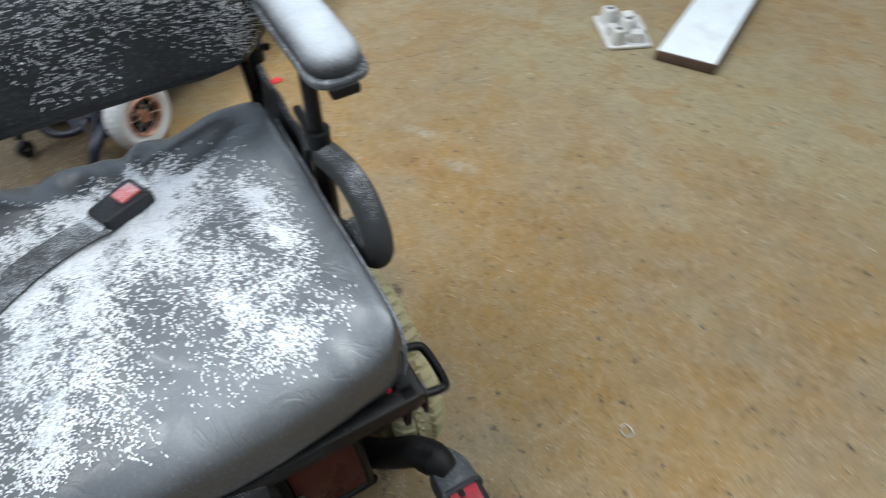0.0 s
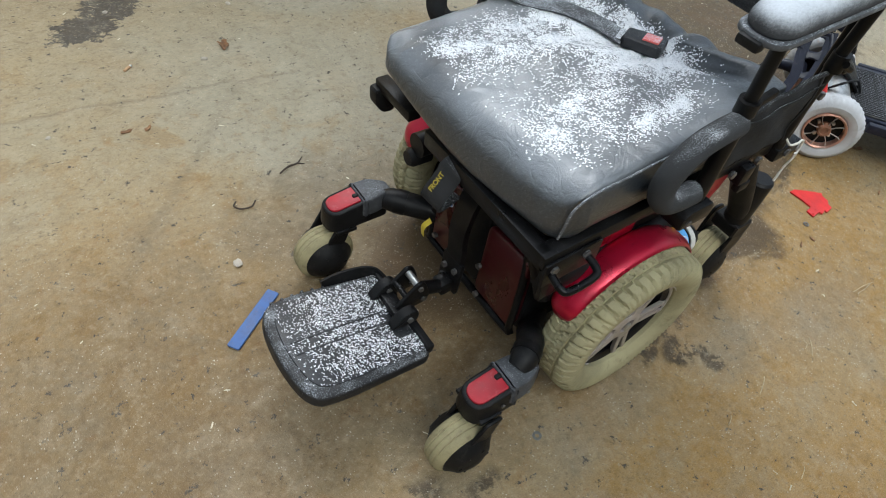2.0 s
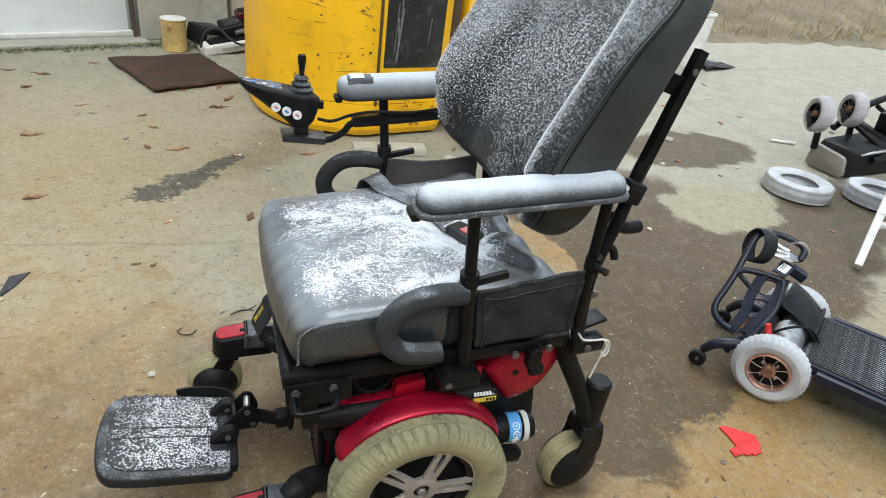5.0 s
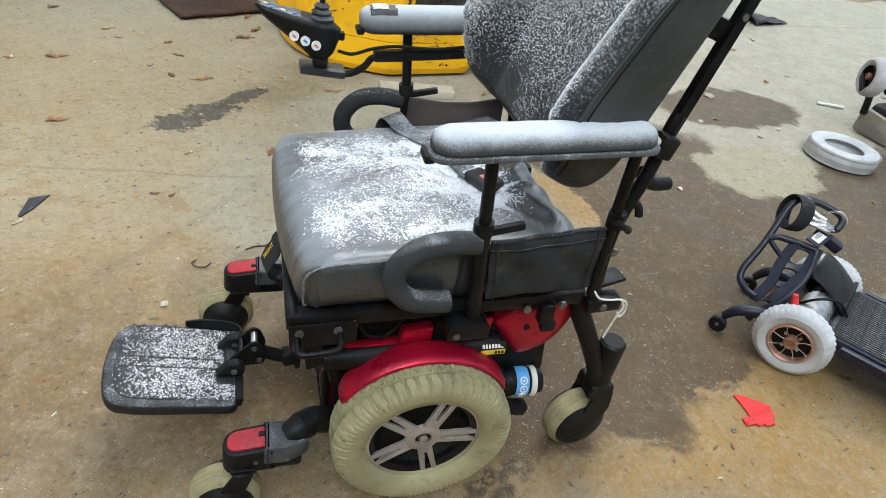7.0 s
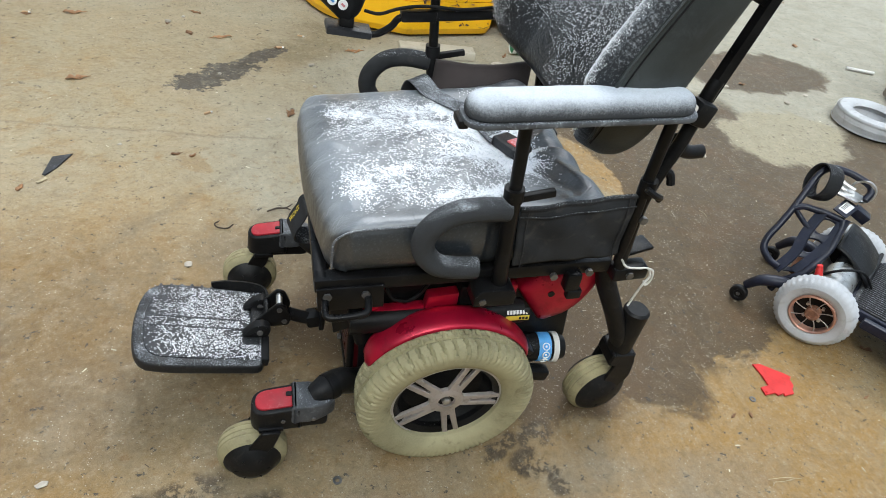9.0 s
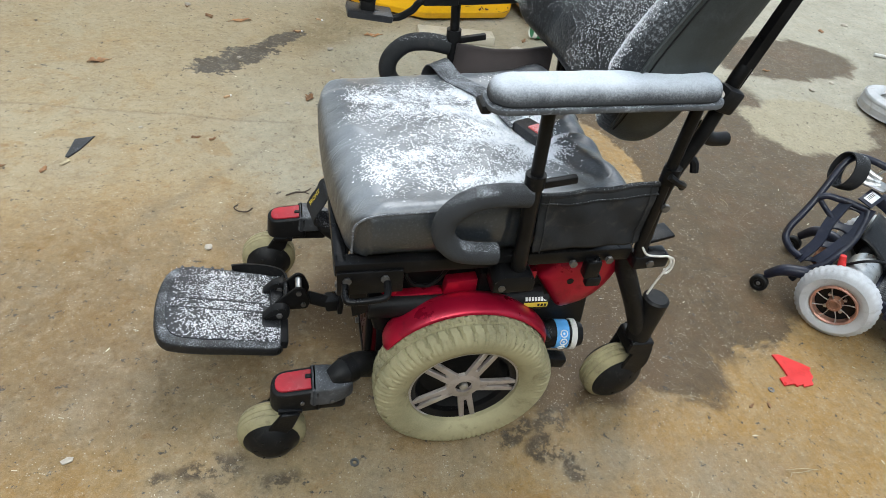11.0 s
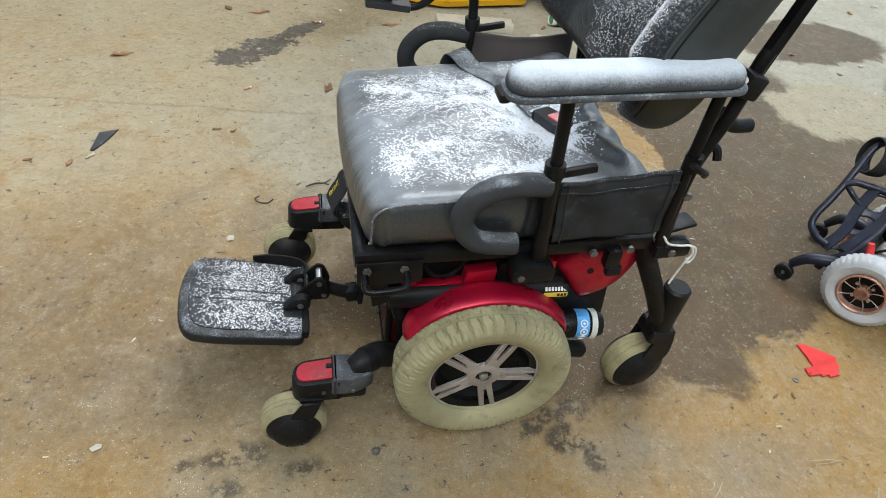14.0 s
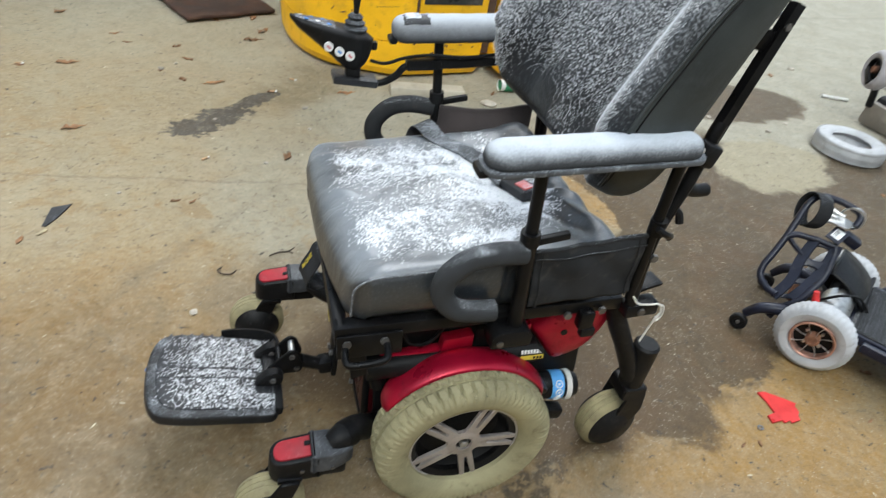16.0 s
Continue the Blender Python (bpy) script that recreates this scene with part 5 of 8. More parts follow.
def rime_at(x, y):
    """How densely the rime lies on the seat: streaks that fan forward from behind the buckle."""
    dx, dy = 0.205 - x, y + 0.01
    rad, ang = math.hypot(dx, dy), math.atan2(dy, dx)
    s = wob((ang * 3.4 + 0.35, rad * 2.2, 1.7), 1.0) + 0.7 * wob((ang * 9.0, rad * 5.0, 4.1), 1.0)
    q = (0.12 - x) / 0.32
    off = 0.012 * wob((x, y, 9), 12)

    def lane(mid, half):
        return math.exp(-((y - mid + off) / half) ** 2)
    far, near = lane(0.040 + 0.125 * q, 0.046 + 0.024 * q), lane(-0.034 - 0.095 * q, 0.036 + 0.032 * q)
    edge = lane(-0.165 - 0.012 * q, 0.026) * step(0.0, 0.15, q) * step(0.9, 0.6, q)
    lanes = 0.02 + 1.05 * min(0.85, max(far, near, edge)) * (0.45 + 0.55 * step(-0.42, 0.20, s))
    lanes += 0.10 * step(0.15, 0.4, s) * step(0.2, 0.6, q)
    front = step(-0.215, -0.165, x + 0.03 * wob((y, 1, 1), 14))
    back = step(0.150, 0.085, x + 0.05 * wob((y, 4, 1), 16))
    sides = step(-0.222, -0.165, y + 0.02 * wob((x, 3, 1), 14)) * step(0.215, 0.150, y)
    spray = (2.3 + 1.6 * wob((ang * 7.0, rad * 3, 6.0), 1.0)) * math.exp(-((x - 0.128 + 0.02 * wob((y, 2, 2), 30)) / 0.045) ** 2 - ((y + 0.015) / 0.075) ** 2)
    streak = 0.75 * math.exp(-((x - 0.128 + 0.25 * (y - 0.12)) / 0.020) ** 2 - ((y - 0.125) / 0.055) ** 2)
    streak += 2.2 * math.exp(-((math.hypot(x - 0.125, y + 0.02) - 0.05) / 0.035) ** 2) * max(0.0, math.cos(5.0 * math.atan2(y + 0.02, x - 0.125) + 0.6)) ** 4 * step(0.10, 0.13, x)
    streak += 1.1 * math.exp(-((x - 0.055) / 0.05) ** 2 - ((y + 0.02) / 0.042) ** 2)
    # the wind has packed it along both edges of the belt
    bu = ((x - 0.010) * 0.102 + (y - 0.19) * -0.16) / 0.0360
    bd = ((x - 0.010) * 0.16 + (y - 0.19) * 0.102) / 0.1897
    streak += 1.7 * math.exp(-((abs(bd) - 0.030) / 0.0065) ** 2) * step(0.10, 0.35, bu) * step(1.15, 0.95, bu)
    speck = 0.74 + 0.8 * wob((x, y, 8.0), 26) + 0.8 * wob((x, y, 3.0), 75)
    return max(0.0, min(1.2, (lanes * front * back * sides + (spray + streak) * step(0.205, 0.165, x)) * speck))


def cushion_solid():
    """A full cushion: rounded box with soft edges and a crowned, creased top."""
    bm = bmesh.new()
    nx, ny = 88, 84

    def pt(i, j, lower):
        u, v = i / nx, j / ny
        x, y = CX0 + (CX1 - CX0) * u, CY0 + (CY1 - CY0) * v
        # plan corners
        cx = min(x - CX0, CX1 - x)
        cy = min(y - CY0, CY1 - y)
        z = seat_z(x, y)
        # round the plan's corners
        r = (0.036 if y < MID else 0.058) if x < 0 else 0.070
        kx, ky = max(0, r - cx), max(0, r - cy)
        if kx > 0 and ky > 0:
            d = math.hypot(kx, ky)
            if d > r * 0.999:
                k = r / d
                x = (CX0 + r - kx * k) if x < 0 else (CX1 - r + kx * k)
                y = (CY0 + r - ky * k) if y < MID else (CY1 - r + ky * k)
        return Vector((x, y, z))
    top = [[bm.verts.new(pt(i, j, False)) for j in range(ny + 1)] for i in range(nx + 1)]
    for i in range(nx):
        for j in range(ny):
            bm.faces.new((top[i][j], top[i + 1][j], top[i + 1][j + 1], top[i][j + 1]))
    edge = [top[i][0] for i in range(nx + 1)] + [top[nx][j] for j in range(1, ny + 1)] + [top[i][ny] for i in range(nx - 1, -1, -1)] + [top[0][j] for j in range(ny - 1, 0, -1)]
    prev = edge
    levels = 7

    for k in range(1, levels + 1):
        t = k / levels
        ring = []
        for v0 in edge:
            x, y, z0 = v0.co
            zb = 0.478 + 0.056 * (x - CX0) * 0.9 + 0.034 * step(0.35, 1.0, (y - CY0) / (CY1 - CY0)) * max(0.0, 1 - (x - CX0) / 0.30)
            out = 0.010 * math.sin(math.pi * t) + 0.003 * wob((x, y, t * 2), 14)
            if t > 0.8:
                out -= 0.009 * (t - 0.8) / 0.2
            d = Vector((0, 0, 0))
            if y < CY0 + 0.02 and x > 0.02:
                out -= 0.008 * math.sin(math.pi * t)
            if x < CX0 + 0.03:
                d.x = -1
                out = 0.25 * out - 0.004 * t
            if x > CX1 - 0.02:
                d.x = 1
            if y < CY0 + 0.02:
                d.y = -1
            if y > CY1 - 0.02:
                d.y = 1
            if d.length > 0:
                d.normalize()
            ring.append(bm.verts.new(Vector((x, y, z0 + (zb - z0) * t)) + d * out))
        n = len(edge)
        for i in range(n):
            bm.faces.new((prev[i], prev[(i + 1) % n], ring[(i + 1) % n], ring[i]))
        prev = ring
    bm.faces.new(prev)
    for v in bm.verts:
        v.co.x = skew(v.co.x, v.co.y)
    return bm


def rime_attribute(ob, func):
    me = ob.data
    att = me.attributes.new("rime", "FLOAT", "POINT")
    att.data.foreach_set("value", [float(func(*v.co)) for v in me.vertices])


cushion = part("seat_cushion", cushion_solid(), CUSHION, chair, "charcoal vinyl seat cushion under streaky frost", sharp=75)
rime_attribute(cushion, lambda x, y, z: rime_at(x, y))
pip = [(CX0 + 0.006, CY0 + 0.006, 0.488), (CX0 + 0.005, CY0 + 0.002, 0.515), (CX0 + 0.007, CY0 + 0.000, seat_z(CX0 + 0.010, CY0 + 0.006) - 0.002), (CX0 + 0.025, CY0 - 0.002, seat_z(CX0 + 0.025, CY0) + 0.0005)]
pip += [(CX0 + 0.055 + 0.36 * k / 10, CY0 - 0.003, seat_z(CX0 + 0.055 + 0.36 * k / 10, CY0) + 0.0005) for k in range(11)]
part("piping", tube(pip, 0.0021, 8, 4), PIPING, cushion, "frosted raised piping")


def flakes(name, count, sample, size, parent, label, stand=1.0):
    """Loose frost crystals: small bent slivers lying on a surface. sample() gives place and normal."""
    verts, faces = [], []
    r = random.Random(11)
    for _ in range(count):
        got = sample(r)
        if got is None:
            continue
        p, n = got
        a = r.uniform(0, 6.283)
        t = n.orthogonal().normalized()
        t = (Matrix.Rotation(a, 3, n) @ t)
        b = n.cross(t)
        ln, w = size * r.uniform(0.45, 1.1), size * r.uniform(0.28, 0.60)
        lift = size * r.uniform(0.15, 0.6) * stand
        i = len(verts)
        verts += [tuple(p - t * ln - b * w * 0.5), tuple(p - t * ln * 0.2 - b * w + n * lift), tuple(p + t * ln + n * lift * 0.4), tuple(p + t * ln * 0.1 + b * w + n * lift * 0.8), tuple(p - t * ln * 0.8 + b * w * 0.4 + n * 0.0002)]
        faces += [(i, i + 1, i + 3, i + 4), (i + 1, i + 2, i + 3)]
    me = bpy.data.meshes.new(name)
    me.from_pydata(verts, [], faces)
    me.materials.append(ICE)
    ob = new(name, me)
    ob.parent = parent
    return tagged(ob, label, kind="stuff")


def on_cushion(r):
    x, y = r.uniform(CX0 + 0.02, CX1 - 0.01), r.uniform(CY0 + 0.02, CY1 - 0.02)
    if r.random() > rime_at(x, y) * 0.9:
        return None
    e = 0.002
    n = Vector((seat_z(x - e, y) - seat_z(x + e, y), seat_z(x, y - e) - seat_z(x, y + e), 2 * e)).normalized()
    return Vector((skew(x, y), y, seat_z(x, y) + 0.0006)), n


flakes("frost", 86000, on_cushion, 0.0025, cushion, "loose white frost crystals")

# lap belt and buckle
def ribbon(pts, w, thick, side, n=6):
    """A flat strap along a line; side gives its width's direction at each point."""
    line = curve_points(pts, n)
    sd = curve_points(side, n)
    bm = bmesh.new()
    rows = []
    for i, p in enumerate(line):
        a, b = line[max(0, i - 1)], line[min(len(line) - 1, i + 1)]
        t = (b - a).normalized()
        s = (sd[i] - t * sd[i].dot(t)).normalized()
        nn = t.cross(s)
        rows.append([bm.verts.new(p + s * w * k + nn * thick * h) for k, h in ((-0.5, -0.5), (0.5, -0.5), (0.5, 0.5), (-0.5, 0.5))])
    for a, b in zip(rows, rows[1:]):
        for k in range(4):
            bm.faces.new((a[k], a[(k + 1) % 4], b[(k + 1) % 4], b[k]))
    bm.faces.new(rows[0][::-1])
    bm.faces.new(rows[-1])
    return bm


def on_seat(x, y, up=0.0035):
    return (x, y, cushion_top(x, y) + up)


belt_line = [(-0.028, 0.268, 0.545), (-0.026, 0.262, 0.590), (-0.016, 0.245, 0.612), on_seat(0.010, 0.19, 0.005), on_seat(0.052, 0.12), on_seat(0.088, 0.065, 0.006), on_seat(0.112, 0.030, 0.008)]
belt_side = [(1, 0.5, 0.2), (1, 0.5, 0.2), (1, 0.5, 0.2), (1, 0.5, 0.06), (1, 0.45, 0), (1, 0.45, 0), (1, 0.45, 0)]
belt = part("lap_belt", ribbon(belt_line, 0.048, 0.002, belt_side), WEBBING, chair, "grey webbing lap belt lying across the seat")
bk = pose(0.132, -0.006, cushion_top(0.132, -0.006) + 0.011, 2, -4, -66)
part("buckle_body", join(None, prism(rounded([(-0.040, -0.021), (0.034, -0.026), (0.034, 0.026), (-0.040, 0.021)], [0.006, 0.011, 0.011, 0.006], 4), -0.010, 0.012, "xy", 0.005), bk), GREY_PLASTIC, belt, "dark grey plastic buckle")
part("buckle_button", join(None, box((0.030, 0.026, 0.006), (0.010, 0, 0.0125), bevel=0.002), bk), BUTTON_RED, belt, "faded red release button")
part("buckle_tongue", join(None, prism(rounded([(-0.085, -0.023), (-0.040, -0.019), (-0.040, 0.019), (-0.085, 0.023)], 0.004, 3), -0.003, 0.004, "xy", 0.001), bk), WEB_FROST, belt, "frost-covered buckle tongue")

# armrests
for side in (-1, 1):
    s = (lambda b: b) if side < 0 else flip
    yc, zc = (-0.276, 0.813) if side < 0 else (-0.272, 0.803)
    mid_x, half_x = (-0.001, 0.174) if side < 0 else (0.004, 0.183)
    dx = 0.0 if side < 0 else -0.02
    up = 0.0 if side < 0 else 0.004
    m = Matrix.Translation((dx, 0, up)) @ Matrix.Translation((0.10, yc, zc)) @ pose(0, 0, 0, 0, -4.3, 0)

    def pad(u, v):
        x = mid_x - half_x * math.cos(math.pi * u)
        e = half_x - abs(x - mid_x)
        k = 1.0 if e > 0.034 else math.sqrt(max(0.0, 1 - (1 - e / 0.034) ** 2))
        a = 2 * math.pi * v
        ca, sa = math.cos(a), math.sin(a)
        y = 0.033 * math.copysign(abs(ca) ** 0.78, ca) * k ** 0.8
        z = ((0.0265 if sa > 0 and side < 0 else 0.0285 if sa > 0 else 0.010 if side < 0 else 0.028) * math.copysign(abs(sa) ** 0.85, sa)) * k ** 0.7
        return (x, y, z + 0.012 + 0.0008 * wob((x, y, z), 60))
    pb = grid_mesh(64, 24, pad)
    bmesh.ops.remove_doubles(pb, verts=pb.verts, dist=0.0004)
    bmesh.ops.holes_fill(pb, edges=[e for e in pb.edges if e.is_boundary], sides=60)
    pb.transform(m)
    arm = part("armrest_pad", s(pb), PAD if side < 0 else PAD_THIN, chair, "frost-covered grey vinyl armrest pad", sharp=80)
    if side > 0:
        def on_pad(u0, u1, v0, v1, lift):
            def fn(u, v):
                x, y, z = pad(u0 + (u1 - u0) * u + 0.016 * wob((u, v, 0.3), 3.0), v0 + (v1 - v0) * v + 0.012 * wob((v, u, 0.7), 3.0))
                return (x, y * (1 + lift * 22), z + lift)
            b = grid_mesh(12, 8, fn)
            b.transform(m)
            return s(b)
        tape = part("torn_tape", on_pad(0.15, 0.30, 0.09, 0.25, 0.0012), GREY_PLASTIC, arm, "torn dark tape round the pad's front end")
        part("tape_frost", on_pad(0.17, 0.26, 0.17, 0.27, 0.0024), TRAY_FROST, tape, "white frost on the tape")
    tw_ = 0.036 if side < 0 else 0.026
    tray = prism(rounded([(-0.180, -tw_), (0.178, -tw_), (0.178, tw_), (-0.180, tw_)] if side < 0 else [(-0.172, -tw_), (0.17, -tw_), (0.17, tw_), (-0.172, tw_)], 0.030, 5), -0.002 if side < 0 else -0.006, 0.007 if side < 0 else 0.003, "xy", 0.003)
    part("pad_tray", s(join(None, tray, m)), TRAY if side < 0 else PAD_THIN, arm, "frost-edged black tray")
    part("tray_rail", s(join(None, box((0.32, 0.028, 0.006), (0.0, 0, -0.005 if side < 0 else -0.009), bevel=0.002), m)), BLACK_METAL, arm)
    part("front_stop", s(join(None, box((0.016, 0.034, 0.014), (-0.178, 0.002, -0.004 if side < 0 else -0.008), bevel=0.004), m)), BLACK_PLASTIC, arm)
    post = part("arm_post", s(tube([(0.024 + dx, -0.266, (0.800 if side < 0 else 0.788) + up), (0.058 + dx, -0.262, 0.455)], 0.0105, 14, 1, squash=1.0)), BLACK_METAL, chair, "worn black armrest post")
    part("post_sleeve", s(tube([(0.036 + dx, -0.265, 0.672), (0.056 + dx, -0.262, 0.470)], 0.0135, 14, 1)), BLACK_METAL, post)
    part("post_collar", s(tube([(0.035 + dx, -0.265, 0.676), (0.0375 + dx, -0.265, 0.652)], 0.0165, 14, 1)), BLACK_PLASTIC, post)
    part("post_lever", s(box((0.062, 0.012, 0.014), (0.078 + dx, -0.262, 0.660), (0, -12, 0), 0.003)), BLACK_PLASTIC, post)
    part("post_foot", s(prism(rounded([(0.008, 0.430), (0.086, 0.434), (0.086, 0.460), (0.076, 0.472), (0.022, 0.470), (0.008, 0.458)], 0.006, 3), -0.286, -0.242, "xz", 0.004)), BLACK_METAL, post)
    bolt((0.024, (-0.287 if side < 0 else far_side(-0.287)), 0.445), "y", post, 0.007, 0.005)
    gp = [(0.032 + dx, -0.268, 0.636), (-0.02 + dx, -0.274, 0.640), (-0.065 + dx, -0.276, 0.630), (-0.096 + dx, -0.276, 0.597), (-0.098 + dx, -0.276, 0.560), (-0.074 + dx, -0.276, 0.530), (-0.04 + dx, -0.276, 0.521), (0.0 + dx, -0.275, 0.519)]
    g = part("foam_grip", s(tube(gp, 0.0195, 16, 6)), FOAM if side < 0 else CLOTH_BLACK, chair, "grey foam-covered curved transfer grip")
    part("rear_support", s(tube([(0.260, -0.268, 0.806), (0.272, -0.256, 0.68), (0.292, -0.246, 0.50)], 0.0100, 12, 1)), BLACK_METAL, chair, "black rear armrest post")
    if side < 0:
        def panel(u, v):
            x = 0.062 + 0.202 * u + 0.014 * (1 - v)
            z = 0.502 + 0.020 * u + (0.124 + 0.010 * u) * v
            y = -0.255 - 0.010 * math.sin(math.pi * u) * math.sin(math.pi * v) - 0.009 * wob((x * 1.0 + z * 0.7, z * 0.8, 0.3), 17)
            return (x, y, z)
        pn = grid_mesh(44, 24, panel)
        po = part("side_panel", pn, CLOTH_BLACK, chair, "black nylon clothing guard")
        md = po.modifiers.new("thickness", "SOLIDIFY")
        md.thickness = 0.006
        part("panel_hem", tube([Vector(panel(k / 12, 0.87)) + Vector((0, -0.0035, 0)) for k in range(13)], 0.0016, 6, 2), CLOTH_BLACK, po)
        part("panel_hem", tube([Vector(panel(0.06, k / 8)) + Vector((0, -0.0035, 0)) for k in range(9)], 0.0016, 6, 2), CLOTH_BLACK, po)
        part("panel_hem", tube([Vector(panel(0.93, k / 8)) + Vector((0, -0.0035, 0)) for k in range(9)], 0.0016, 6, 2), CLOTH_BLACK, po)
        part("panel_hem", tube([Vector(panel(k / 12, 1.0)) for k in range(13)], 0.0045, 8, 2), CLOTH_BLACK, po)
    else:
        def pouch(u, v):
            x = 0.020 + 0.225 * u
            z = 0.53 + 0.125 * v + 0.010 * u - 0.012 * math.sin(math.pi * u) * v
            y = far_side(-0.245) + 0.0 - 0.030 * math.sin(math.pi * u) * math.sin(math.pi * min(1, v * 1.1)) + 0.003 * wob((x, z, 1), 25)
            return (x, y, z)
        po = part("side_pouch", grid_mesh(30, 16, pouch), CLOTH_BROWN, chair, "sagging brownish-black mesh guard")
        md = po.modifiers.new("thickness", "SOLIDIFY")
        md.thickness = 0.006

# backrest
RECLINE = 19.0
BACK = Matrix.Translation((0.196, 0.006, 0.702)) @ pose(0, 0, 0, 0, RECLINE, 0)
BW, BH = 0.275, 0.52


def back_front(y, h):
    """Local x of the padded face: bolsters stand forward at the sides."""
    k = abs(y) / BW
    t = max(0, (k - 0.42) / 0.58)
    b = t * t * (3 - 2 * t) * (0.105 - 0.11 * max(0, h - 0.16))
    b *= 0.30 + 0.70 * min(1, max(0, (h + 0.02) / 0.13))
    b -= (0.014 + 0.022 * step(0.28, 0.5, h)) * max(0.0, (k - 0.80) / 0.20) ** 2
    lumbar = 0.018 * math.exp(-((h - 0.14) / 0.12) ** 2) * (1 - k * k)
    return -0.030 - b - lumbar + 0.003 * wob((y, h, 0), 9)


def back_half_width(h):
    t = min(1, max(0, h / 0.115))
    w = BW * (0.66 + 0.34 * math.sqrt(1 - (1 - t) ** 2))
    t2 = min(1, max(0, (BH - h) / 0.12))
    return w * (0.70 + 0.30 * math.sqrt(max(0, 1 - (1 - t2) ** 2)))


def back_pad(u, v):
    h = BH * v
    w = back_half_width(h)
    a = -1 + 2 * u
    y = w * a
    edge = max(0, abs(a) - 0.93) / 0.07
    x = back_front(y, h) + 0.018 * edge ** 2
    ev = max(0, 1 - min(v, 1 - v) * BH / 0.02)
    return (x + 0.022 * ev ** 2, y, h)


def back_shell(u, v):
    h = BH * v
    w = back_half_width(h)
    a = -1 + 2 * u
    return (0.038 - 0.030 * abs(a) ** 6 - 0.006 * v, w * a, h)


fb = grid_mesh(64, 60, back_pad)
backrest = part("backrest_pad", fb, BACK_FRONT, chair, "black contoured backrest speckled with frost", sharp=70)
backrest.matrix_local = BACK
rime_attribute(backrest, lambda x, y, z: 0.36 + 0.25 * wob((y, z, 2), 8) + 0.20 * step(0.16, 0.22, abs(y) + 0.13 * z - 0.02) + 0.22 * math.exp(-((abs(y) - 0.248 + 0.13 * z) / 0.03) ** 2) + 0.25 * step(0.15, 0.45, z) - 0.50 * math.exp(-((z - 0.0) / 0.14) ** 2))
sb = bmesh.new()
N = 60
for sgn in (-1, 1):
    def wing(u, v, sgn=sgn):
        h = BH * v
        p, q = Vector(back_pad(0 if sgn < 0 else 1, v)), Vector(back_shell(0 if sgn < 0 else 1, v))
        r = p.lerp(q, u)
        r.y += sgn * 0.008 * math.sin(math.pi * u)
        return r
    grid_mesh(10, N, wing, sb)
grid_mesh(20, N, back_shell, sb)
for v in (0, 1):
    grid_mesh(40, 4, lambda u, k, v=v: Vector(back_pad(u, v)).lerp(Vector(back_shell(u, v)), k), sb)
bmesh.ops.remove_doubles(sb, verts=sb.verts, dist=0.0008)
part("backrest_shell", sb, BACK_SIDE, backrest, "black vinyl backrest sides and shell", sharp=60)
for sgn in (-1, 1):
    seam = [Vector(back_pad(0 if sgn < 0 else 1, k / 20)) + Vector((0.003, sgn * 0.002, 0)) for k in range(1, 20)]
    part("seam", tube(seam, 0.003, 6, 2), BACK_SIDE, backrest)
    inner = [Vector(back_pad(0 if sgn < 0 else 1, k / 20)).lerp(Vector(back_shell(0 if sgn < 0 else 1, k / 20)), 0.12) + Vector((0, sgn * 0.0035, 0)) for k in range(1, 20)]
    part("stitching", tube(inner, 0.0014, 6, 2), BLACK_PLASTIC, backrest)


def on_back(r):
    y, h = r.uniform(-0.265, 0.265), r.uniform(0.02, BH - 0.01)
    w = back_half_width(h)
    ridge = math.exp(-((abs(y) - 0.248 + 0.13 * h) / 0.030) ** 2)
    if abs(y) > w * 0.965 or r.random() > 0.36 + 0.22 * wob((y, h, 2), 9) + 0.5 * ridge - 0.35 * math.exp(-((w - abs(y)) / 0.014) ** 2) - 0.36 * math.exp(-(h / 0.12) ** 2):
        return None
    e = 0.003
    n = Vector((-1, -(back_front(y + e, h) - back_front(y - e, h)) / (2 * e) * -1, (back_front(y, h + e) - back_front(y, h - e)) / (2 * e))).normalized()
    return Vector((back_front(y, h) - 0.001, y, h)), n


flakes("frost", 76000, on_back, 0.0015, backrest, "loose white frost crystals", 2.6)

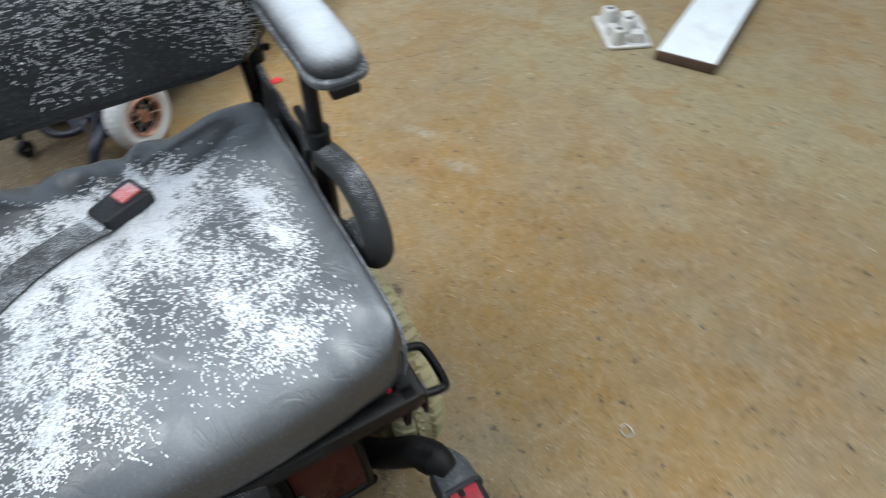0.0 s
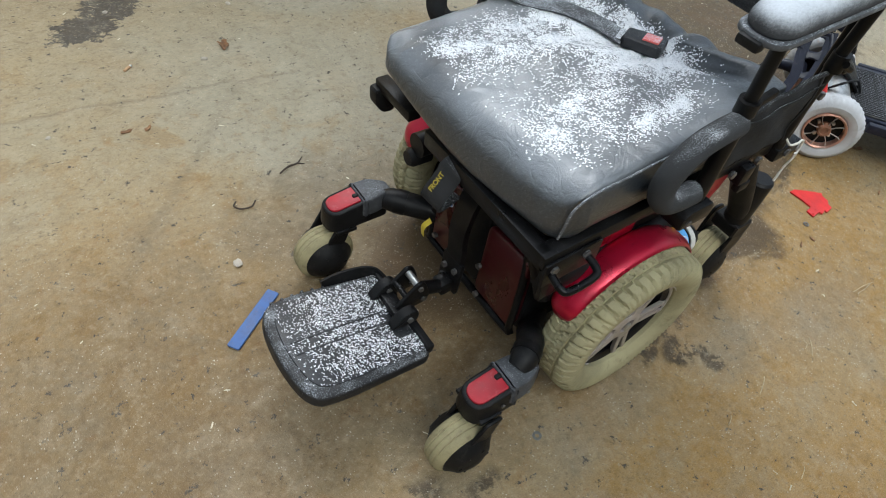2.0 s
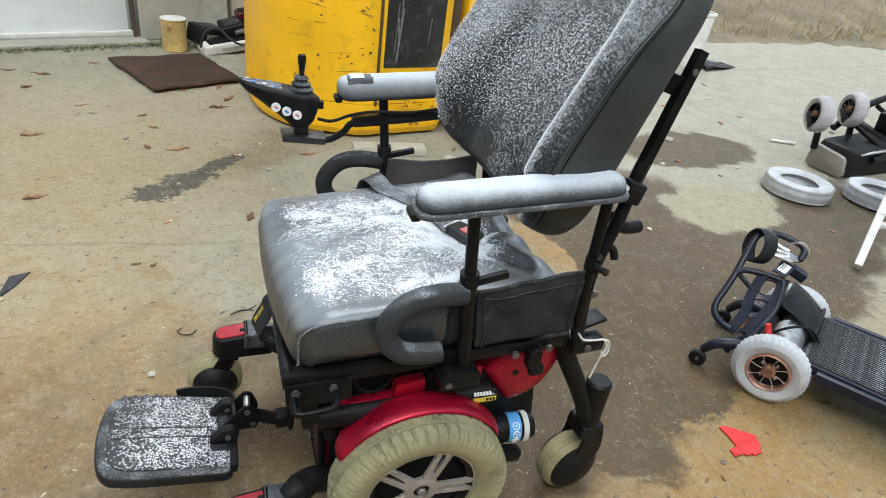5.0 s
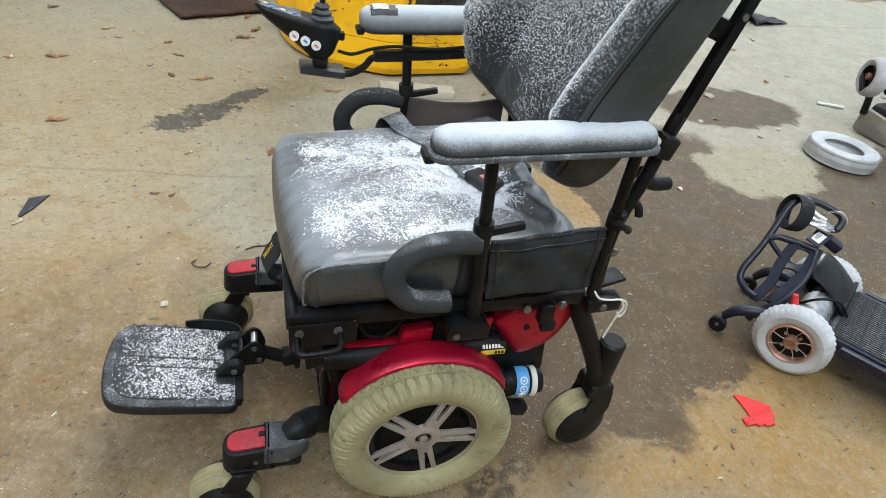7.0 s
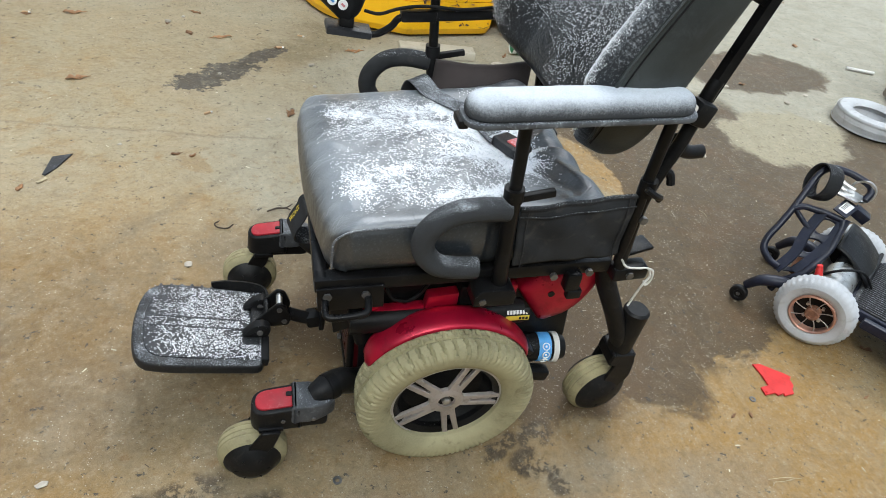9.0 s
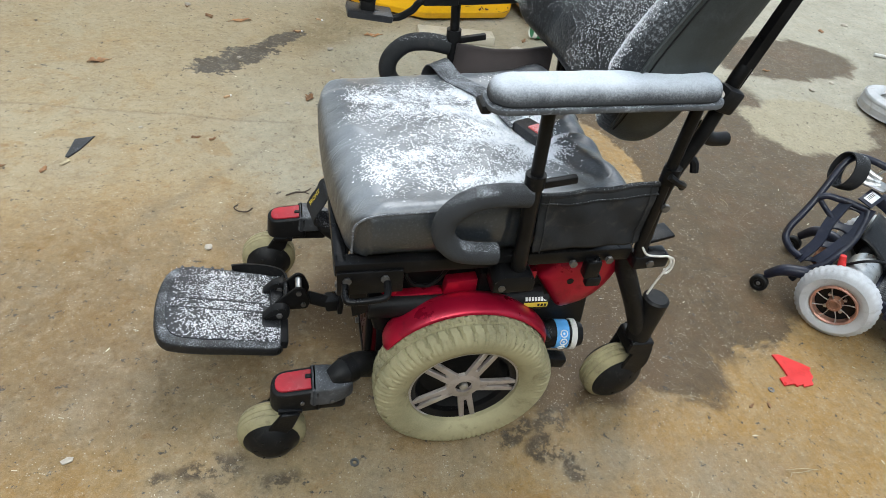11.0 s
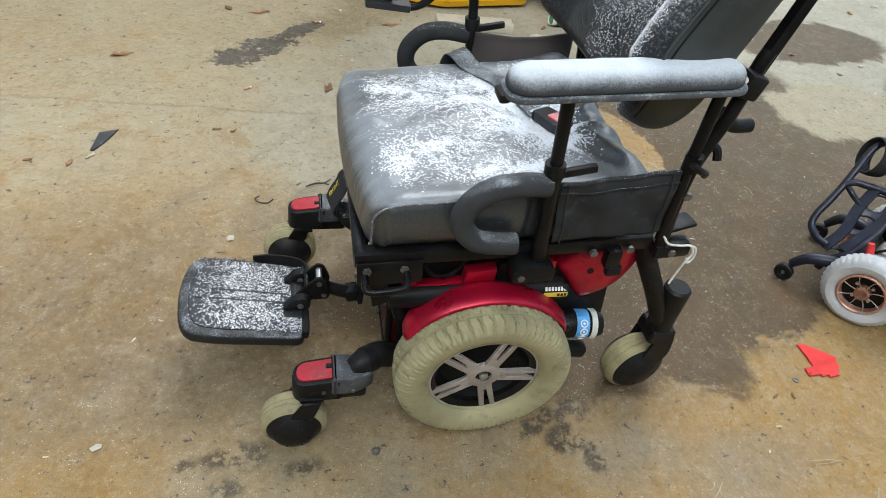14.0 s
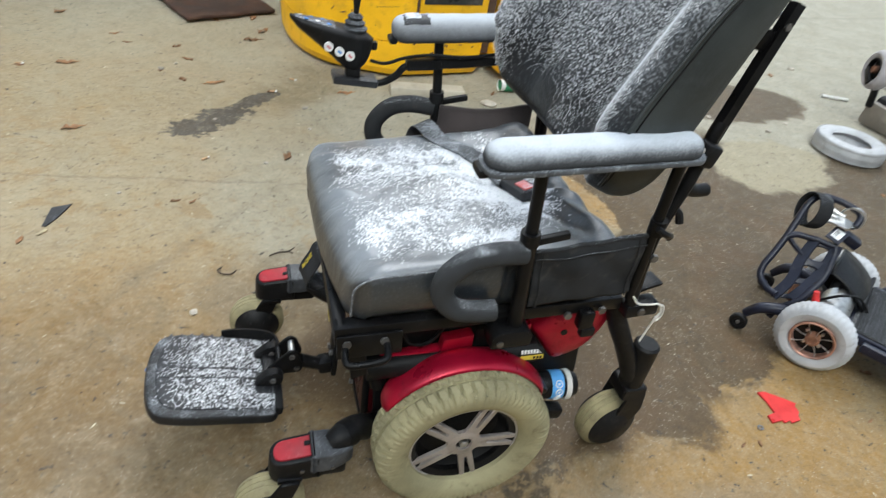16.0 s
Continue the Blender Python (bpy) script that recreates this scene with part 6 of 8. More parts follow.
for side in (-1, 1):
    s = (lambda b: b) if side < 0 else flip
    cane = part("back_cane", s(tube([(0.300, -0.246, 0.470), (0.287, -0.246, 0.610), (0.296, -0.242, 0.680), (0.318, -0.236, 0.750), (0.334, -0.228, 0.830), (0.342, -0.225, 0.855)], 0.0118, 12, 3)), BLACK_METAL, chair, "black steel backrest cane")
    part("cane_sleeve", s(tube([(0.333, -0.2285, 0.822), (0.408, -0.199, 1.040)], 0.0088, 4, 1, square=True)), BLACK_METAL, cane)
    part("cane_clamp", s(box((0.034, 0.032, 0.040), (0.324, -0.240, 0.806), (0, 14, 0), 0.006)), BLACK_PLASTIC, cane)
    part("clamp_knob", s(lathe([(0, 0), (0.007, 0), (0.008, 0.010), (0, 0.012)], 10, "y", (0.288, -0.268, 0.825))), WHITE_PLASTIC if side < 0 else BLACK_PLASTIC, cane)
    part("back_bracket", s(box((0.07, 0.02, 0.034), (0.358, -0.200, 0.988), (0, 16, 0), 0.004)), BLACK_METAL, cane)
    part("hook", s(tube([(0.305, -0.240, 0.700), (0.318, -0.246, 0.692), (0.322, -0.252, 0.676)], 0.0075, 8, 4)), BLACK_PLASTIC, cane)
    bolt((0.294, (-0.262 if side < 0 else far_side(-0.262)), 0.606), "y", cane)
    part("post_clip", s(tube([(0.262, -0.276, 0.682), (0.280, -0.279, 0.672), (0.298, -0.270, 0.662), (0.304, -0.262, 0.652)], 0.006, 8, 4)), BLACK_METAL, cane)
    part("post_band", s(tube([(0.2735, -0.2585, 0.690), (0.2760, -0.2575, 0.660)], 0.0150, 14, 1)), BLACK_METAL, cane)
    bolt((0.396, (-0.214 if side < 0 else far_side(-0.214)), 1.008), "y", cane, 0.006, 0.004)
    pc = part("push_handle", s(tube([(0.322, -0.215, 0.742), (0.345, -0.208, 0.722), (0.368, -0.203, 0.712), (0.396, -0.200, 0.712)], 0.0125, 12, 5)), BLACK_PLASTIC, chair, "black bent handle behind the backrest")

# joystick controller on the far armrest
jy = 0.285


def hull(u, v):
    """A boat-shaped pod: flat lid, keel running down to the neck."""
    x = -0.306 + 0.170 * u
    top = float(np.interp(x, (-0.306, -0.25, -0.19, -0.155, -0.136), (0.822, 0.813, 0.803, 0.796, 0.783)))
    keel = float(np.interp(x, (-0.306, -0.290, -0.229, -0.190, -0.170, -0.150, -0.136), (0.815, 0.796, 0.749, 0.715, 0.711, 0.728, 0.765)))
    wide = float(np.interp(x, (-0.306, -0.300, -0.285, -0.25, -0.20, -0.165, -0.145, -0.136), (0.001, 0.009, 0.018, 0.029, 0.037, 0.036, 0.024, 0.004)))
    a = 2 * math.pi * v
    c, s_ = math.cos(a), math.sin(a)
    mid = top - 0.014 * min(1, wide / 0.02)
    y = wide * math.copysign(abs(c) ** 0.75, c)
    if s_ < 0:
        y *= 1 - 0.30 * (-s_) ** 1.5
    return (x, jy + y, mid + (top - mid) * max(0, s_) ** 0.7 + (keel - mid) * max(0, -s_) ** 0.9)


jb = grid_mesh(40, 36, hull)
bmesh.ops.remove_doubles(jb, verts=jb.verts, dist=0.0003)
bmesh.ops.holes_fill(jb, edges=[e for e in jb.edges if e.is_boundary], sides=80)
pod = part("joystick_controller", jb, BLACK_PLASTIC, chair, "black joystick controller pod with three round badges")
part("boot", lathe([(0, 0.838), (0.010, 0.838), (0.016, 0.832), (0.013, 0.826), (0.021, 0.821), (0.018, 0.815), (0.026, 0.810), (0.024, 0.804), (0.030, 0.796), (0, 0.796)], 24, "z", (-0.176, jy, -0.007)), FOAM, pod, "ribbed rubber boot")
part("stick", lathe([(0, 0.882), (0.0075, 0.881), (0.0092, 0.874), (0.0062, 0.852), (0.0050, 0.836), (0, 0.836)], 20, "z", (-0.175, jy, -0.007)), BLACK_PLASTIC, pod)
part("jack", box((0.012, 0.014, 0.018), (-0.133, jy, 0.768), bevel=0.003), BLACK_PLASTIC, pod)
for k, mt in ((0, PINK_INK), (1, BLUE_LABEL), (2, PINK_INK)):
    x, z = -0.231 + 0.0218 * k, 0.770 - 0.0075 * k
    yy = jy - (0.0305, 0.0340, 0.0350)[k]
    b = part("badge", lathe([(0, -0.002), (0.0095, -0.002), (0.0098, 0.002), (0, 0.002)], 22, "y", (x, yy, z)), WHITE_INK, pod, "round white badge")
    part("badge_mark", box((0.009, 0.0012, 0.0045), (x, yy - 0.0022, z), (0, 40, 0), 0.0004), mt, b)
topfilm = grid_mesh(14, 6, lambda u, v: Vector(hull(0.06 + 0.46 * u, 0.14 + 0.22 * v)) + Vector((0, 0, 0.0009)))
lid = part("printed_lid", topfilm, LID_PRINT, pod, "dark printed lid under patchy frost")
for k in range(6):
    a_ = Vector(hull(0.12 + 0.065 * k, 0.25 + (0.05 if k % 2 else -0.03)))
    part("print_bar", box((0.008, 0.010 if k % 2 else 0.006, 0.0010), a_ + Vector((0, 0, 0.0014)), (0, 8, 20), 0.0003), BLUE_LABEL if k % 3 else WHITE_INK, lid)
mount = part("controller_mount", tube([(-0.178, jy, 0.700), (-0.120, jy - 0.01, 0.690), (-0.085, jy - 0.02, 0.712), (-0.060, jy - 0.025, 0.738), (0.03, jy - 0.03, 0.745), (0.17, jy - 0.03, 0.762)], 0.0075, 10, 4), BLACK_METAL, chair, "black bent controller bracket")
part("mount_foot", box((0.095, 0.055, 0.016), (-0.170, jy, 0.694), (0, 4, 0), 0.004), GREY_PLASTIC, mount)
part("mount_neck", box((0.030, 0.030, 0.030), (-0.175, jy, 0.712), bevel=0.004), BLACK_PLASTIC, mount)
part("mount_clamp", box((0.075, 0.026, 0.022), (-0.03, jy - 0.028, 0.744), (0, -5, 0), 0.004), BLACK_METAL, mount)
part("mount_bar", box((0.18, 0.016, 0.016), (0.09, jy - 0.03, 0.758), (0, -5, 0), 0.003), BLACK_METAL, mount)
part("cable", tube([(-0.138, jy, 0.735), (-0.11, jy - 0.02, 0.738), (-0.07, jy - 0.03, 0.756), (-0.02, jy - 0.04, 0.768), (0.06, jy - 0.045, 0.770), (0.16, jy - 0.03, 0.78)], 0.0035, 8, 6), BLACK_PLASTIC, mount)

# front strap with lettering
xa = Vector((0.42, -0.13, 0.90)).normalized()
za = Vector((-0.86, -0.33, 0.30))
za = (za - xa * za.dot(xa)).normalized()
ya = za.cross(xa)
TXT = Vector((-0.287, 0.0, 0.425))
sc = TXT - ya * 0.010 - za * 0.0015
strap_pts = [(-0.225, -0.020, 0.468), sc + xa * 0.042, sc + xa * 0.015, sc - xa * 0.020, sc - xa * 0.052 + Vector((0.012, 0.004, 0)), (-0.262, 0.020, 0.352), (-0.222, 0.030, 0.350)]
strap_side = [(0, 1, 0), ya, ya, ya, ya, ya, (0, 1, 0)]
strap = part("front_strap", ribbon(strap_pts, 0.046, 0.002, strap_side), CLOTH_BLACK, chair, "black webbing strap printed FRONT in yellow")
fc = bpy.data.curves.new("lettering", "FONT")
fc.body, fc.size, fc.extrude, fc.align_x, fc.align_y = "FRONT", 0.0128, 0.0003, "CENTER", "CENTER"
fc.materials.append(YELLOW_INK)
ft = new("lettering", fc)
ft.parent = strap
tm = Matrix((xa, ya, za)).transposed().to_4x4()
tm.translation = TXT + za * 0.0012
ft.matrix_local = tm
for rad, lift, mt, nm in ((0.0125, 0.0010, WHITE_INK, "printed_ring"), (0.0105, 0.0018, BLUE_LABEL, "printed_oval")):
    oval = lathe([(0, 0.0004), (rad, 0.0004), (rad, -0.0004), (0, -0.0004)], 28, "z")
    for v in oval.verts:
        v.co.x *= 0.78
    part(nm, join(None, oval, Matrix.Translation((-0.1850 - lift, 0.070, 0.270)) @ pose(0, 0, 0, 0, -90, 0)), mt, base, "round sticker on the front panel")

# footrest
HY = -0.018                       # the footrest hangs a little to the near side
hang = part("footrest_hanger", ribbon([(-0.196, HY + 0.005, 0.400), (-0.216, HY + 0.004, 0.345), (-0.226, HY + 0.002, 0.285), (-0.222, HY, 0.225), (-0.226, HY, 0.165)], 0.046, 0.012, [(0, 1, 0)] * 5, 5), BLACK_METAL, chair, "black curved footrest hanger")
part("hanger_plate", box((0.012, 0.060, 0.085), (-0.226, HY, 0.170), (0, 3, 0), 0.004), BLACK_METAL, hang)
part("hanger_tube", tube([(-0.226, HY - 0.002, 0.143), (-0.262, HY - 0.006, 0.150), (-0.300, HY - 0.008, 0.168)], 0.0145, 14, 3), BLACK_METAL, hang)
part("hanger_elbow", box((0.036, 0.036, 0.036), (-0.244, HY - 0.004, 0.146), (0, -8, 0), 0.008), BLACK_METAL, hang)
for y, z in ((0.014, 0.182), (-0.018, 0.192), (0.016, 0.150)):
    bolt((-0.236, HY + y, z), "x", hang, 0.007, 0.006)
FP = Matrix.Translation((-0.475, -0.036, 0.162)) @ pose(0, 0, 0, 0, 9.5, 0)
plate_outline = rounded([(0.128, -0.108), (0.128, 0.104), (-0.060, 0.114), (-0.118, 0.100), (-0.133, 0.0), (-0.118, -0.106), (-0.06, -0.116)], [0.02, 0.02, 0.05, 0.05, 0.1, 0.05, 0.05], 5)
plate = part("footplate", prism([(x * 1.02 - 0.004, y * 1.03 - 0.002) for x, y in plate_outline], -0.030, 0.0, "xy", 0.009, seg=3), PLATE, chair, "black plastic footplate sprinkled with frost")
plate.matrix_local = FP
inner = [(x * 0.90, y * 0.88) for x, y in plate_outline]
part("tread_pad", prism(inner, -0.002, 0.0025, "xy", 0.002), GREY_PLASTIC, plate)
for k in range(6):
    for y in (-0.113 + 0.002 * abs(k - 3), 0.110 - 0.002 * abs(k - 3)):
        part("edge_rib", box((0.007, 0.014, 0.022), (-0.095 + 0.021 * k, y, -0.012), bevel=0.003), PLATE, plate)
grooves = bmesh.new()
for y in (-0.018, 0.008):
    box((0.19, 0.004, 0.003), (-0.01, y, 0.003), bevel=0.001, bm=grooves)
part("plate_ribs", grooves, GREY_PLASTIC, plate)
guard = ribbon([(0.010, 0.113, -0.004), (0.040, 0.115, 0.002), (0.085, 0.113, 0.005), (0.118, 0.104, 0.004), (0.130, 0.082, 0.000), (0.132, 0.058, -0.004)], 0.026, 0.006, [(0, 0.25, 1)] * 6, 5)
part("heel_guard", guard, BLACK_PLASTIC, plate, "raised black heel guard")
part("heel_lip", prism(rounded([(0.118, -0.104), (0.134, -0.104), (0.134, -0.035), (0.118, -0.035)], 0.004, 2), -0.012, 0.010, "xy", 0.003), BLACK_PLASTIC, plate)
part("heel_lip", prism(rounded([(0.118, 0.030), (0.134, 0.030), (0.134, 0.098), (0.118, 0.098)], 0.004, 2), -0.012, 0.010, "xy", 0.003), BLACK_PLASTIC, plate)


def on_plate(r):
    x, y = r.uniform(-0.125, 0.122), r.uniform(-0.102, 0.098)
    k = 0.66 + 0.55 * wob((x, y, 3), 44)
    k *= min(1, max(0, (x + 0.118) / 0.10)) * min(1, max(0, (0.104 - abs(y)) / 0.02))
    if abs(y + 0.03) < 0.03 and x > 0.08 or r.random() > k:
        return None
    return Vector((x, y, 0.0032)), Vector((0, 0, 1))


flakes("frost", 9500, on_plate, 0.0020, plate, "loose white frost crystals")
hinge = part("footplate_hinge", box((0.030, 0.075, 0.014), (-0.366, HY - 0.012, 0.158), (0, 9, 0), 0.004), BLACK_METAL, chair, "black folding footplate hinge")
for dy in (-0.022, 0.022):
    part("hinge_cheek", prism(rounded([(-0.384, 0.152), (-0.362, 0.146), (-0.300, 0.148), (-0.294, 0.170), (-0.306, 0.206), (-0.322, 0.214), (-0.336, 0.200)], 0.008, 4), HY + dy - 0.004, HY + dy + 0.004, "xz", 0.002), BLACK_METAL, hinge)
    for x, z in ((-0.309, 0.163), (-0.319, 0.198)):
        bolt((x, HY + dy - 0.006, z), "y", hinge, 0.006, 0.006)
part("hinge_pin", tube([(-0.319, HY - 0.024, 0.198), (-0.319, HY + 0.024, 0.198)], 0.0075, 12, 1), STEEL, hinge, "bright steel pin")
part("hinge_bar", tube([(-0.346, HY - 0.022, 0.182), (-0.346, HY + 0.022, 0.182)], 0.006, 10, 1), BLACK_METAL, hinge)
for y in (-0.048, 0.030):
    ear = part("hinge_ear", prism(rounded([(-0.400, 0.152), (-0.344, 0.146), (-0.336, 0.172), (-0.352, 0.186), (-0.374, 0.182)], 0.010, 4), HY + y - 0.011, HY + y + 0.011, "xz", 0.004), BLACK_PLASTIC, hinge)
    bolt((-0.360, HY + y - 0.013, 0.166), "y", hinge, 0.0065, 0.006)
tag = ribbon([(-0.214, 0.085, 0.215), (-0.226, 0.092, 0.195), (-0.222, 0.095, 0.165)], 0.012, 0.001, [(0, 1, 0.3), (0, 1, 0.3), (0, 1, 0.3)], 4)
part("cable_tag", tag, YELLOW_INK, chair, "crumpled yellow cable tag")


# ---- the stripped mobility scooter behind the wheelchair ----
SC = pose(1.325, 0.065, 0, 0, 0, -54.6)
scoot = thing("mobility_scooter_chassis", "stripped dark blue mobility scooter chassis with grey tyres, on wet concrete", "mobility scooter", SC)


def small_wheel(parent, at, r, half, out, name="wheel", rim=COPPER_RIM, spokes=8, m=None, rubber=None):
    m = m if m is not None else Matrix.Translation(at)
    hub_r = r * 0.52
    prof = [(hub_r, -half * 0.6), (r * 0.66, -half * 0.92), (r * 0.82, -half), (r * 0.94, -half * 0.78), (r, -half * 0.35), (r, half * 0.35), (r * 0.94, half * 0.78), (r * 0.82, half), (r * 0.66, half * 0.92), (hub_r, half * 0.6)]
    fine = [(prof[k][0] + (prof[k + 1][0] - prof[k][0]) * t, prof[k][1] + (prof[k + 1][1] - prof[k][1]) * t) for k in range(len(prof) - 1) for t in (0, 0.5)] + [prof[-1]]

    def tread(i, h, rr):
        k = abs(h) / half
        return r * 0.024 if k < 0.72 and (i + (2 if h > 0 else 0) + int(k * 3)) % 4 > 1 and k > 0.08 else 0.0
    tm = tread_tyre(fine, 160, tread, (0, 0, 0))
    w = part(name, join(None, tm, m), rubber or TYRE_GREY, parent, "pale grey rubber tyre on a spoked rim", sharp=32)
    o = out
    rm = lathe([(r * 0.585, half * 0.55 * o), (r * 0.58, half * 0.90 * o), (r * 0.555, half * 0.95 * o), (r * 0.515, half * 0.86 * o), (r * 0.50, half * 0.30 * o), (r * 0.54, half * 0.30 * o)], 48, "y", closed=True)
    part("rim", join(None, rm, m), rim, w)
    part("rim_dish", join(None, lathe([(0, half * 0.15 * o), (hub_r, half * 0.2 * o), (hub_r, half * 0.1 * o), (0, half * 0.05 * o)], 32, "y"), m), BLACK_PLASTIC, w)
    for i in range(spokes):
        turn = pose(0, 0, 0, 0, 360 / spokes * i + 12, 0)
        bow = [(r * 0.17, half * 0.66 * o, 0), (r * 0.30, half * 0.70 * o, r * 0.018), (r * 0.42, half * 0.74 * o, r * 0.012), (r * 0.52, half * 0.80 * o, -r * 0.01)]
        part("spoke", join(None, tube(bow, [r * 0.016, r * 0.013, r * 0.014, r * 0.020], 6, 3), m @ turn), ALLOY, w)
        if i % 2:
            part("wheel_bolt", join(None, lathe([(0, half * 0.46 * o), (r * 0.045, half * 0.46 * o), (r * 0.045, half * 0.2 * o)], 6, "y", (r * 0.27 * math.cos(0.39), 0, r * 0.27 * math.sin(0.39))), m @ turn), STEEL, w)
    part("hub", join(None, lathe([(0, half * 0.86 * o), (r * 0.10, half * 0.86 * o), (r * 0.115, half * 0.94 * o), (r * 0.16, half * 0.94 * o), (r * 0.185, half * 0.80 * o), (r * 0.19, half * 0.15 * o)], 24, "y"), m), RUST, w)
    return w


small_wheel(scoot, (0, -0.190, 0.105), 0.105, 0.035, -1)
small_wheel(scoot, (0, 0.200, 0.105), 0.105, 0.035, 1)
part("axle", tube([(0, -0.17, 0.105), (0, 0.18, 0.105)], 0.022, 14, 1), BLACK_METAL, scoot)
part("gear_motor", tube([(0.01, -0.15, 0.150), (0.01, -0.02, 0.150)], 0.045, 20, 1), STEEL, scoot, "dull silver gear motor")
part("brake_lever", tube([(-0.03, -0.135, 0.150), (-0.045, -0.14, 0.185), (-0.055, -0.14, 0.212)], [0.010, 0.011, 0.008], 10, 4), RED_SCRAP, scoot, "red freewheel lever")
part("coil", tube([(-0.10, -0.10, 0.13), (-0.10, -0.06, 0.15), (-0.08, -0.03, 0.14)], 0.018, 12, 4), RUST, scoot)
deck = part("deck", prism(rounded([(0.055, -0.150), (0.055, 0.190), (1.02, 0.185), (1.02, -0.165)], [0.02, 0.02, 0.08, 0.08], 4), 0.118, 0.150, "xy", 0.006), SCOOT_BLUE, scoot, "dark blue floor pan")
ribs = box((0.52, 0.30, 0.006), (0.325, 0.010, 0.152), bevel=0.002)
mat_part = part("deck_mat", ribs, DECK_MAT, deck, "ribbed black rubber mat")
rib = part("rib", box((0.50, 0.0045, 0.004), (0.325, 0, 0.156)), DECK_MAT, mat_part, smooth=False)
rib.location.y = -0.132
for k in range(1, 26):
    twin = new("rib", rib.data)
    twin.parent, twin.location.y = mat_part, -0.132 + 0.0113 * k
part("battery_tray", box((0.30, 0.25, 0.012), (0.76, 0.01, 0.154), bevel=0.003), BLACK_PLASTIC, deck)
part("deck_edge", box((0.90, 0.022, 0.030), (0.56, -0.178, 0.138), bevel=0.006), SCOOT_BLUE, deck)
part("deck_edge", box((0.90, 0.022, 0.030), (0.56, 0.198, 0.138), bevel=0.006), SCOOT_BLUE, deck)
part("latch", box((0.10, 0.030, 0.026), (0.53, -0.168, 0.158), bevel=0.005), BLACK_PLASTIC, deck)
part("latch_sticker", box((0.045, 0.026, 0.002), (0.555, -0.168, 0.172), bevel=0.0005), WHITE_INK, deck)
part("latch", box((0.12, 0.030, 0.034), (0.50, 0.200, 0.162), bevel=0.005), BLACK_PLASTIC, deck)
part("latch_sticker", box((0.040, 0.026, 0.002), (0.535, 0.200, 0.180), bevel=0.0005), WHITE_INK, deck)


def cover(u, v):
    return (-0.045 + 0.125 * u, -0.035 + 0.20 * v, 0.232 - 0.070 * u ** 1.6 + 0.012 * math.sin(math.pi * v))


cv = part("mesh_cover", grid_mesh(14, 14, cover), BLACK_METAL, scoot, "black perforated cover")
md = cv.modifiers.new("thickness", "SOLIDIFY")
md.thickness = 0.006
part("cover_front", box((0.012, 0.20, 0.07), (0.078, 0.08, 0.145), (0, -12, 0), 0.004), BLACK_METAL, scoot)


def bent_bar(pts, r=0.011, name="frame_tube", mat=SCOOT_BLUE):
    return part(name, tube(pts, r, 12, 5), mat, scoot)


bent_bar([(-0.143, -0.130, 0.137), (-0.176, -0.120, 0.138), (-0.208, -0.100, 0.153), (-0.216, -0.080, 0.181), (-0.210, -0.050, 0.217), (-0.204, -0.010, 0.265), (-0.202, 0.030, 0.315), (-0.199, 0.070, 0.362), (-0.181, 0.100, 0.385), (-0.143, 0.120, 0.386), (-0.104, 0.130, 0.381), (-0.069, 0.130, 0.373), (-0.055, 0.120, 0.359), (-0.057, 0.100, 0.338)], 0.0105)
bent_bar([(-0.201, -0.010, 0.269), (-0.183, 0.000, 0.283), (-0.153, 0.010, 0.285), (-0.123, 0.015, 0.288), (-0.073, 0.020, 0.288)], 0.010)
bent_bar([(-0.073, 0.020, 0.288), (-0.063, -0.000, 0.266), (-0.057, -0.050, 0.219), (-0.067, -0.090, 0.185), (-0.083, -0.120, 0.145), (-0.120, -0.140, 0.099), (-0.129, -0.150, 0.068)], 0.0105)
bent_bar([(-0.195, -0.008, 0.267), (-0.168, -0.010, 0.250), (-0.135, -0.030, 0.241)], 0.008)
# the slanting ladder plate with open slots
for rail in ([(-0.148, -0.130, 0.125), (-0.130, -0.090, 0.182), (-0.136, -0.040, 0.235), (-0.129, 0.020, 0.293)], [(-0.102, -0.120, 0.142), (-0.081, -0.080, 0.192), (-0.069, -0.030, 0.240), (-0.069, 0.020, 0.294)]):
    part("ladder_rail", ribbon(rail, 0.030, 0.007, [(0.9, -0.1, 0.35)] * 4, 4), SCOOT_BLUE, scoot)


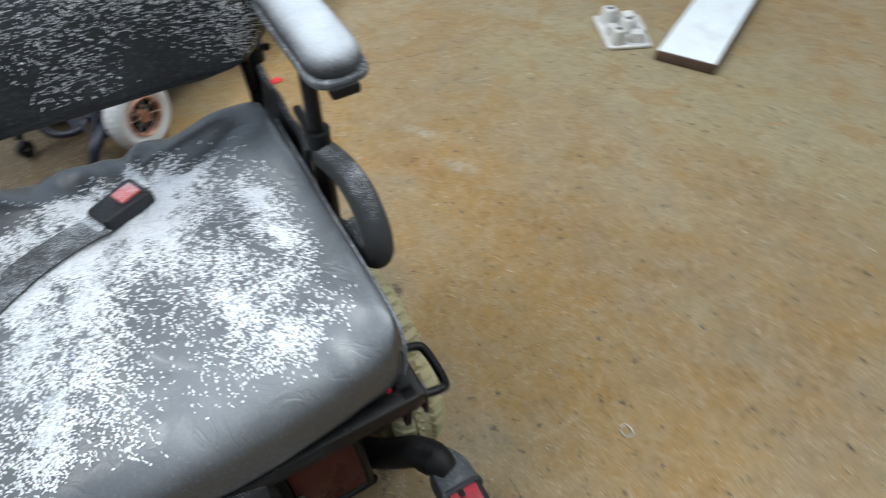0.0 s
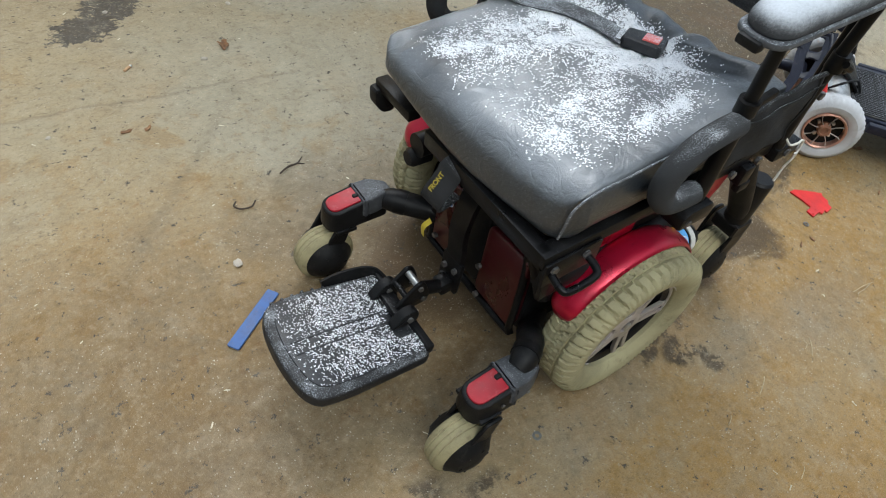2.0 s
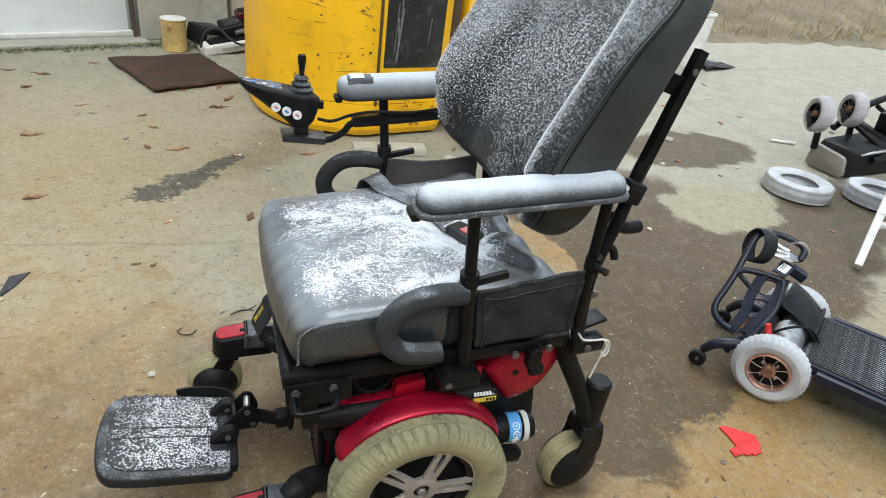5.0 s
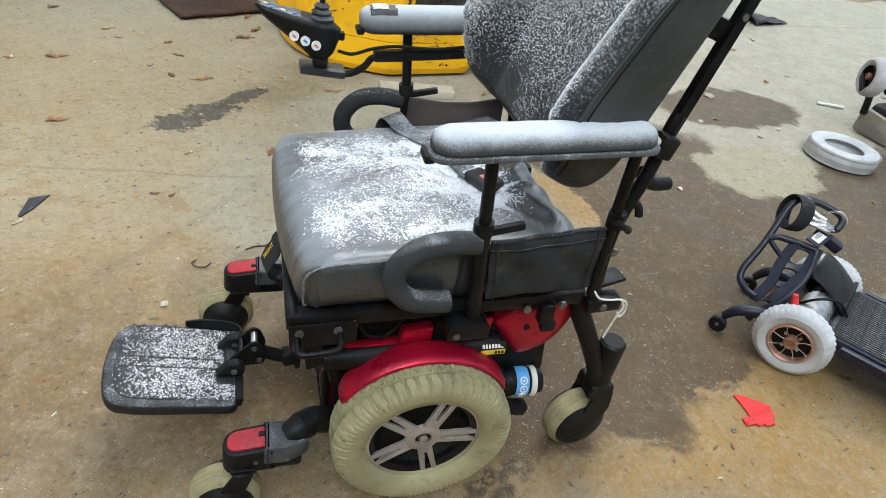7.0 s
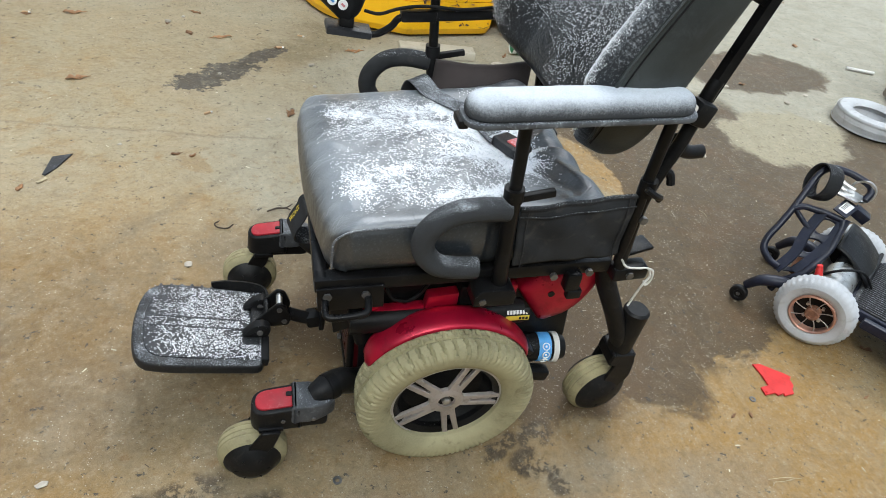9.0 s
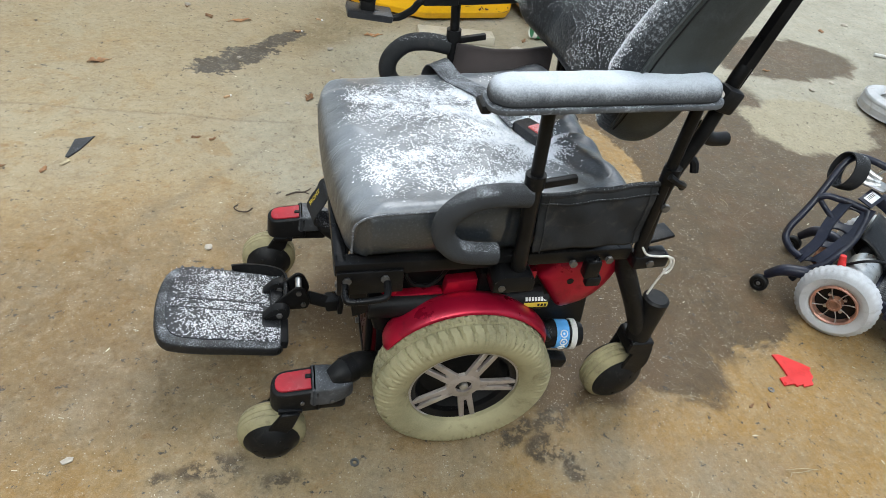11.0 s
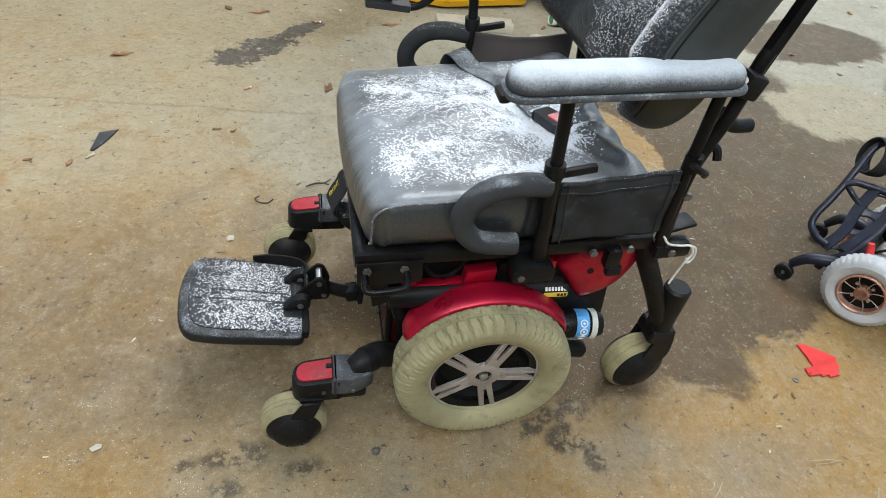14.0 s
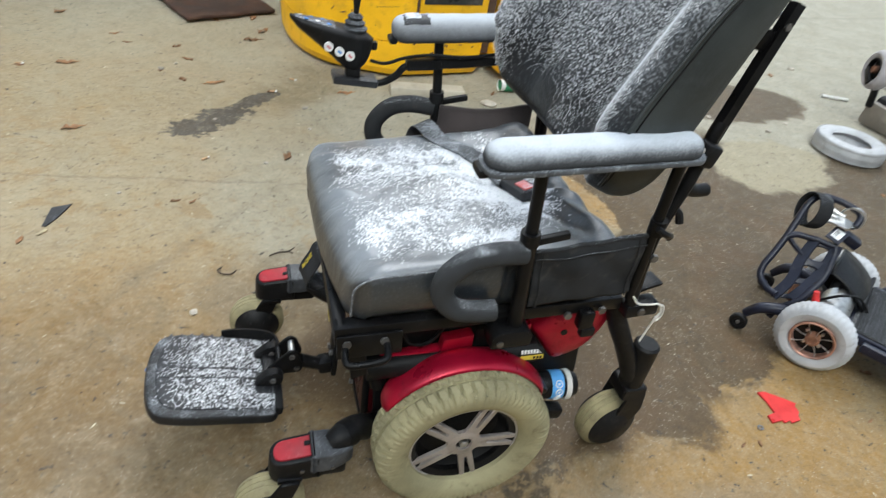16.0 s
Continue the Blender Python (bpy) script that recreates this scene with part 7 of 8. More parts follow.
def web_plate():
    """Pressed plate between the two rails, with three oval holes."""
    left = [Vector(p) for p in ((-0.148, -0.130, 0.125), (-0.130, -0.090, 0.182), (-0.136, -0.040, 0.235), (-0.129, 0.020, 0.293))]
    right = [Vector(p) for p in ((-0.102, -0.120, 0.142), (-0.081, -0.080, 0.192), (-0.069, -0.030, 0.240), (-0.069, 0.020, 0.294))]

    def along(line_, v):
        k = min(2, int(v * 3))
        return line_[k].lerp(line_[k + 1], v * 3 - k)
    b = bmesh.new()
    nu, nv, grid, gone = 20, 60, {}, set()
    for j in range(nv + 1):
        for i in range(nu + 1):
            u, v = i / nu, j / nv
            for c in (0.19, 0.50, 0.81):
                du, dv = (u - 0.5) / 0.36, (v - c) / 0.105
                d = math.hypot(du, dv)
                if 0.82 < d < 1.16:
                    u, v = 0.5 + (u - 0.5) / d, c + (v - c) / d
                    gone.add((i, j))
                elif d <= 0.82:
                    gone.add((i, j))
            grid[i, j] = b.verts.new(along(left, min(1, v)).lerp(along(right, min(1, v)), -0.12 + 1.24 * u) + Vector((0, 0.004, -0.004)) * math.sin(math.pi * u))
    for j in range(nv):
        for i in range(nu):
            ring_ = ((i, j), (i + 1, j), (i + 1, j + 1), (i, j + 1))
            if not all(c in gone for c in ring_):
                b.faces.new([grid[c] for c in ring_])
    bmesh.ops.delete(b, geom=[v for v in b.verts if not v.link_faces], context="VERTS")
    return b


wp = part("web_plate", web_plate(), SCOOT_BLUE, scoot, "dark blue pressed plate with oval holes")
md = wp.modifiers.new("thickness", "SOLIDIFY")
md.thickness, md.offset = 0.006, 0
part("axle_bracket", box((0.10, 0.05, 0.05), (-0.055, -0.125, 0.105), (0, -20, 30), 0.012), SCOOT_BLUE, scoot)
part("rear_cross_tube", tube([(-0.07, -0.14, 0.115), (-0.08, 0.0, 0.12), (-0.06, 0.15, 0.11)], 0.016, 12, 3), SCOOT_BLUE, scoot)
for ly in (-0.175, 0.130):
    a = part("anti_tip_arm", tube([(-0.06, ly * 0.80, 0.105), (-0.11, ly * 0.9, 0.112), (-0.16, ly, 0.096), (-0.190, ly, 0.055)], [0.019, 0.019, 0.017, 0.013], 12, 5), SCOOT_BLUE, scoot, "dark blue anti-tip arm")
    tip = part("anti_tip_wheel", lathe([(0, -0.006), (0.012, -0.007), (0.014, -0.010), (0.023, -0.010), (0.026, -0.007), (0.026, 0.007), (0.023, 0.010), (0, 0.010)], 28, "y", (-0.194, ly - 0.016, 0.028)), BLACK_PLASTIC, a)
    part("axle_bolt", lathe([(0, -0.011), (0.005, -0.011), (0.006, -0.006), (0, -0.005)], 12, "y", (-0.194, ly - 0.016, 0.028)), BOLT, tip)
ring = lathe([(0.050, -0.024), (0.052, 0.0), (0.050, 0.024), (0.0465, 0.024), (0.0485, 0.0), (0.0465, -0.024)], 32, "y", closed=True)
for v in ring.verts:
    v.co.z *= 1.12
part("strap_loop", join(None, ring, pose(-0.178, 0.075, 0.345, 8, 0, 132)), CLOTH_BLACK, scoot, "black webbing strap loop")
part("silver_bracket", prism(rounded([(-0.13, 0.05), (-0.07, 0.05), (-0.06, 0.11), (-0.09, 0.12), (-0.13, 0.10)], 0.008, 3), 0.338, 0.344, "xy", 0.002), STEEL, scoot, "bent silver bracket")
part("silver_prong", tube([(-0.094, 0.100, 0.353), (-0.121, 0.100, 0.357), (-0.144, 0.100, 0.364), (-0.152, 0.100, 0.365)], 0.0075, 8, 4), STEEL, scoot, "bent silver prong")
part("silver_prong", tube([(-0.090, 0.085, 0.349), (-0.121, 0.085, 0.347), (-0.146, 0.085, 0.353), (-0.151, 0.080, 0.339)], 0.0075, 8, 4), STEEL, scoot, "bent silver prong")
part("silver_prong", tube([(-0.086, 0.075, 0.345), (-0.115, 0.070, 0.338), (-0.133, 0.065, 0.337), (-0.137, 0.060, 0.325)], 0.0075, 8, 4), STEEL, scoot, "bent silver prong")
part("silver_ring", lathe([(0.030, -0.006), (0.036, -0.006), (0.036, 0.006), (0.030, 0.006)], 28, "y", (-0.075, 0.125, 0.350), closed=True), STEEL, scoot)
plate_ = part("label_plate", box((0.044, 0.062, 0.005), (-0.085, 0.040, 0.317), (20, 8, -10), 0.001), SCOOT_BLUE, scoot)
sticker = part("sticker", box((0.027, 0.040, 0.0012), (-0.085, 0.039, 0.3205), (20, 8, -10), 0.0004), WHITE_INK, plate_, "white sticker of unreadable print")
for k in range(5):
    part("print_bar", box((0.0018, 0.026, 0.0006), (-0.0935 + 0.004 * k, 0.039, 0.3223 - 0.0006 * k), (20, 8, -10)), BLACK_PLASTIC, plate_, smooth=False)
part("cable", tube([(-0.05, -0.08, 0.14), (0.0, -0.12, 0.22), (0.05, -0.06, 0.21), (0.09, -0.02, 0.16)], 0.004, 8, 5), BLACK_PLASTIC, scoot)


part("gear_case", box((0.07, 0.05, 0.07), (-0.02, -0.12, 0.125), (0, 20, 0), 0.014), STEEL, scoot, "dull cast gear case")
part("terminal_block", box((0.05, 0.04, 0.03), (-0.045, 0.085, 0.300), (0, 20, 10), 0.005), SCOOT_BLUE, scoot)

# ---- tyres and scrap behind ----
def loose_tyre(x, y, r, tilt, turn):
    t = thing("loose_tyre", "pale grey tyre without its rim, lying flat on the concrete", "tyre", pose(x, y, 0, tilt, 0, turn), "loose tyres")
    h = 0.046
    prof = [(r * 0.56, -h * 0.55), (r * 0.66, -h * 0.9), (r * 0.82, -h), (r * 0.95, -h * 0.8), (r, -h * 0.4), (r, h * 0.4), (r * 0.95, h * 0.8), (r * 0.82, h), (r * 0.66, h * 0.9), (r * 0.56, h * 0.55), (r * 0.62, h * 0.4), (r * 0.70, 0), (r * 0.62, -h * 0.4)]
    b = lathe(prof, 56, "z", (0, 0, h), closed=True)
    for sg in (-0.32, 0.0, 0.32):
        lathe([(r * 1.008, (sg - 0.05) * h * 2), (r * 1.014, sg * h * 2), (r * 1.008, (sg + 0.05) * h * 2), (r * 0.99, sg * h * 2)], 56, "z", (0, 0, h), b, closed=True)
    part("rubber", b, TYRE_GREY, t)
    return t


loose_tyre(2.62, 1.27, 0.175, 0, 0)
loose_tyre(3.06, 1.13, 0.165, 0, 40)

INV = pose(3.235, 1.67, 0, 0, 0, 8)
inv = thing("upturned_scooter_base", "upturned black scooter base with its caster wheels in the air", "scooter base", INV)
part("fascia", prism(rounded([(-0.24, 0.01), (0.01, 0.01), (0.0, 0.15), (-0.21, 0.13)], 0.03, 4), -0.165, -0.125, "yz", 0.008), FASCIA, inv, "dull brownish-grey plastic fascia")
part("body_shell", prism(rounded([(-0.12, 0.01), (1.2, 0.01), (1.25, 0.15), (0.9, 0.24), (0.35, 0.19), (-0.06, 0.165)], 0.03, 3), -0.235, 0.02, "xz", 0.015), BLACK_PLASTIC, inv)
part("battery_box", box((0.36, 0.20, 0.14), (0.55, -0.09, 0.29), (0, -10, 6), 0.015, seg=3), BLACK_METAL, inv)
part("battery_box", box((0.30, 0.18, 0.12), (0.95, -0.05, 0.36), (0, -12, 6), 0.015, seg=3), BLACK_PLASTIC, inv)
part("side_rail", tube([(0.10, 0.08, 0.20), (0.35, 0.09, 0.33), (0.75, 0.10, 0.42), (1.25, 0.12, 0.50)], 0.022, 12, 4), BLACK_METAL, inv)
part("side_rail", tube([(0.05, -0.25, 0.12), (0.45, -0.26, 0.19), (0.85, -0.25, 0.24), (1.25, -0.22, 0.30)], 0.020, 12, 4), BLACK_METAL, inv)
for k in range(4):
    part("cross_bar", tube([(0.18 + 0.28 * k, -0.25, 0.16 + 0.06 * k), (0.20 + 0.28 * k, 0.09, 0.26 + 0.07 * k)], 0.014, 10, 1), BLACK_METAL, inv)
part("axle_tube", tube([(0.30, -0.30, 0.16), (0.42, 0.10, 0.20)], 0.026, 14, 1), BLACK_PLASTIC, inv)
part("label_patch", box((0.12, 0.004, 0.04), (0.50, -0.197, 0.29), (0, -10, 6), 0.001), WHITE_INK, inv)
part("label_patch", box((0.07, 0.004, 0.05), (0.66, -0.180, 0.32), (0, -10, 6), 0.001), WHITE_INK, inv)
part("silver_strip", box((0.22, 0.022, 0.010), (0.06, -0.24, 0.165), (0, -8, -8), 0.003), STEEL, inv)
for x, y in ((-0.20, -0.02), (0.20, 0.03)):
    leg = part("caster_leg", tube([(x + 0.02, y, 0.12), (x, y, 0.20), (x - 0.03, y, 0.27)], 0.020, 10, 3), BLACK_METAL, inv)
    part("leg_fork", join(None, box((0.012, 0.10, 0.035), (-0.062, -0.02, 0.0), (35, 0, 0), 0.004), pose(x - 0.06, y, 0.30, 0, 0, -32)), BLACK_METAL, leg)
    small_wheel(inv, (0, 0, 0), 0.105, 0.042, -1, "caster_wheel", BLACK_METAL, 0 if x < 0 else 8, m=pose(x - 0.07, y, 0.335, 0, 0, -118), rubber=TYRE_DUSTY)

WC = pose(2.24, 0.53, 0, 0, 0, 22)
wchair = thing("white_plastic_chair", "overturned dirty white plastic garden chair", "garden chair", WC)
part("leg", tube([(0, 0, 0.02), (0.20, 0.05, 0.15), (0.42, 0.10, 0.30)], [0.015, 0.016, 0.019], 4, 3, square=True), WHITE_PLASTIC, wchair)
part("leg", tube([(0.62, -0.30, 0.02), (0.60, -0.12, 0.16), (0.56, -0.02, 0.30)], [0.015, 0.016, 0.019], 4, 3, square=True), WHITE_PLASTIC, wchair)
part("stretcher", tube([(0.20, 0.05, 0.15), (0.42, -0.04, 0.14), (0.62, -0.14, 0.15)], 0.018, 10, 3), WHITE_PLASTIC, wchair)
part("stretcher", tube([(0.24, 0.06, 0.19), (0.36, 0.00, 0.23), (0.58, -0.06, 0.24)], 0.012, 10, 3), WHITE_PLASTIC, wchair)
seat = prism(rounded([(0.36, 0.30), (0.84, 0.24), (0.88, 0.66), (0.50, 0.72), (0.42, 0.62)], 0.05, 4), 0.02, 0.05, "xz", 0.008)
part("seat", seat, WHITE_PLASTIC, wchair)
part("seat_rim", tube([(0.37, 0.02, 0.31), (0.43, 0.02, 0.61), (0.52, 0.02, 0.71), (0.88, 0.02, 0.66)], 0.022, 10, 4), WHITE_PLASTIC, wchair)
part("leg", tube([(0.86, 0.02, 0.40), (1.05, -0.05, 0.22), (1.2, -0.10, 0.03)], 0.016, 4, 3, square=True), WHITE_PLASTIC, wchair)

# ---- the yellow machine ----
yel = thing("yellow_machine_cab", "battered chipped yellow steel machine body with a black panel", "machine", pose(0, 0, 0))
foot = rounded([(-0.18, 3.15), (-0.20, 2.48), (-0.04, 2.12), (0.34, 1.995), (0.805, 2.095), (0.83, 3.0)], [0.02, 0.22, 0.20, 0.03, 0.03, 0.02], 8)
for z0, z1, g0, g1 in ((0.018, 0.050, 0.975, 1.0), (0.050, 0.185, 1.0, 1.004), (0.188, 1.75, 1.0, 1.0)):
    cx, cy = 0.33, 2.6
    yb = bmesh.new()
    lo = [yb.verts.new((cx + (x - cx) * g0, cy + (y - cy) * g0, z0)) for x, y in foot]
    hi = [yb.verts.new((cx + (x - cx) * g1, cy + (y - cy) * g1, z1)) for x, y in foot]
    for k in range(len(lo)):
        yb.faces.new((lo[k], lo[(k + 1) % len(lo)], hi[(k + 1) % len(lo)], hi[k]))
    yb.faces.new(lo[::-1])
    yb.faces.new(hi)
    part("skin_band", yb, YELLOW_PAINT, yel, "chipped yellow steel skin")
# inset dark block: the shade below the steel skin, put in as colour
part("skirt", prism([(0.33 + (x - 0.33) * 0.93, 2.6 + (y - 2.6) * 0.93) for x, y in foot], 0.0, 0.06, "xy"), WOOD_SHADE, yel, "dark inset block standing for the shade under the body")
pf = pose(0.600, 2.048, 0, 0, 0, 12.1)
part("door_panel", join(None, box((0.375, 0.014, 1.5), (0.0, -0.004, 0.99), bevel=0.004), pf), YELLOW_PAINT, yel)
part("black_panel", join(None, box((0.325, 0.012, 1.25), (-0.008, -0.010, 1.005), bevel=0.003), pf), GLASS_DARK, yel, "scuffed black window panel")
part("panel_seam", join(None, box((0.010, 0.012, 1.56), (-0.195, -0.002, 0.96), bevel=0.002), pf), WOOD_SHADE, yel)
part("rear_body", box((0.34, 0.80, 1.55), (1.03, 2.58, 0.83), (0, 0, 6), 0.03), YELLOW_PAINT, yel)
part("rear_step", box((0.30, 0.30, 0.10), (1.02, 2.16, 0.10), (0, 0, 6), 0.02), YELLOW_PAINT, yel)
# dark slab that fills the gap between cab and rear body
part("gap_plate", box((0.05, 0.5, 1.4), (0.845, 2.42, 0.80), bevel=0.004), WOOD_SHADE, yel)
r = random.Random(44)
for k in range(96):
    if k % 3:
        x = r.uniform(0.0, 0.40)
        at, rot = (x, 2.107 - 0.329 * x, r.uniform(0.08, 0.90)), -18
    else:
        x = r.uniform(0.43, 0.79)
        at, rot = (x, 2.008 + 0.215 * (x - 0.43), r.uniform(0.05, 0.24)), 12.1
    long = k % 4 == 0
    size = (r.uniform(0.03, 0.13), 0.003, r.uniform(0.0008, 0.0018)) if long else (r.uniform(0.004, 0.022), 0.003, r.uniform(0.002, 0.009) * (2.0 if k % 7 == 0 else 1.0))
    part("paint_scratch" if long else "paint_chip", box(size, at, (0, r.gauss(0, 9) if long else r.uniform(-50, 50), rot), 0.0003), WOOD_SHADE if k % 5 else RUST, yel)
for k in range(4):
    part("rivet", join(None, lathe([(0, -0.004), (0.004, -0.0035), (0.006, 0), (0, 0.001)], 12, "y", (-0.15 + 0.085 * k, -0.011, 0.335)), pf), WOOD_SHADE if k % 2 else STEEL, yel)
for k in range(5):
    part("smear", join(None, box((r.uniform(0.004, 0.012), 0.0012, r.uniform(0.10, 0.30)), (r.uniform(-0.13, 0.11), -0.0165, r.uniform(0.52, 0.68)), (0, r.uniform(-6, 6), 0), 0.0003), pf), GLASS_SMEAR, yel, "dried pale smear on the panel")

tagged(part("wood_offcut", box((0.37, 0.085, 0.042), (0.455, 1.82, 0.022), (0, 0, -3), 0.004), WOOD_GREY), "weathered pale timber offcut lying on the concrete", "timber")
cup = thing("paper_cup", "crushed white and green paper cup lying on its side", "cup", pose(0.915, 1.90, 0.038, 0, 0, 8))
part("cup_wall", lathe([(0.028, -0.055), (0.030, -0.055), (0.037, 0.055), (0.035, 0.055)], 24, "x", closed=True), WHITE_PLASTIC, cup)
part("cup_print", lathe([(0.0300, -0.048), (0.0372, 0.030)], 24, "x"), GREEN_INK, cup)

mt = grid_mesh(24, 24, lambda u, v: Vector((-0.98, 3.22, 0)).lerp(Vector((-0.69, 2.64, 0)), v).lerp(Vector((-0.46, 3.43, 0)).lerp(Vector((-0.22, 2.90, 0)), v), u) + Vector((0.012 * wob((u, v, 1), 7), 0.012 * wob((u, v, 2), 7), 0.014 + 0.010 * wob((u, v, 0), 3))))
mat_ob = tagged(part("door_mat", mt, MAT_BROWN), "old dark brown coir mat, littered with leaves", "mat")
md = mat_ob.modifiers.new("thickness", "SOLIDIFY")
md.thickness = 0.016

bucket = thing("paint_tin", "rusty yellow paint tin by the wall", "paint tin", pose(-0.615, 3.58, 0))
part("tin", lathe([(0, 0.002), (0.078, 0.002), (0.081, 0.008), (0.079, 0.014), (0.079, 0.196), (0.083, 0.200), (0.083, 0.207), (0.074, 0.207), (0.074, 0.02), (0, 0.02)], 40, "z"), BUCKET_TIN, bucket)
part("tin_lid", lathe([(0, 0.202), (0.067, 0.202), (0.073, 0.211), (0.082, 0.211), (0.082, 0.206), (0, 0.200)], 40, "z"), WHITE_PLASTIC, bucket)
part("lug", lathe([(0, -0.004), (0.012, -0.004), (0.013, 0.004), (0, 0.006)], 16, "y", (-0.024, -0.078, 0.155)), RUST, bucket)

heap = [
    ("plastic_casing", "grimy white plastic appliance casing", (0.46, 0.16, 0.07), (-0.24, 3.55, 0.06), (8, -6, 22), WHITE_PLASTIC),
    ("plastic_casing", "black plastic housing on the scrap heap", (0.20, 0.15, 0.12), (-0.42, 3.58, 0.10), (6, 10, 40), BLACK_PLASTIC),
    ("plastic_casing", "dark grey broken housing on the scrap heap", (0.34, 0.14, 0.10), (-0.16, 3.62, 0.17), (14, -16, 10), BLACK_PLASTIC),
    ("tool_case", "dull red box lid on the scrap heap", (0.24, 0.12, 0.05), (-0.10, 3.64, 0.26), (0, -12, 15), RED_DARK)]
for nm, lb, size, at, rot, mt_ in heap:
    t = thing(nm, lb, "scrap", pose(at[0], at[1] + 0.07, at[2], *rot))
    part("case", box(size, bevel=0.014, seg=3), mt_, t)
    part("ridge", box((size[0] * 0.82, size[1] * 0.7, 0.012), (0, 0, size[2] / 2), bevel=0.004), BLACK_PLASTIC if mt_ is not BLACK_PLASTIC else GREY_PLASTIC, t)
    part("slot", box((size[0] * 0.5, 0.006, size[2] * 0.3), (0, -size[1] / 2, 0), bevel=0.002), STEEL, t)
cord = tube([(-0.45, 3.45, 0.06), (-0.42, 3.44, 0.16), (-0.34, 3.45, 0.19), (-0.26, 3.43, 0.13), (-0.18, 3.42, 0.10), (-0.08, 3.42, 0.16), (-0.04, 3.42, 0.10), (-0.08, 3.40, 0.02)], 0.008, 8, 6)
tagged(part("cord", cord, GREY_PLASTIC), "grey power cord looped over the scrap", "cord")

bag = bmesh.new()
bmesh.ops.create_icosphere(bag, subdivisions=4, radius=0.075)
for v in bag.verts:
    k = 1 + 0.35 * wob(v.co, 22) + 0.2 * abs(wob(v.co, 55))
    v.co = Vector((v.co.x * 1.25 * k, v.co.y * 0.8 * k, max(0.001, 0.045 + v.co.z * 0.5 * k)))
bag.transform(pose(-1.66, 2.97, 0, 0, 0, 20))
tagged(part("plastic_bag", bag, surface("crumpled_pale_plastic", (0.42, 0.48, 0.55), 0.3, 0, 0.25, 16, 120, 0.3, 0.002, (0.1, 0.2, 0.4), 0.4)), "crumpled pale blue plastic bag on the concrete", "bag")
kerb = prism(rounded([(-0.10, -0.09), (0.09, -0.10), (0.10, 0.08), (-0.09, 0.10)], 0.03, 3), 0.0, 0.26, "xy", 0.02, None, pose(-1.80, 3.36, 0, 0, 0, 18))
tagged(part("stone_block", kerb, CONCRETE_WALL), "rough grey stone block beside the garage door", "stone block")

pot = thing("pale_tub", "pale grimy plastic tub standing at the yard's edge", "tub", pose(3.90, 4.00, 0))
part("tub_wall", lathe([(0, 0.0), (0.13, 0.0), (0.135, 0.02), (0.150, 0.46), (0.162, 0.47), (0.162, 0.49), (0.142, 0.49), (0.126, 0.03), (0, 0.03)], 36, "z"), WHITE_PLASTIC, pot)
sheet = grid_mesh(20, 14, lambda u, v: (3.98 + 0.48 * u, 3.74 + (0.52 - 0.40 * u) * v + 0.18 * u, 0.012 + 0.05 * (1 - u) ** 2 * abs(math.sin(5 * v + 3 * u)) + 0.02 * abs(wob((u, v, 0), 5))))
so = tagged(part("plastic_sheet", sheet, BLACK_PLASTIC), "crumpled black plastic sheet on the ground", "plastic sheet")
md = so.modifiers.new("thickness", "SOLIDIFY")
md.thickness = 0.004

# ---- things lying beside the chair ----
board = tagged(part("white_board", box((0.62, 0.20, 0.034), (0.31, 0, 0.018), bevel=0.003), WOOD_SHADE), "white-painted thick board with dark sawn edges, lying on the concrete", "board")
board.matrix_world = pose(0.605, -1.685, 0, 0, 0, -62)
part("painted_face", box((0.612, 0.193, 0.004), (0.31, 0, 0.0365), bevel=0.0015), WHITE_PAINT, board)
cov = thing("perforated_plastic_cover", "dirty white perforated plastic cover lying on the concrete", "plastic cover", pose(0.89, -1.67, 0, 0, 0, -27))
cb = prism(rounded([(-0.115, -0.075), (0.115, -0.085), (0.12, 0.085), (-0.115, 0.08)], 0.02, 4), 0.002, 0.012, "xy", 0.003)
part("cover_base", cb, WHITE_PLASTIC, cov)
for x, y, sx, sy, h, t in ((-0.075, 0.040, 0.060, 0.050, 0.050, 12), (-0.010, 0.048, 0.050, 0.040, 0.030, -8), (0.066, 0.040, 0.062, 0.052, 0.055, 20), (-0.070, -0.030, 0.050, 0.056, 0.034, -15),
                           (0.002, -0.012, 0.058, 0.046, 0.046, 30), (0.070, -0.030, 0.054, 0.058, 0.030, 5), (-0.015, -0.058, 0.070, 0.026, 0.024, 0)):
    cup_ = prism(rounded([(-sx / 2, -sy / 2), (sx / 2, -sy / 2), (sx / 2, sy / 2), (-sx / 2, sy / 2)], 0.012, 4), 0.008, 0.010 + h, "xy", 0.004, None, pose(x, y, 0, 0, 0, t))
    for v in cup_.verts:
        if v.co.z > 0.02:
            v.co.x, v.co.y = x + (v.co.x - x) * 0.78 + 0.004 * wob(v.co, 40), y + (v.co.y - y) * 0.78
    socket = part("cup", cup_, WHITE_PLASTIC, cov)
    if h > 0.04:
        part("dark_hole", lathe([(0, h + 0.0085), (0.010, h + 0.0085), (0.010, h + 0.0112), (0, h + 0.0112)], 14, "z", (x, y, 0)), BLACK_PLASTIC, socket)


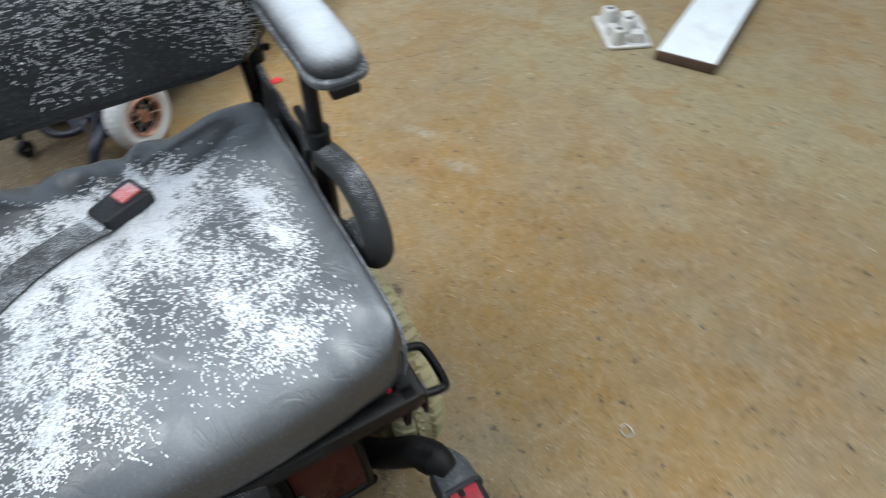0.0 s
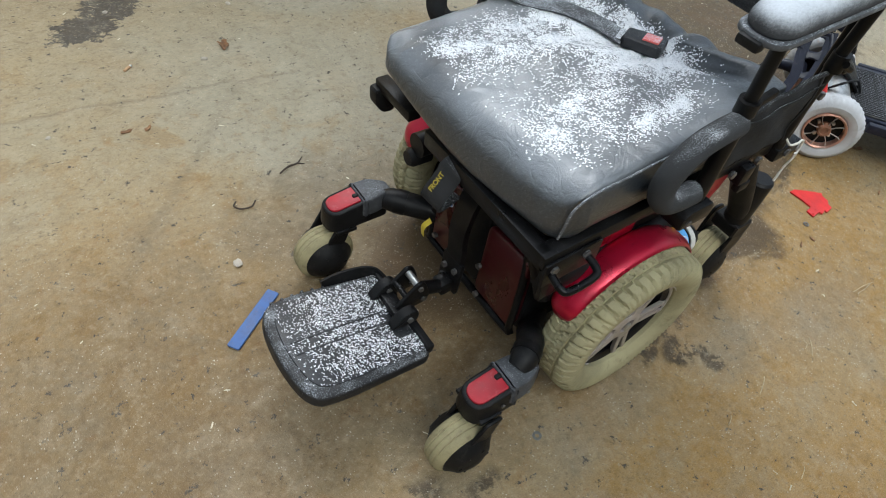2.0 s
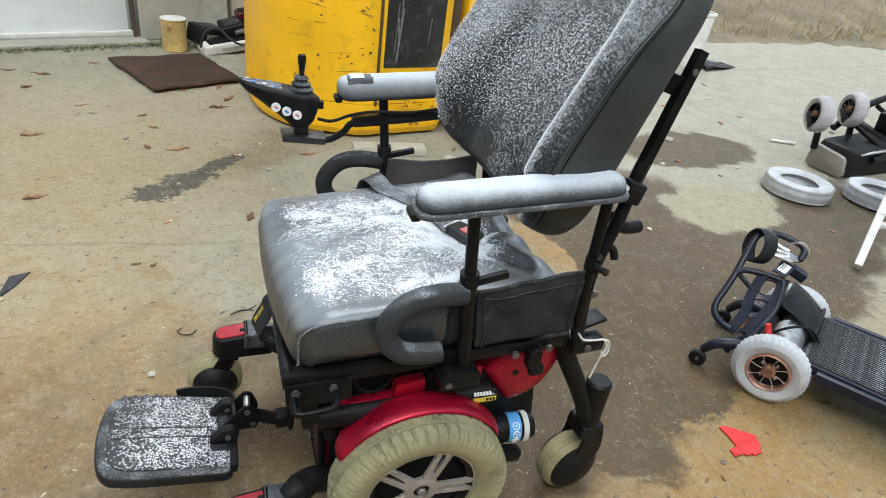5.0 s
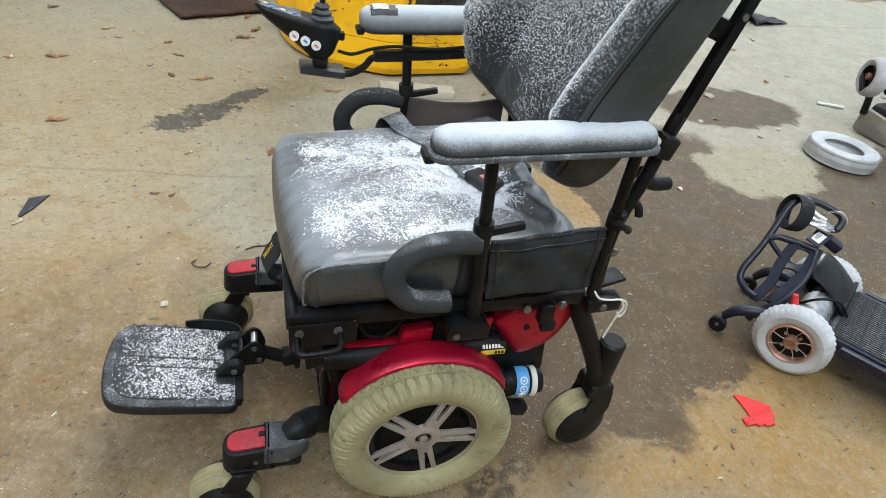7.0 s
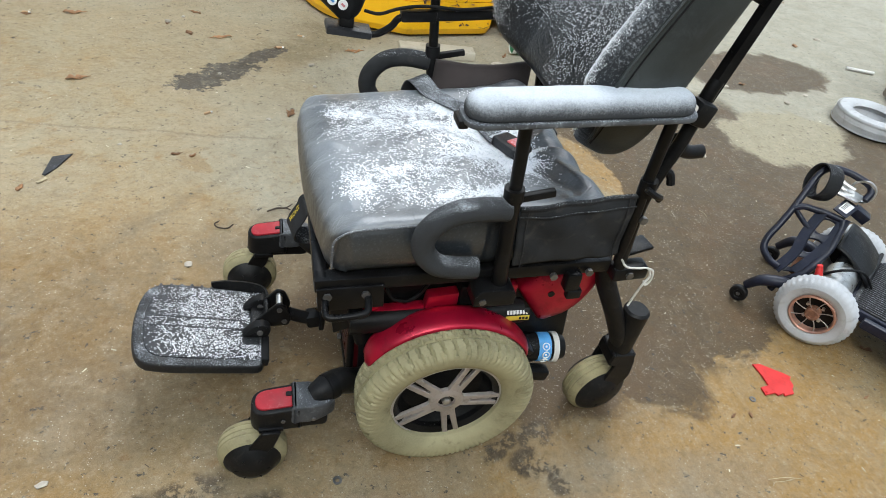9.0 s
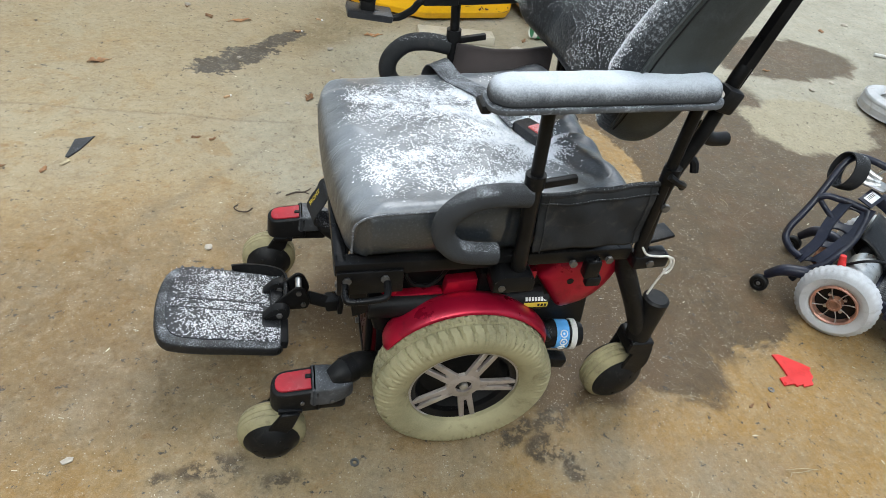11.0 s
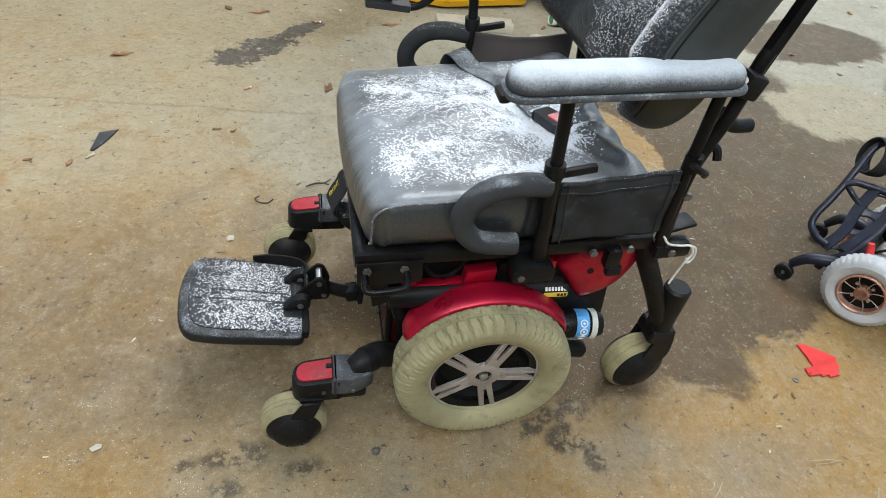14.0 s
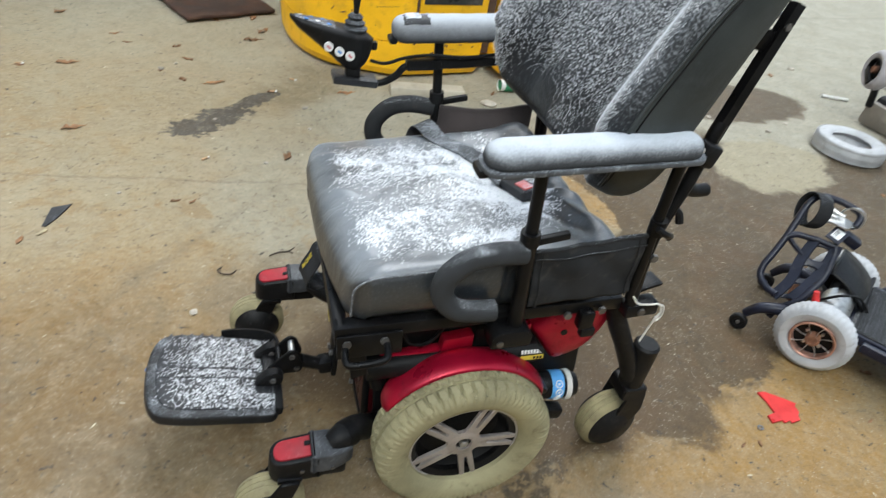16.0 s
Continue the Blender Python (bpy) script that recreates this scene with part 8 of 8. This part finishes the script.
def shard(name, outline, x, y, turn, mat, label, cat, th=0.004, curl=0.0):
    b = prism(outline, 0.001, 0.001 + th, "xy", min(0.001, th * 0.3), None, None, 1)
    if curl:
        bmesh.ops.subdivide_edges(b, edges=b.edges[:], cuts=2, use_grid_fill=True)
        for v in b.verts:
            v.co.z += curl * (v.co.x ** 2 * 14 + 0.5 * abs(v.co.y))
    ob = part(name, b, mat, smooth=False)
    ob.matrix_world = pose(x, y, 0, 0, 0, turn)
    return tagged(ob, label, cat)


shard("red_plastic_shard", [(-0.027, 0.034), (-0.029, -0.001), (-0.057, -0.006), (-0.059, -0.031), (-0.025, -0.027), (-0.022, -0.036), (-0.0, -0.031), (-0.003, -0.039), (0.03, -0.035), (0.035, -0.02), (0.047, -0.011), (0.05, 0.011), (0.06, 0.018), (0.041, 0.035), (-0.009, 0.07), (-0.031, 0.071)], 0.976, -0.213, 0, RED_SCRAP, "broken wing-shaped piece of bright red plastic on the concrete", "plastic shard", 0.005)
shard("red_plastic_shard", [(-0.014, 0.028), (0.012, 0.026), (0.016, -0.020), (-0.002, -0.030), (-0.015, -0.018)], 1.283, -0.482, 10, RED_SCRAP, "small piece of bright red plastic", "plastic shard", 0.005)
shard("red_plastic_shard", [(-0.012, 0.014), (0.014, 0.012), (0.010, -0.014), (-0.010, -0.010)], 1.573, -0.512, 40, RED_SCRAP, "tiny chip of bright red plastic", "plastic shard", 0.004)
shard("blue_plastic_strip", rounded([(-0.080, -0.014), (0.080, -0.014), (0.080, 0.014), (-0.080, 0.014)], 0.004, 3), -0.578, 0.172, 36, BLUE_STRIP, "flat blue plastic strip under the footplate's edge", "plastic strip", 0.005)
shard("black_plastic_shard", [(0.038, 0.058), (-0.016, 0.038), (-0.019, -0.020), (-0.022, -0.060), (-0.012, -0.064), (0.012, -0.018)], -0.970, 0.808, 0, GREY_PLASTIC, "pointed black plastic shard on the concrete", "plastic shard", 0.004)
shard("plaster_chip", [(-0.012, 0.005), (0.003, 0.008), (0.012, 0.002), (0.008, -0.006), (-0.009, -0.005)], -0.758, -0.285, 25, STONE, "flat pale chip of mortar on the concrete", "mortar chip", 0.003)
shard("wood_chip", [(-0.018, 0.006), (0.018, 0.004), (0.014, -0.008), (-0.016, -0.004)], -0.985, 0.718, 60, STALK, "pale wood chip on the concrete", "wood chip", 0.004)

for x, y, turn in ((-0.548, 1.161, 38), (-0.280, 1.785, 5), (-0.182, 1.930, -20), (-1.330, 1.982, -4)):
    butt = thing("cigarette_butt", "crushed cigarette butt with a tan filter", "cigarette butt", pose(x, y, 0, 0, 0, turn), "cigarette butts")
    part("filter", lathe([(0, -0.016), (0.0040, -0.016), (0.0042, 0.008), (0, 0.008)], 12, "x", (0, 0, 0.0043)), BUTT_TAN, butt)
    part("paper", lathe([(0, 0.008), (0.0040, 0.008), (0.0036, 0.013), (0.0024, 0.016), (0, 0.015)], 12, "x", (0, 0, 0.0043)), WHITE_INK, butt, "scorched white paper end")

for x, y, r in ((-0.212, -0.344, 0.0095), (0.873, -0.250, 0.0085)):
    tagged(part("washer", lathe([(r * 0.45, 0.001), (r, 0.001), (r, 0.0028), (r * 0.45, 0.0028)], 24, "z", (x, y, 0), closed=True), BOLT), "dull steel washer lying on the concrete", "washer", "lost washers")
for pts in ([(0.766, -0.466, 0.003), (0.81, -0.468, 0.005), (0.854, -0.475, 0.003)], [(0.775, -0.474, 0.003), (0.80, -0.476, 0.004), (0.835, -0.473, 0.003)], [(0.505, -0.489, 0.003), (0.500, -0.500, 0.006), (0.487, -0.506, 0.003)], [(1.198, 0.566, 0.003), (1.205, 0.545, 0.005), (1.207, 0.525, 0.003)], [(0.891, -0.544, 0.002), (0.877, -0.561, 0.004), (0.859, -0.579, 0.002)], [(0.527, -0.490, 0.002), (0.509, -0.508, 0.004), (0.487, -0.526, 0.002)], [(0.571, -0.677, 0.002), (0.555, -0.691, 0.004), (0.536, -0.704, 0.002)], [(0.333, -0.501, 0.002), (0.312, -0.512, 0.004), (0.287, -0.523, 0.002)], [(0.228, -0.679, 0.002), (0.216, -0.684, 0.004), (0.200, -0.690, 0.002)], [(0.182, -0.524, 0.002), (0.172, -0.530, 0.004), (0.159, -0.535, 0.002)], [(1.078, -0.667, 0.002), (1.060, -0.687, 0.004), (1.038, -0.707, 0.002)]):
    tagged(part("straw_stalk", tube(pts, 0.0008, 6, 4), STALK), "thin pale straw stalk on the concrete", "straw", "straw stalks")
sq = [(0.011, 0.009), (-0.010, 0.010), (-0.011, -0.008), (0.010, -0.010), (0.012, 0.006)]
tagged(part("wire_clip", tube([(-0.299 + x, -0.651 + y, 0.003) for x, y in sq], 0.0016, 6, 2), STEEL), "small bent square wire clip on the concrete", "wire clip")
wire = tube([(-0.482, 0.512, 0.006), (-0.492, 0.497, 0.008), (-0.480, 0.483, 0.006), (-0.455, 0.480, 0.006), (-0.440, 0.490, 0.012)], 0.0022, 6, 5)
tagged(part("curled_twig", wire, TWIG), "dark curled scrap of bark", "twig")
tw = tube([(-0.345, 0.560, 0.006), (-0.315, 0.573, 0.008), (-0.290, 0.575, 0.008), (-0.268, 0.592, 0.010)], [0.0022, 0.003, 0.0025, 0.0015], 6, 4)
tube([(-0.290, 0.575, 0.008), (-0.275, 0.563, 0.01)], 0.0018, 6, 1, tw)
tagged(part("twig", tw, TWIG), "short dark twig on the concrete", "twig")


def leaf(x, y, size, turn, seed):
    """A dry leaf: ragged lobes, a raised midrib and curled edges."""
    r = random.Random(seed)
    n = 22
    lobes = r.choice((3, 5, 7))
    fold, narrow = r.uniform(0.2, 0.9), r.uniform(0.35, 0.75)
    b = bmesh.new()
    spine = [b.verts.new((size * (-0.95 + 1.9 * k / 8), 0, 0.003 + size * 0.10 * math.sin(k))) for k in range(9)]
    for sg in (-1, 1):
        rim = []
        for k in range(9):
            u = k / 8
            w = size * narrow * math.sin(math.pi * min(1, u * 0.96 + 0.03)) ** 0.7 * (0.72 + 0.28 * math.cos(lobes * 6.283 * u + seed)) * r.uniform(0.8, 1.1)
            rim.append(b.verts.new((spine[k].co.x + r.uniform(-0.06, 0.06) * size, sg * w, spine[k].co.z + w * fold * r.uniform(0.2, 1.0))))
        for k in range(8):
            b.faces.new((spine[k], spine[k + 1], rim[k + 1], rim[k]))
    tube([(size * 0.9, 0, 0.004), (size * 1.35, size * 0.12, 0.004)], size * 0.03, 5, 1, b)
    ob = part("dead_leaf", b, LEAF)
    ob.matrix_world = pose(x, y, 0, 0, 0, turn)
    md = ob.modifiers.new("thickness", "SOLIDIFY")
    md.thickness = 0.0012
    return tagged(ob, "curled brown dead leaf on the concrete", "leaf", "fallen leaves")


LEAVES = [(-1.026, 1.389, 0.038, 20), (-0.254, 1.180, 0.030, 70), (0.05, 1.80, 0.040, 10), (-1.02, 2.42, 0.026, 30), (-1.16, 2.02, 0.040, 10), (-0.53, 1.86, 0.045, 200), (-0.72, 2.29, 0.024, 40), (-0.36, 2.44, 0.045, 10),
          (-0.30, 2.59, 0.050, 60), (-0.77, 1.98, 0.022, 90), (-1.33, 1.97, 0.022, 0), (-1.31, 2.69, 0.032, 50), (-1.28, 2.93, 0.045, 165), (-0.67, 1.88, 0.026, 120), (-0.29, 1.78, 0.020, 10), (-0.66, 2.13, 0.028, 150),
          (-0.95, 2.31, 0.020, 0), (-1.06, 3.18, 0.030, 15), (-1.46, 2.98, 0.032, 5), (-0.632, 0.881, 0.016, 10), (-0.579, 0.872, 0.014, 50), (-1.15, 0.695, 0.014, 20), (-1.034, 0.68, 0.018, 80), (-0.62, 2.74, 0.035, 20), (-0.35, 2.80, 0.040, 80), (-0.55, 2.72, 0.030, 130),
          (2.15, 1.70, 0.022, 0), (3.2, 3.0, 0.045, 20), (4.2, 2.6, 0.04, 140), (3.0, 2.35, 0.035, 60), (2.45, 0.85, 0.02, 60), (3.4, 0.75, 0.04, 10), (1.9, -0.12, 0.026, 30), (0.82, 1.86, 0.03, 60), (3.6, 3.3, 0.04, 80), (2.75, 2.7, 0.03, 10), (0.785, -0.293, 0.012, 30), (0.835, -0.296, 0.009, 80), (1.367, -0.120, 0.020, 150), (1.223, -0.280, 0.012, 20)]
for i, (x, y, s, a) in enumerate(LEAVES):
    leaf(x, y, s, a, i)


def pebble(x, y, s, seed):
    r = random.Random(seed)
    b = bmesh.new()
    bmesh.ops.create_icosphere(b, subdivisions=2, radius=s)
    for v in b.verts:
        v.co *= 1 + 0.35 * wob(v.co + Vector((seed, 0, 0)), 1.2 / s)
        v.co.x *= 1.25
        v.co.z = max(-s * 0.3, v.co.z * 0.5) + s * 0.3
    ob = part("pebble", b, STONE)
    ob.matrix_world = pose(x, y, 0, 0, 0, r.uniform(0, 360))
    return tagged(ob, "pale pebble on the concrete", "pebble", "loose pebbles")


for i, (x, y, s) in enumerate(((-0.77, 1.996, 0.012), (-0.808, 0.933, 0.006), (-0.335, 1.132, 0.008), (-0.149, 1.418, 0.008), (-0.71, 2.066, 0.009), (-0.523, 1.491, 0.008), (2.32, 2.03, 0.028), (2.02, 1.66, 0.014), (-0.55, 0.33, 0.010), (0.60, 0.55, 0.012), (2.30, 1.50, 0.016), (2.50, 1.60, 0.012), (0.75, 1.72, 0.03), (1.45, 0.95, 0.012), (-0.15, 1.62, 0.012), (3.3, 2.5, 0.02), (3.9, 2.2, 0.02))):
    pebble(x, y, s, i)
tb = tube([(3.14, 2.02, 0.01), (3.30, 1.96, 0.012)], 0.010, 10, 1)
tagged(part("white_stick", tb, WHITE_PLASTIC), "short white plastic stick", "stick")


def litter(name, count, spread, size, mat, label, seed):
    """Straw bits and grit scattered over the yard."""
    r = random.Random(seed)
    verts, faces = [], []
    for _ in range(count):
        x, y = spread(r)
        a = r.uniform(0, 6.283)
        ln, w = size * r.uniform(0.4, 1.7), size * r.uniform(0.12, 0.4)
        c, s, h = math.cos(a), math.sin(a), size * r.uniform(0.12, 0.35)
        i = len(verts)
        for u, v, z in ((-ln, -w, 0), (ln, -w * 0.6, 0), (ln * 0.8, w, 0), (-ln * 0.9, w * 0.7, 0), (-ln * 0.5, 0, h), (ln * 0.6, 0, h)):
            verts.append((x + u * c - v * s, y + u * s + v * c, z + 0.0005))
        faces += [(i, i + 1, i + 5, i + 4), (i + 1, i + 2, i + 5), (i + 2, i + 3, i + 4, i + 5), (i + 3, i, i + 4)]
    me = bpy.data.meshes.new(name)
    me.from_pydata(verts, [], faces)
    me.materials.append(mat)
    return tagged(new(name, me), label, name.replace("_", " "), kind="stuff")


litter("straw_bits", 420, lambda r: (r.uniform(-2.2, 3.5), r.uniform(-1.8, 3.2)), 0.0052, CHIP, "pale straw bits and chips strewn over the concrete", 3)
litter("dark_crumbs", 900, lambda r: (r.uniform(-2.2, 3.5), r.uniform(-1.8, 3.2)), 0.0034, TWIG, "dark crumbs of bark and soil on the concrete", 5)
litter("pale_grit", 2600, lambda r: (r.gauss(0.4, 1.1), r.gauss(0.4, 1.0)), 0.0024, GRIT, "pale grit on the concrete", 9)
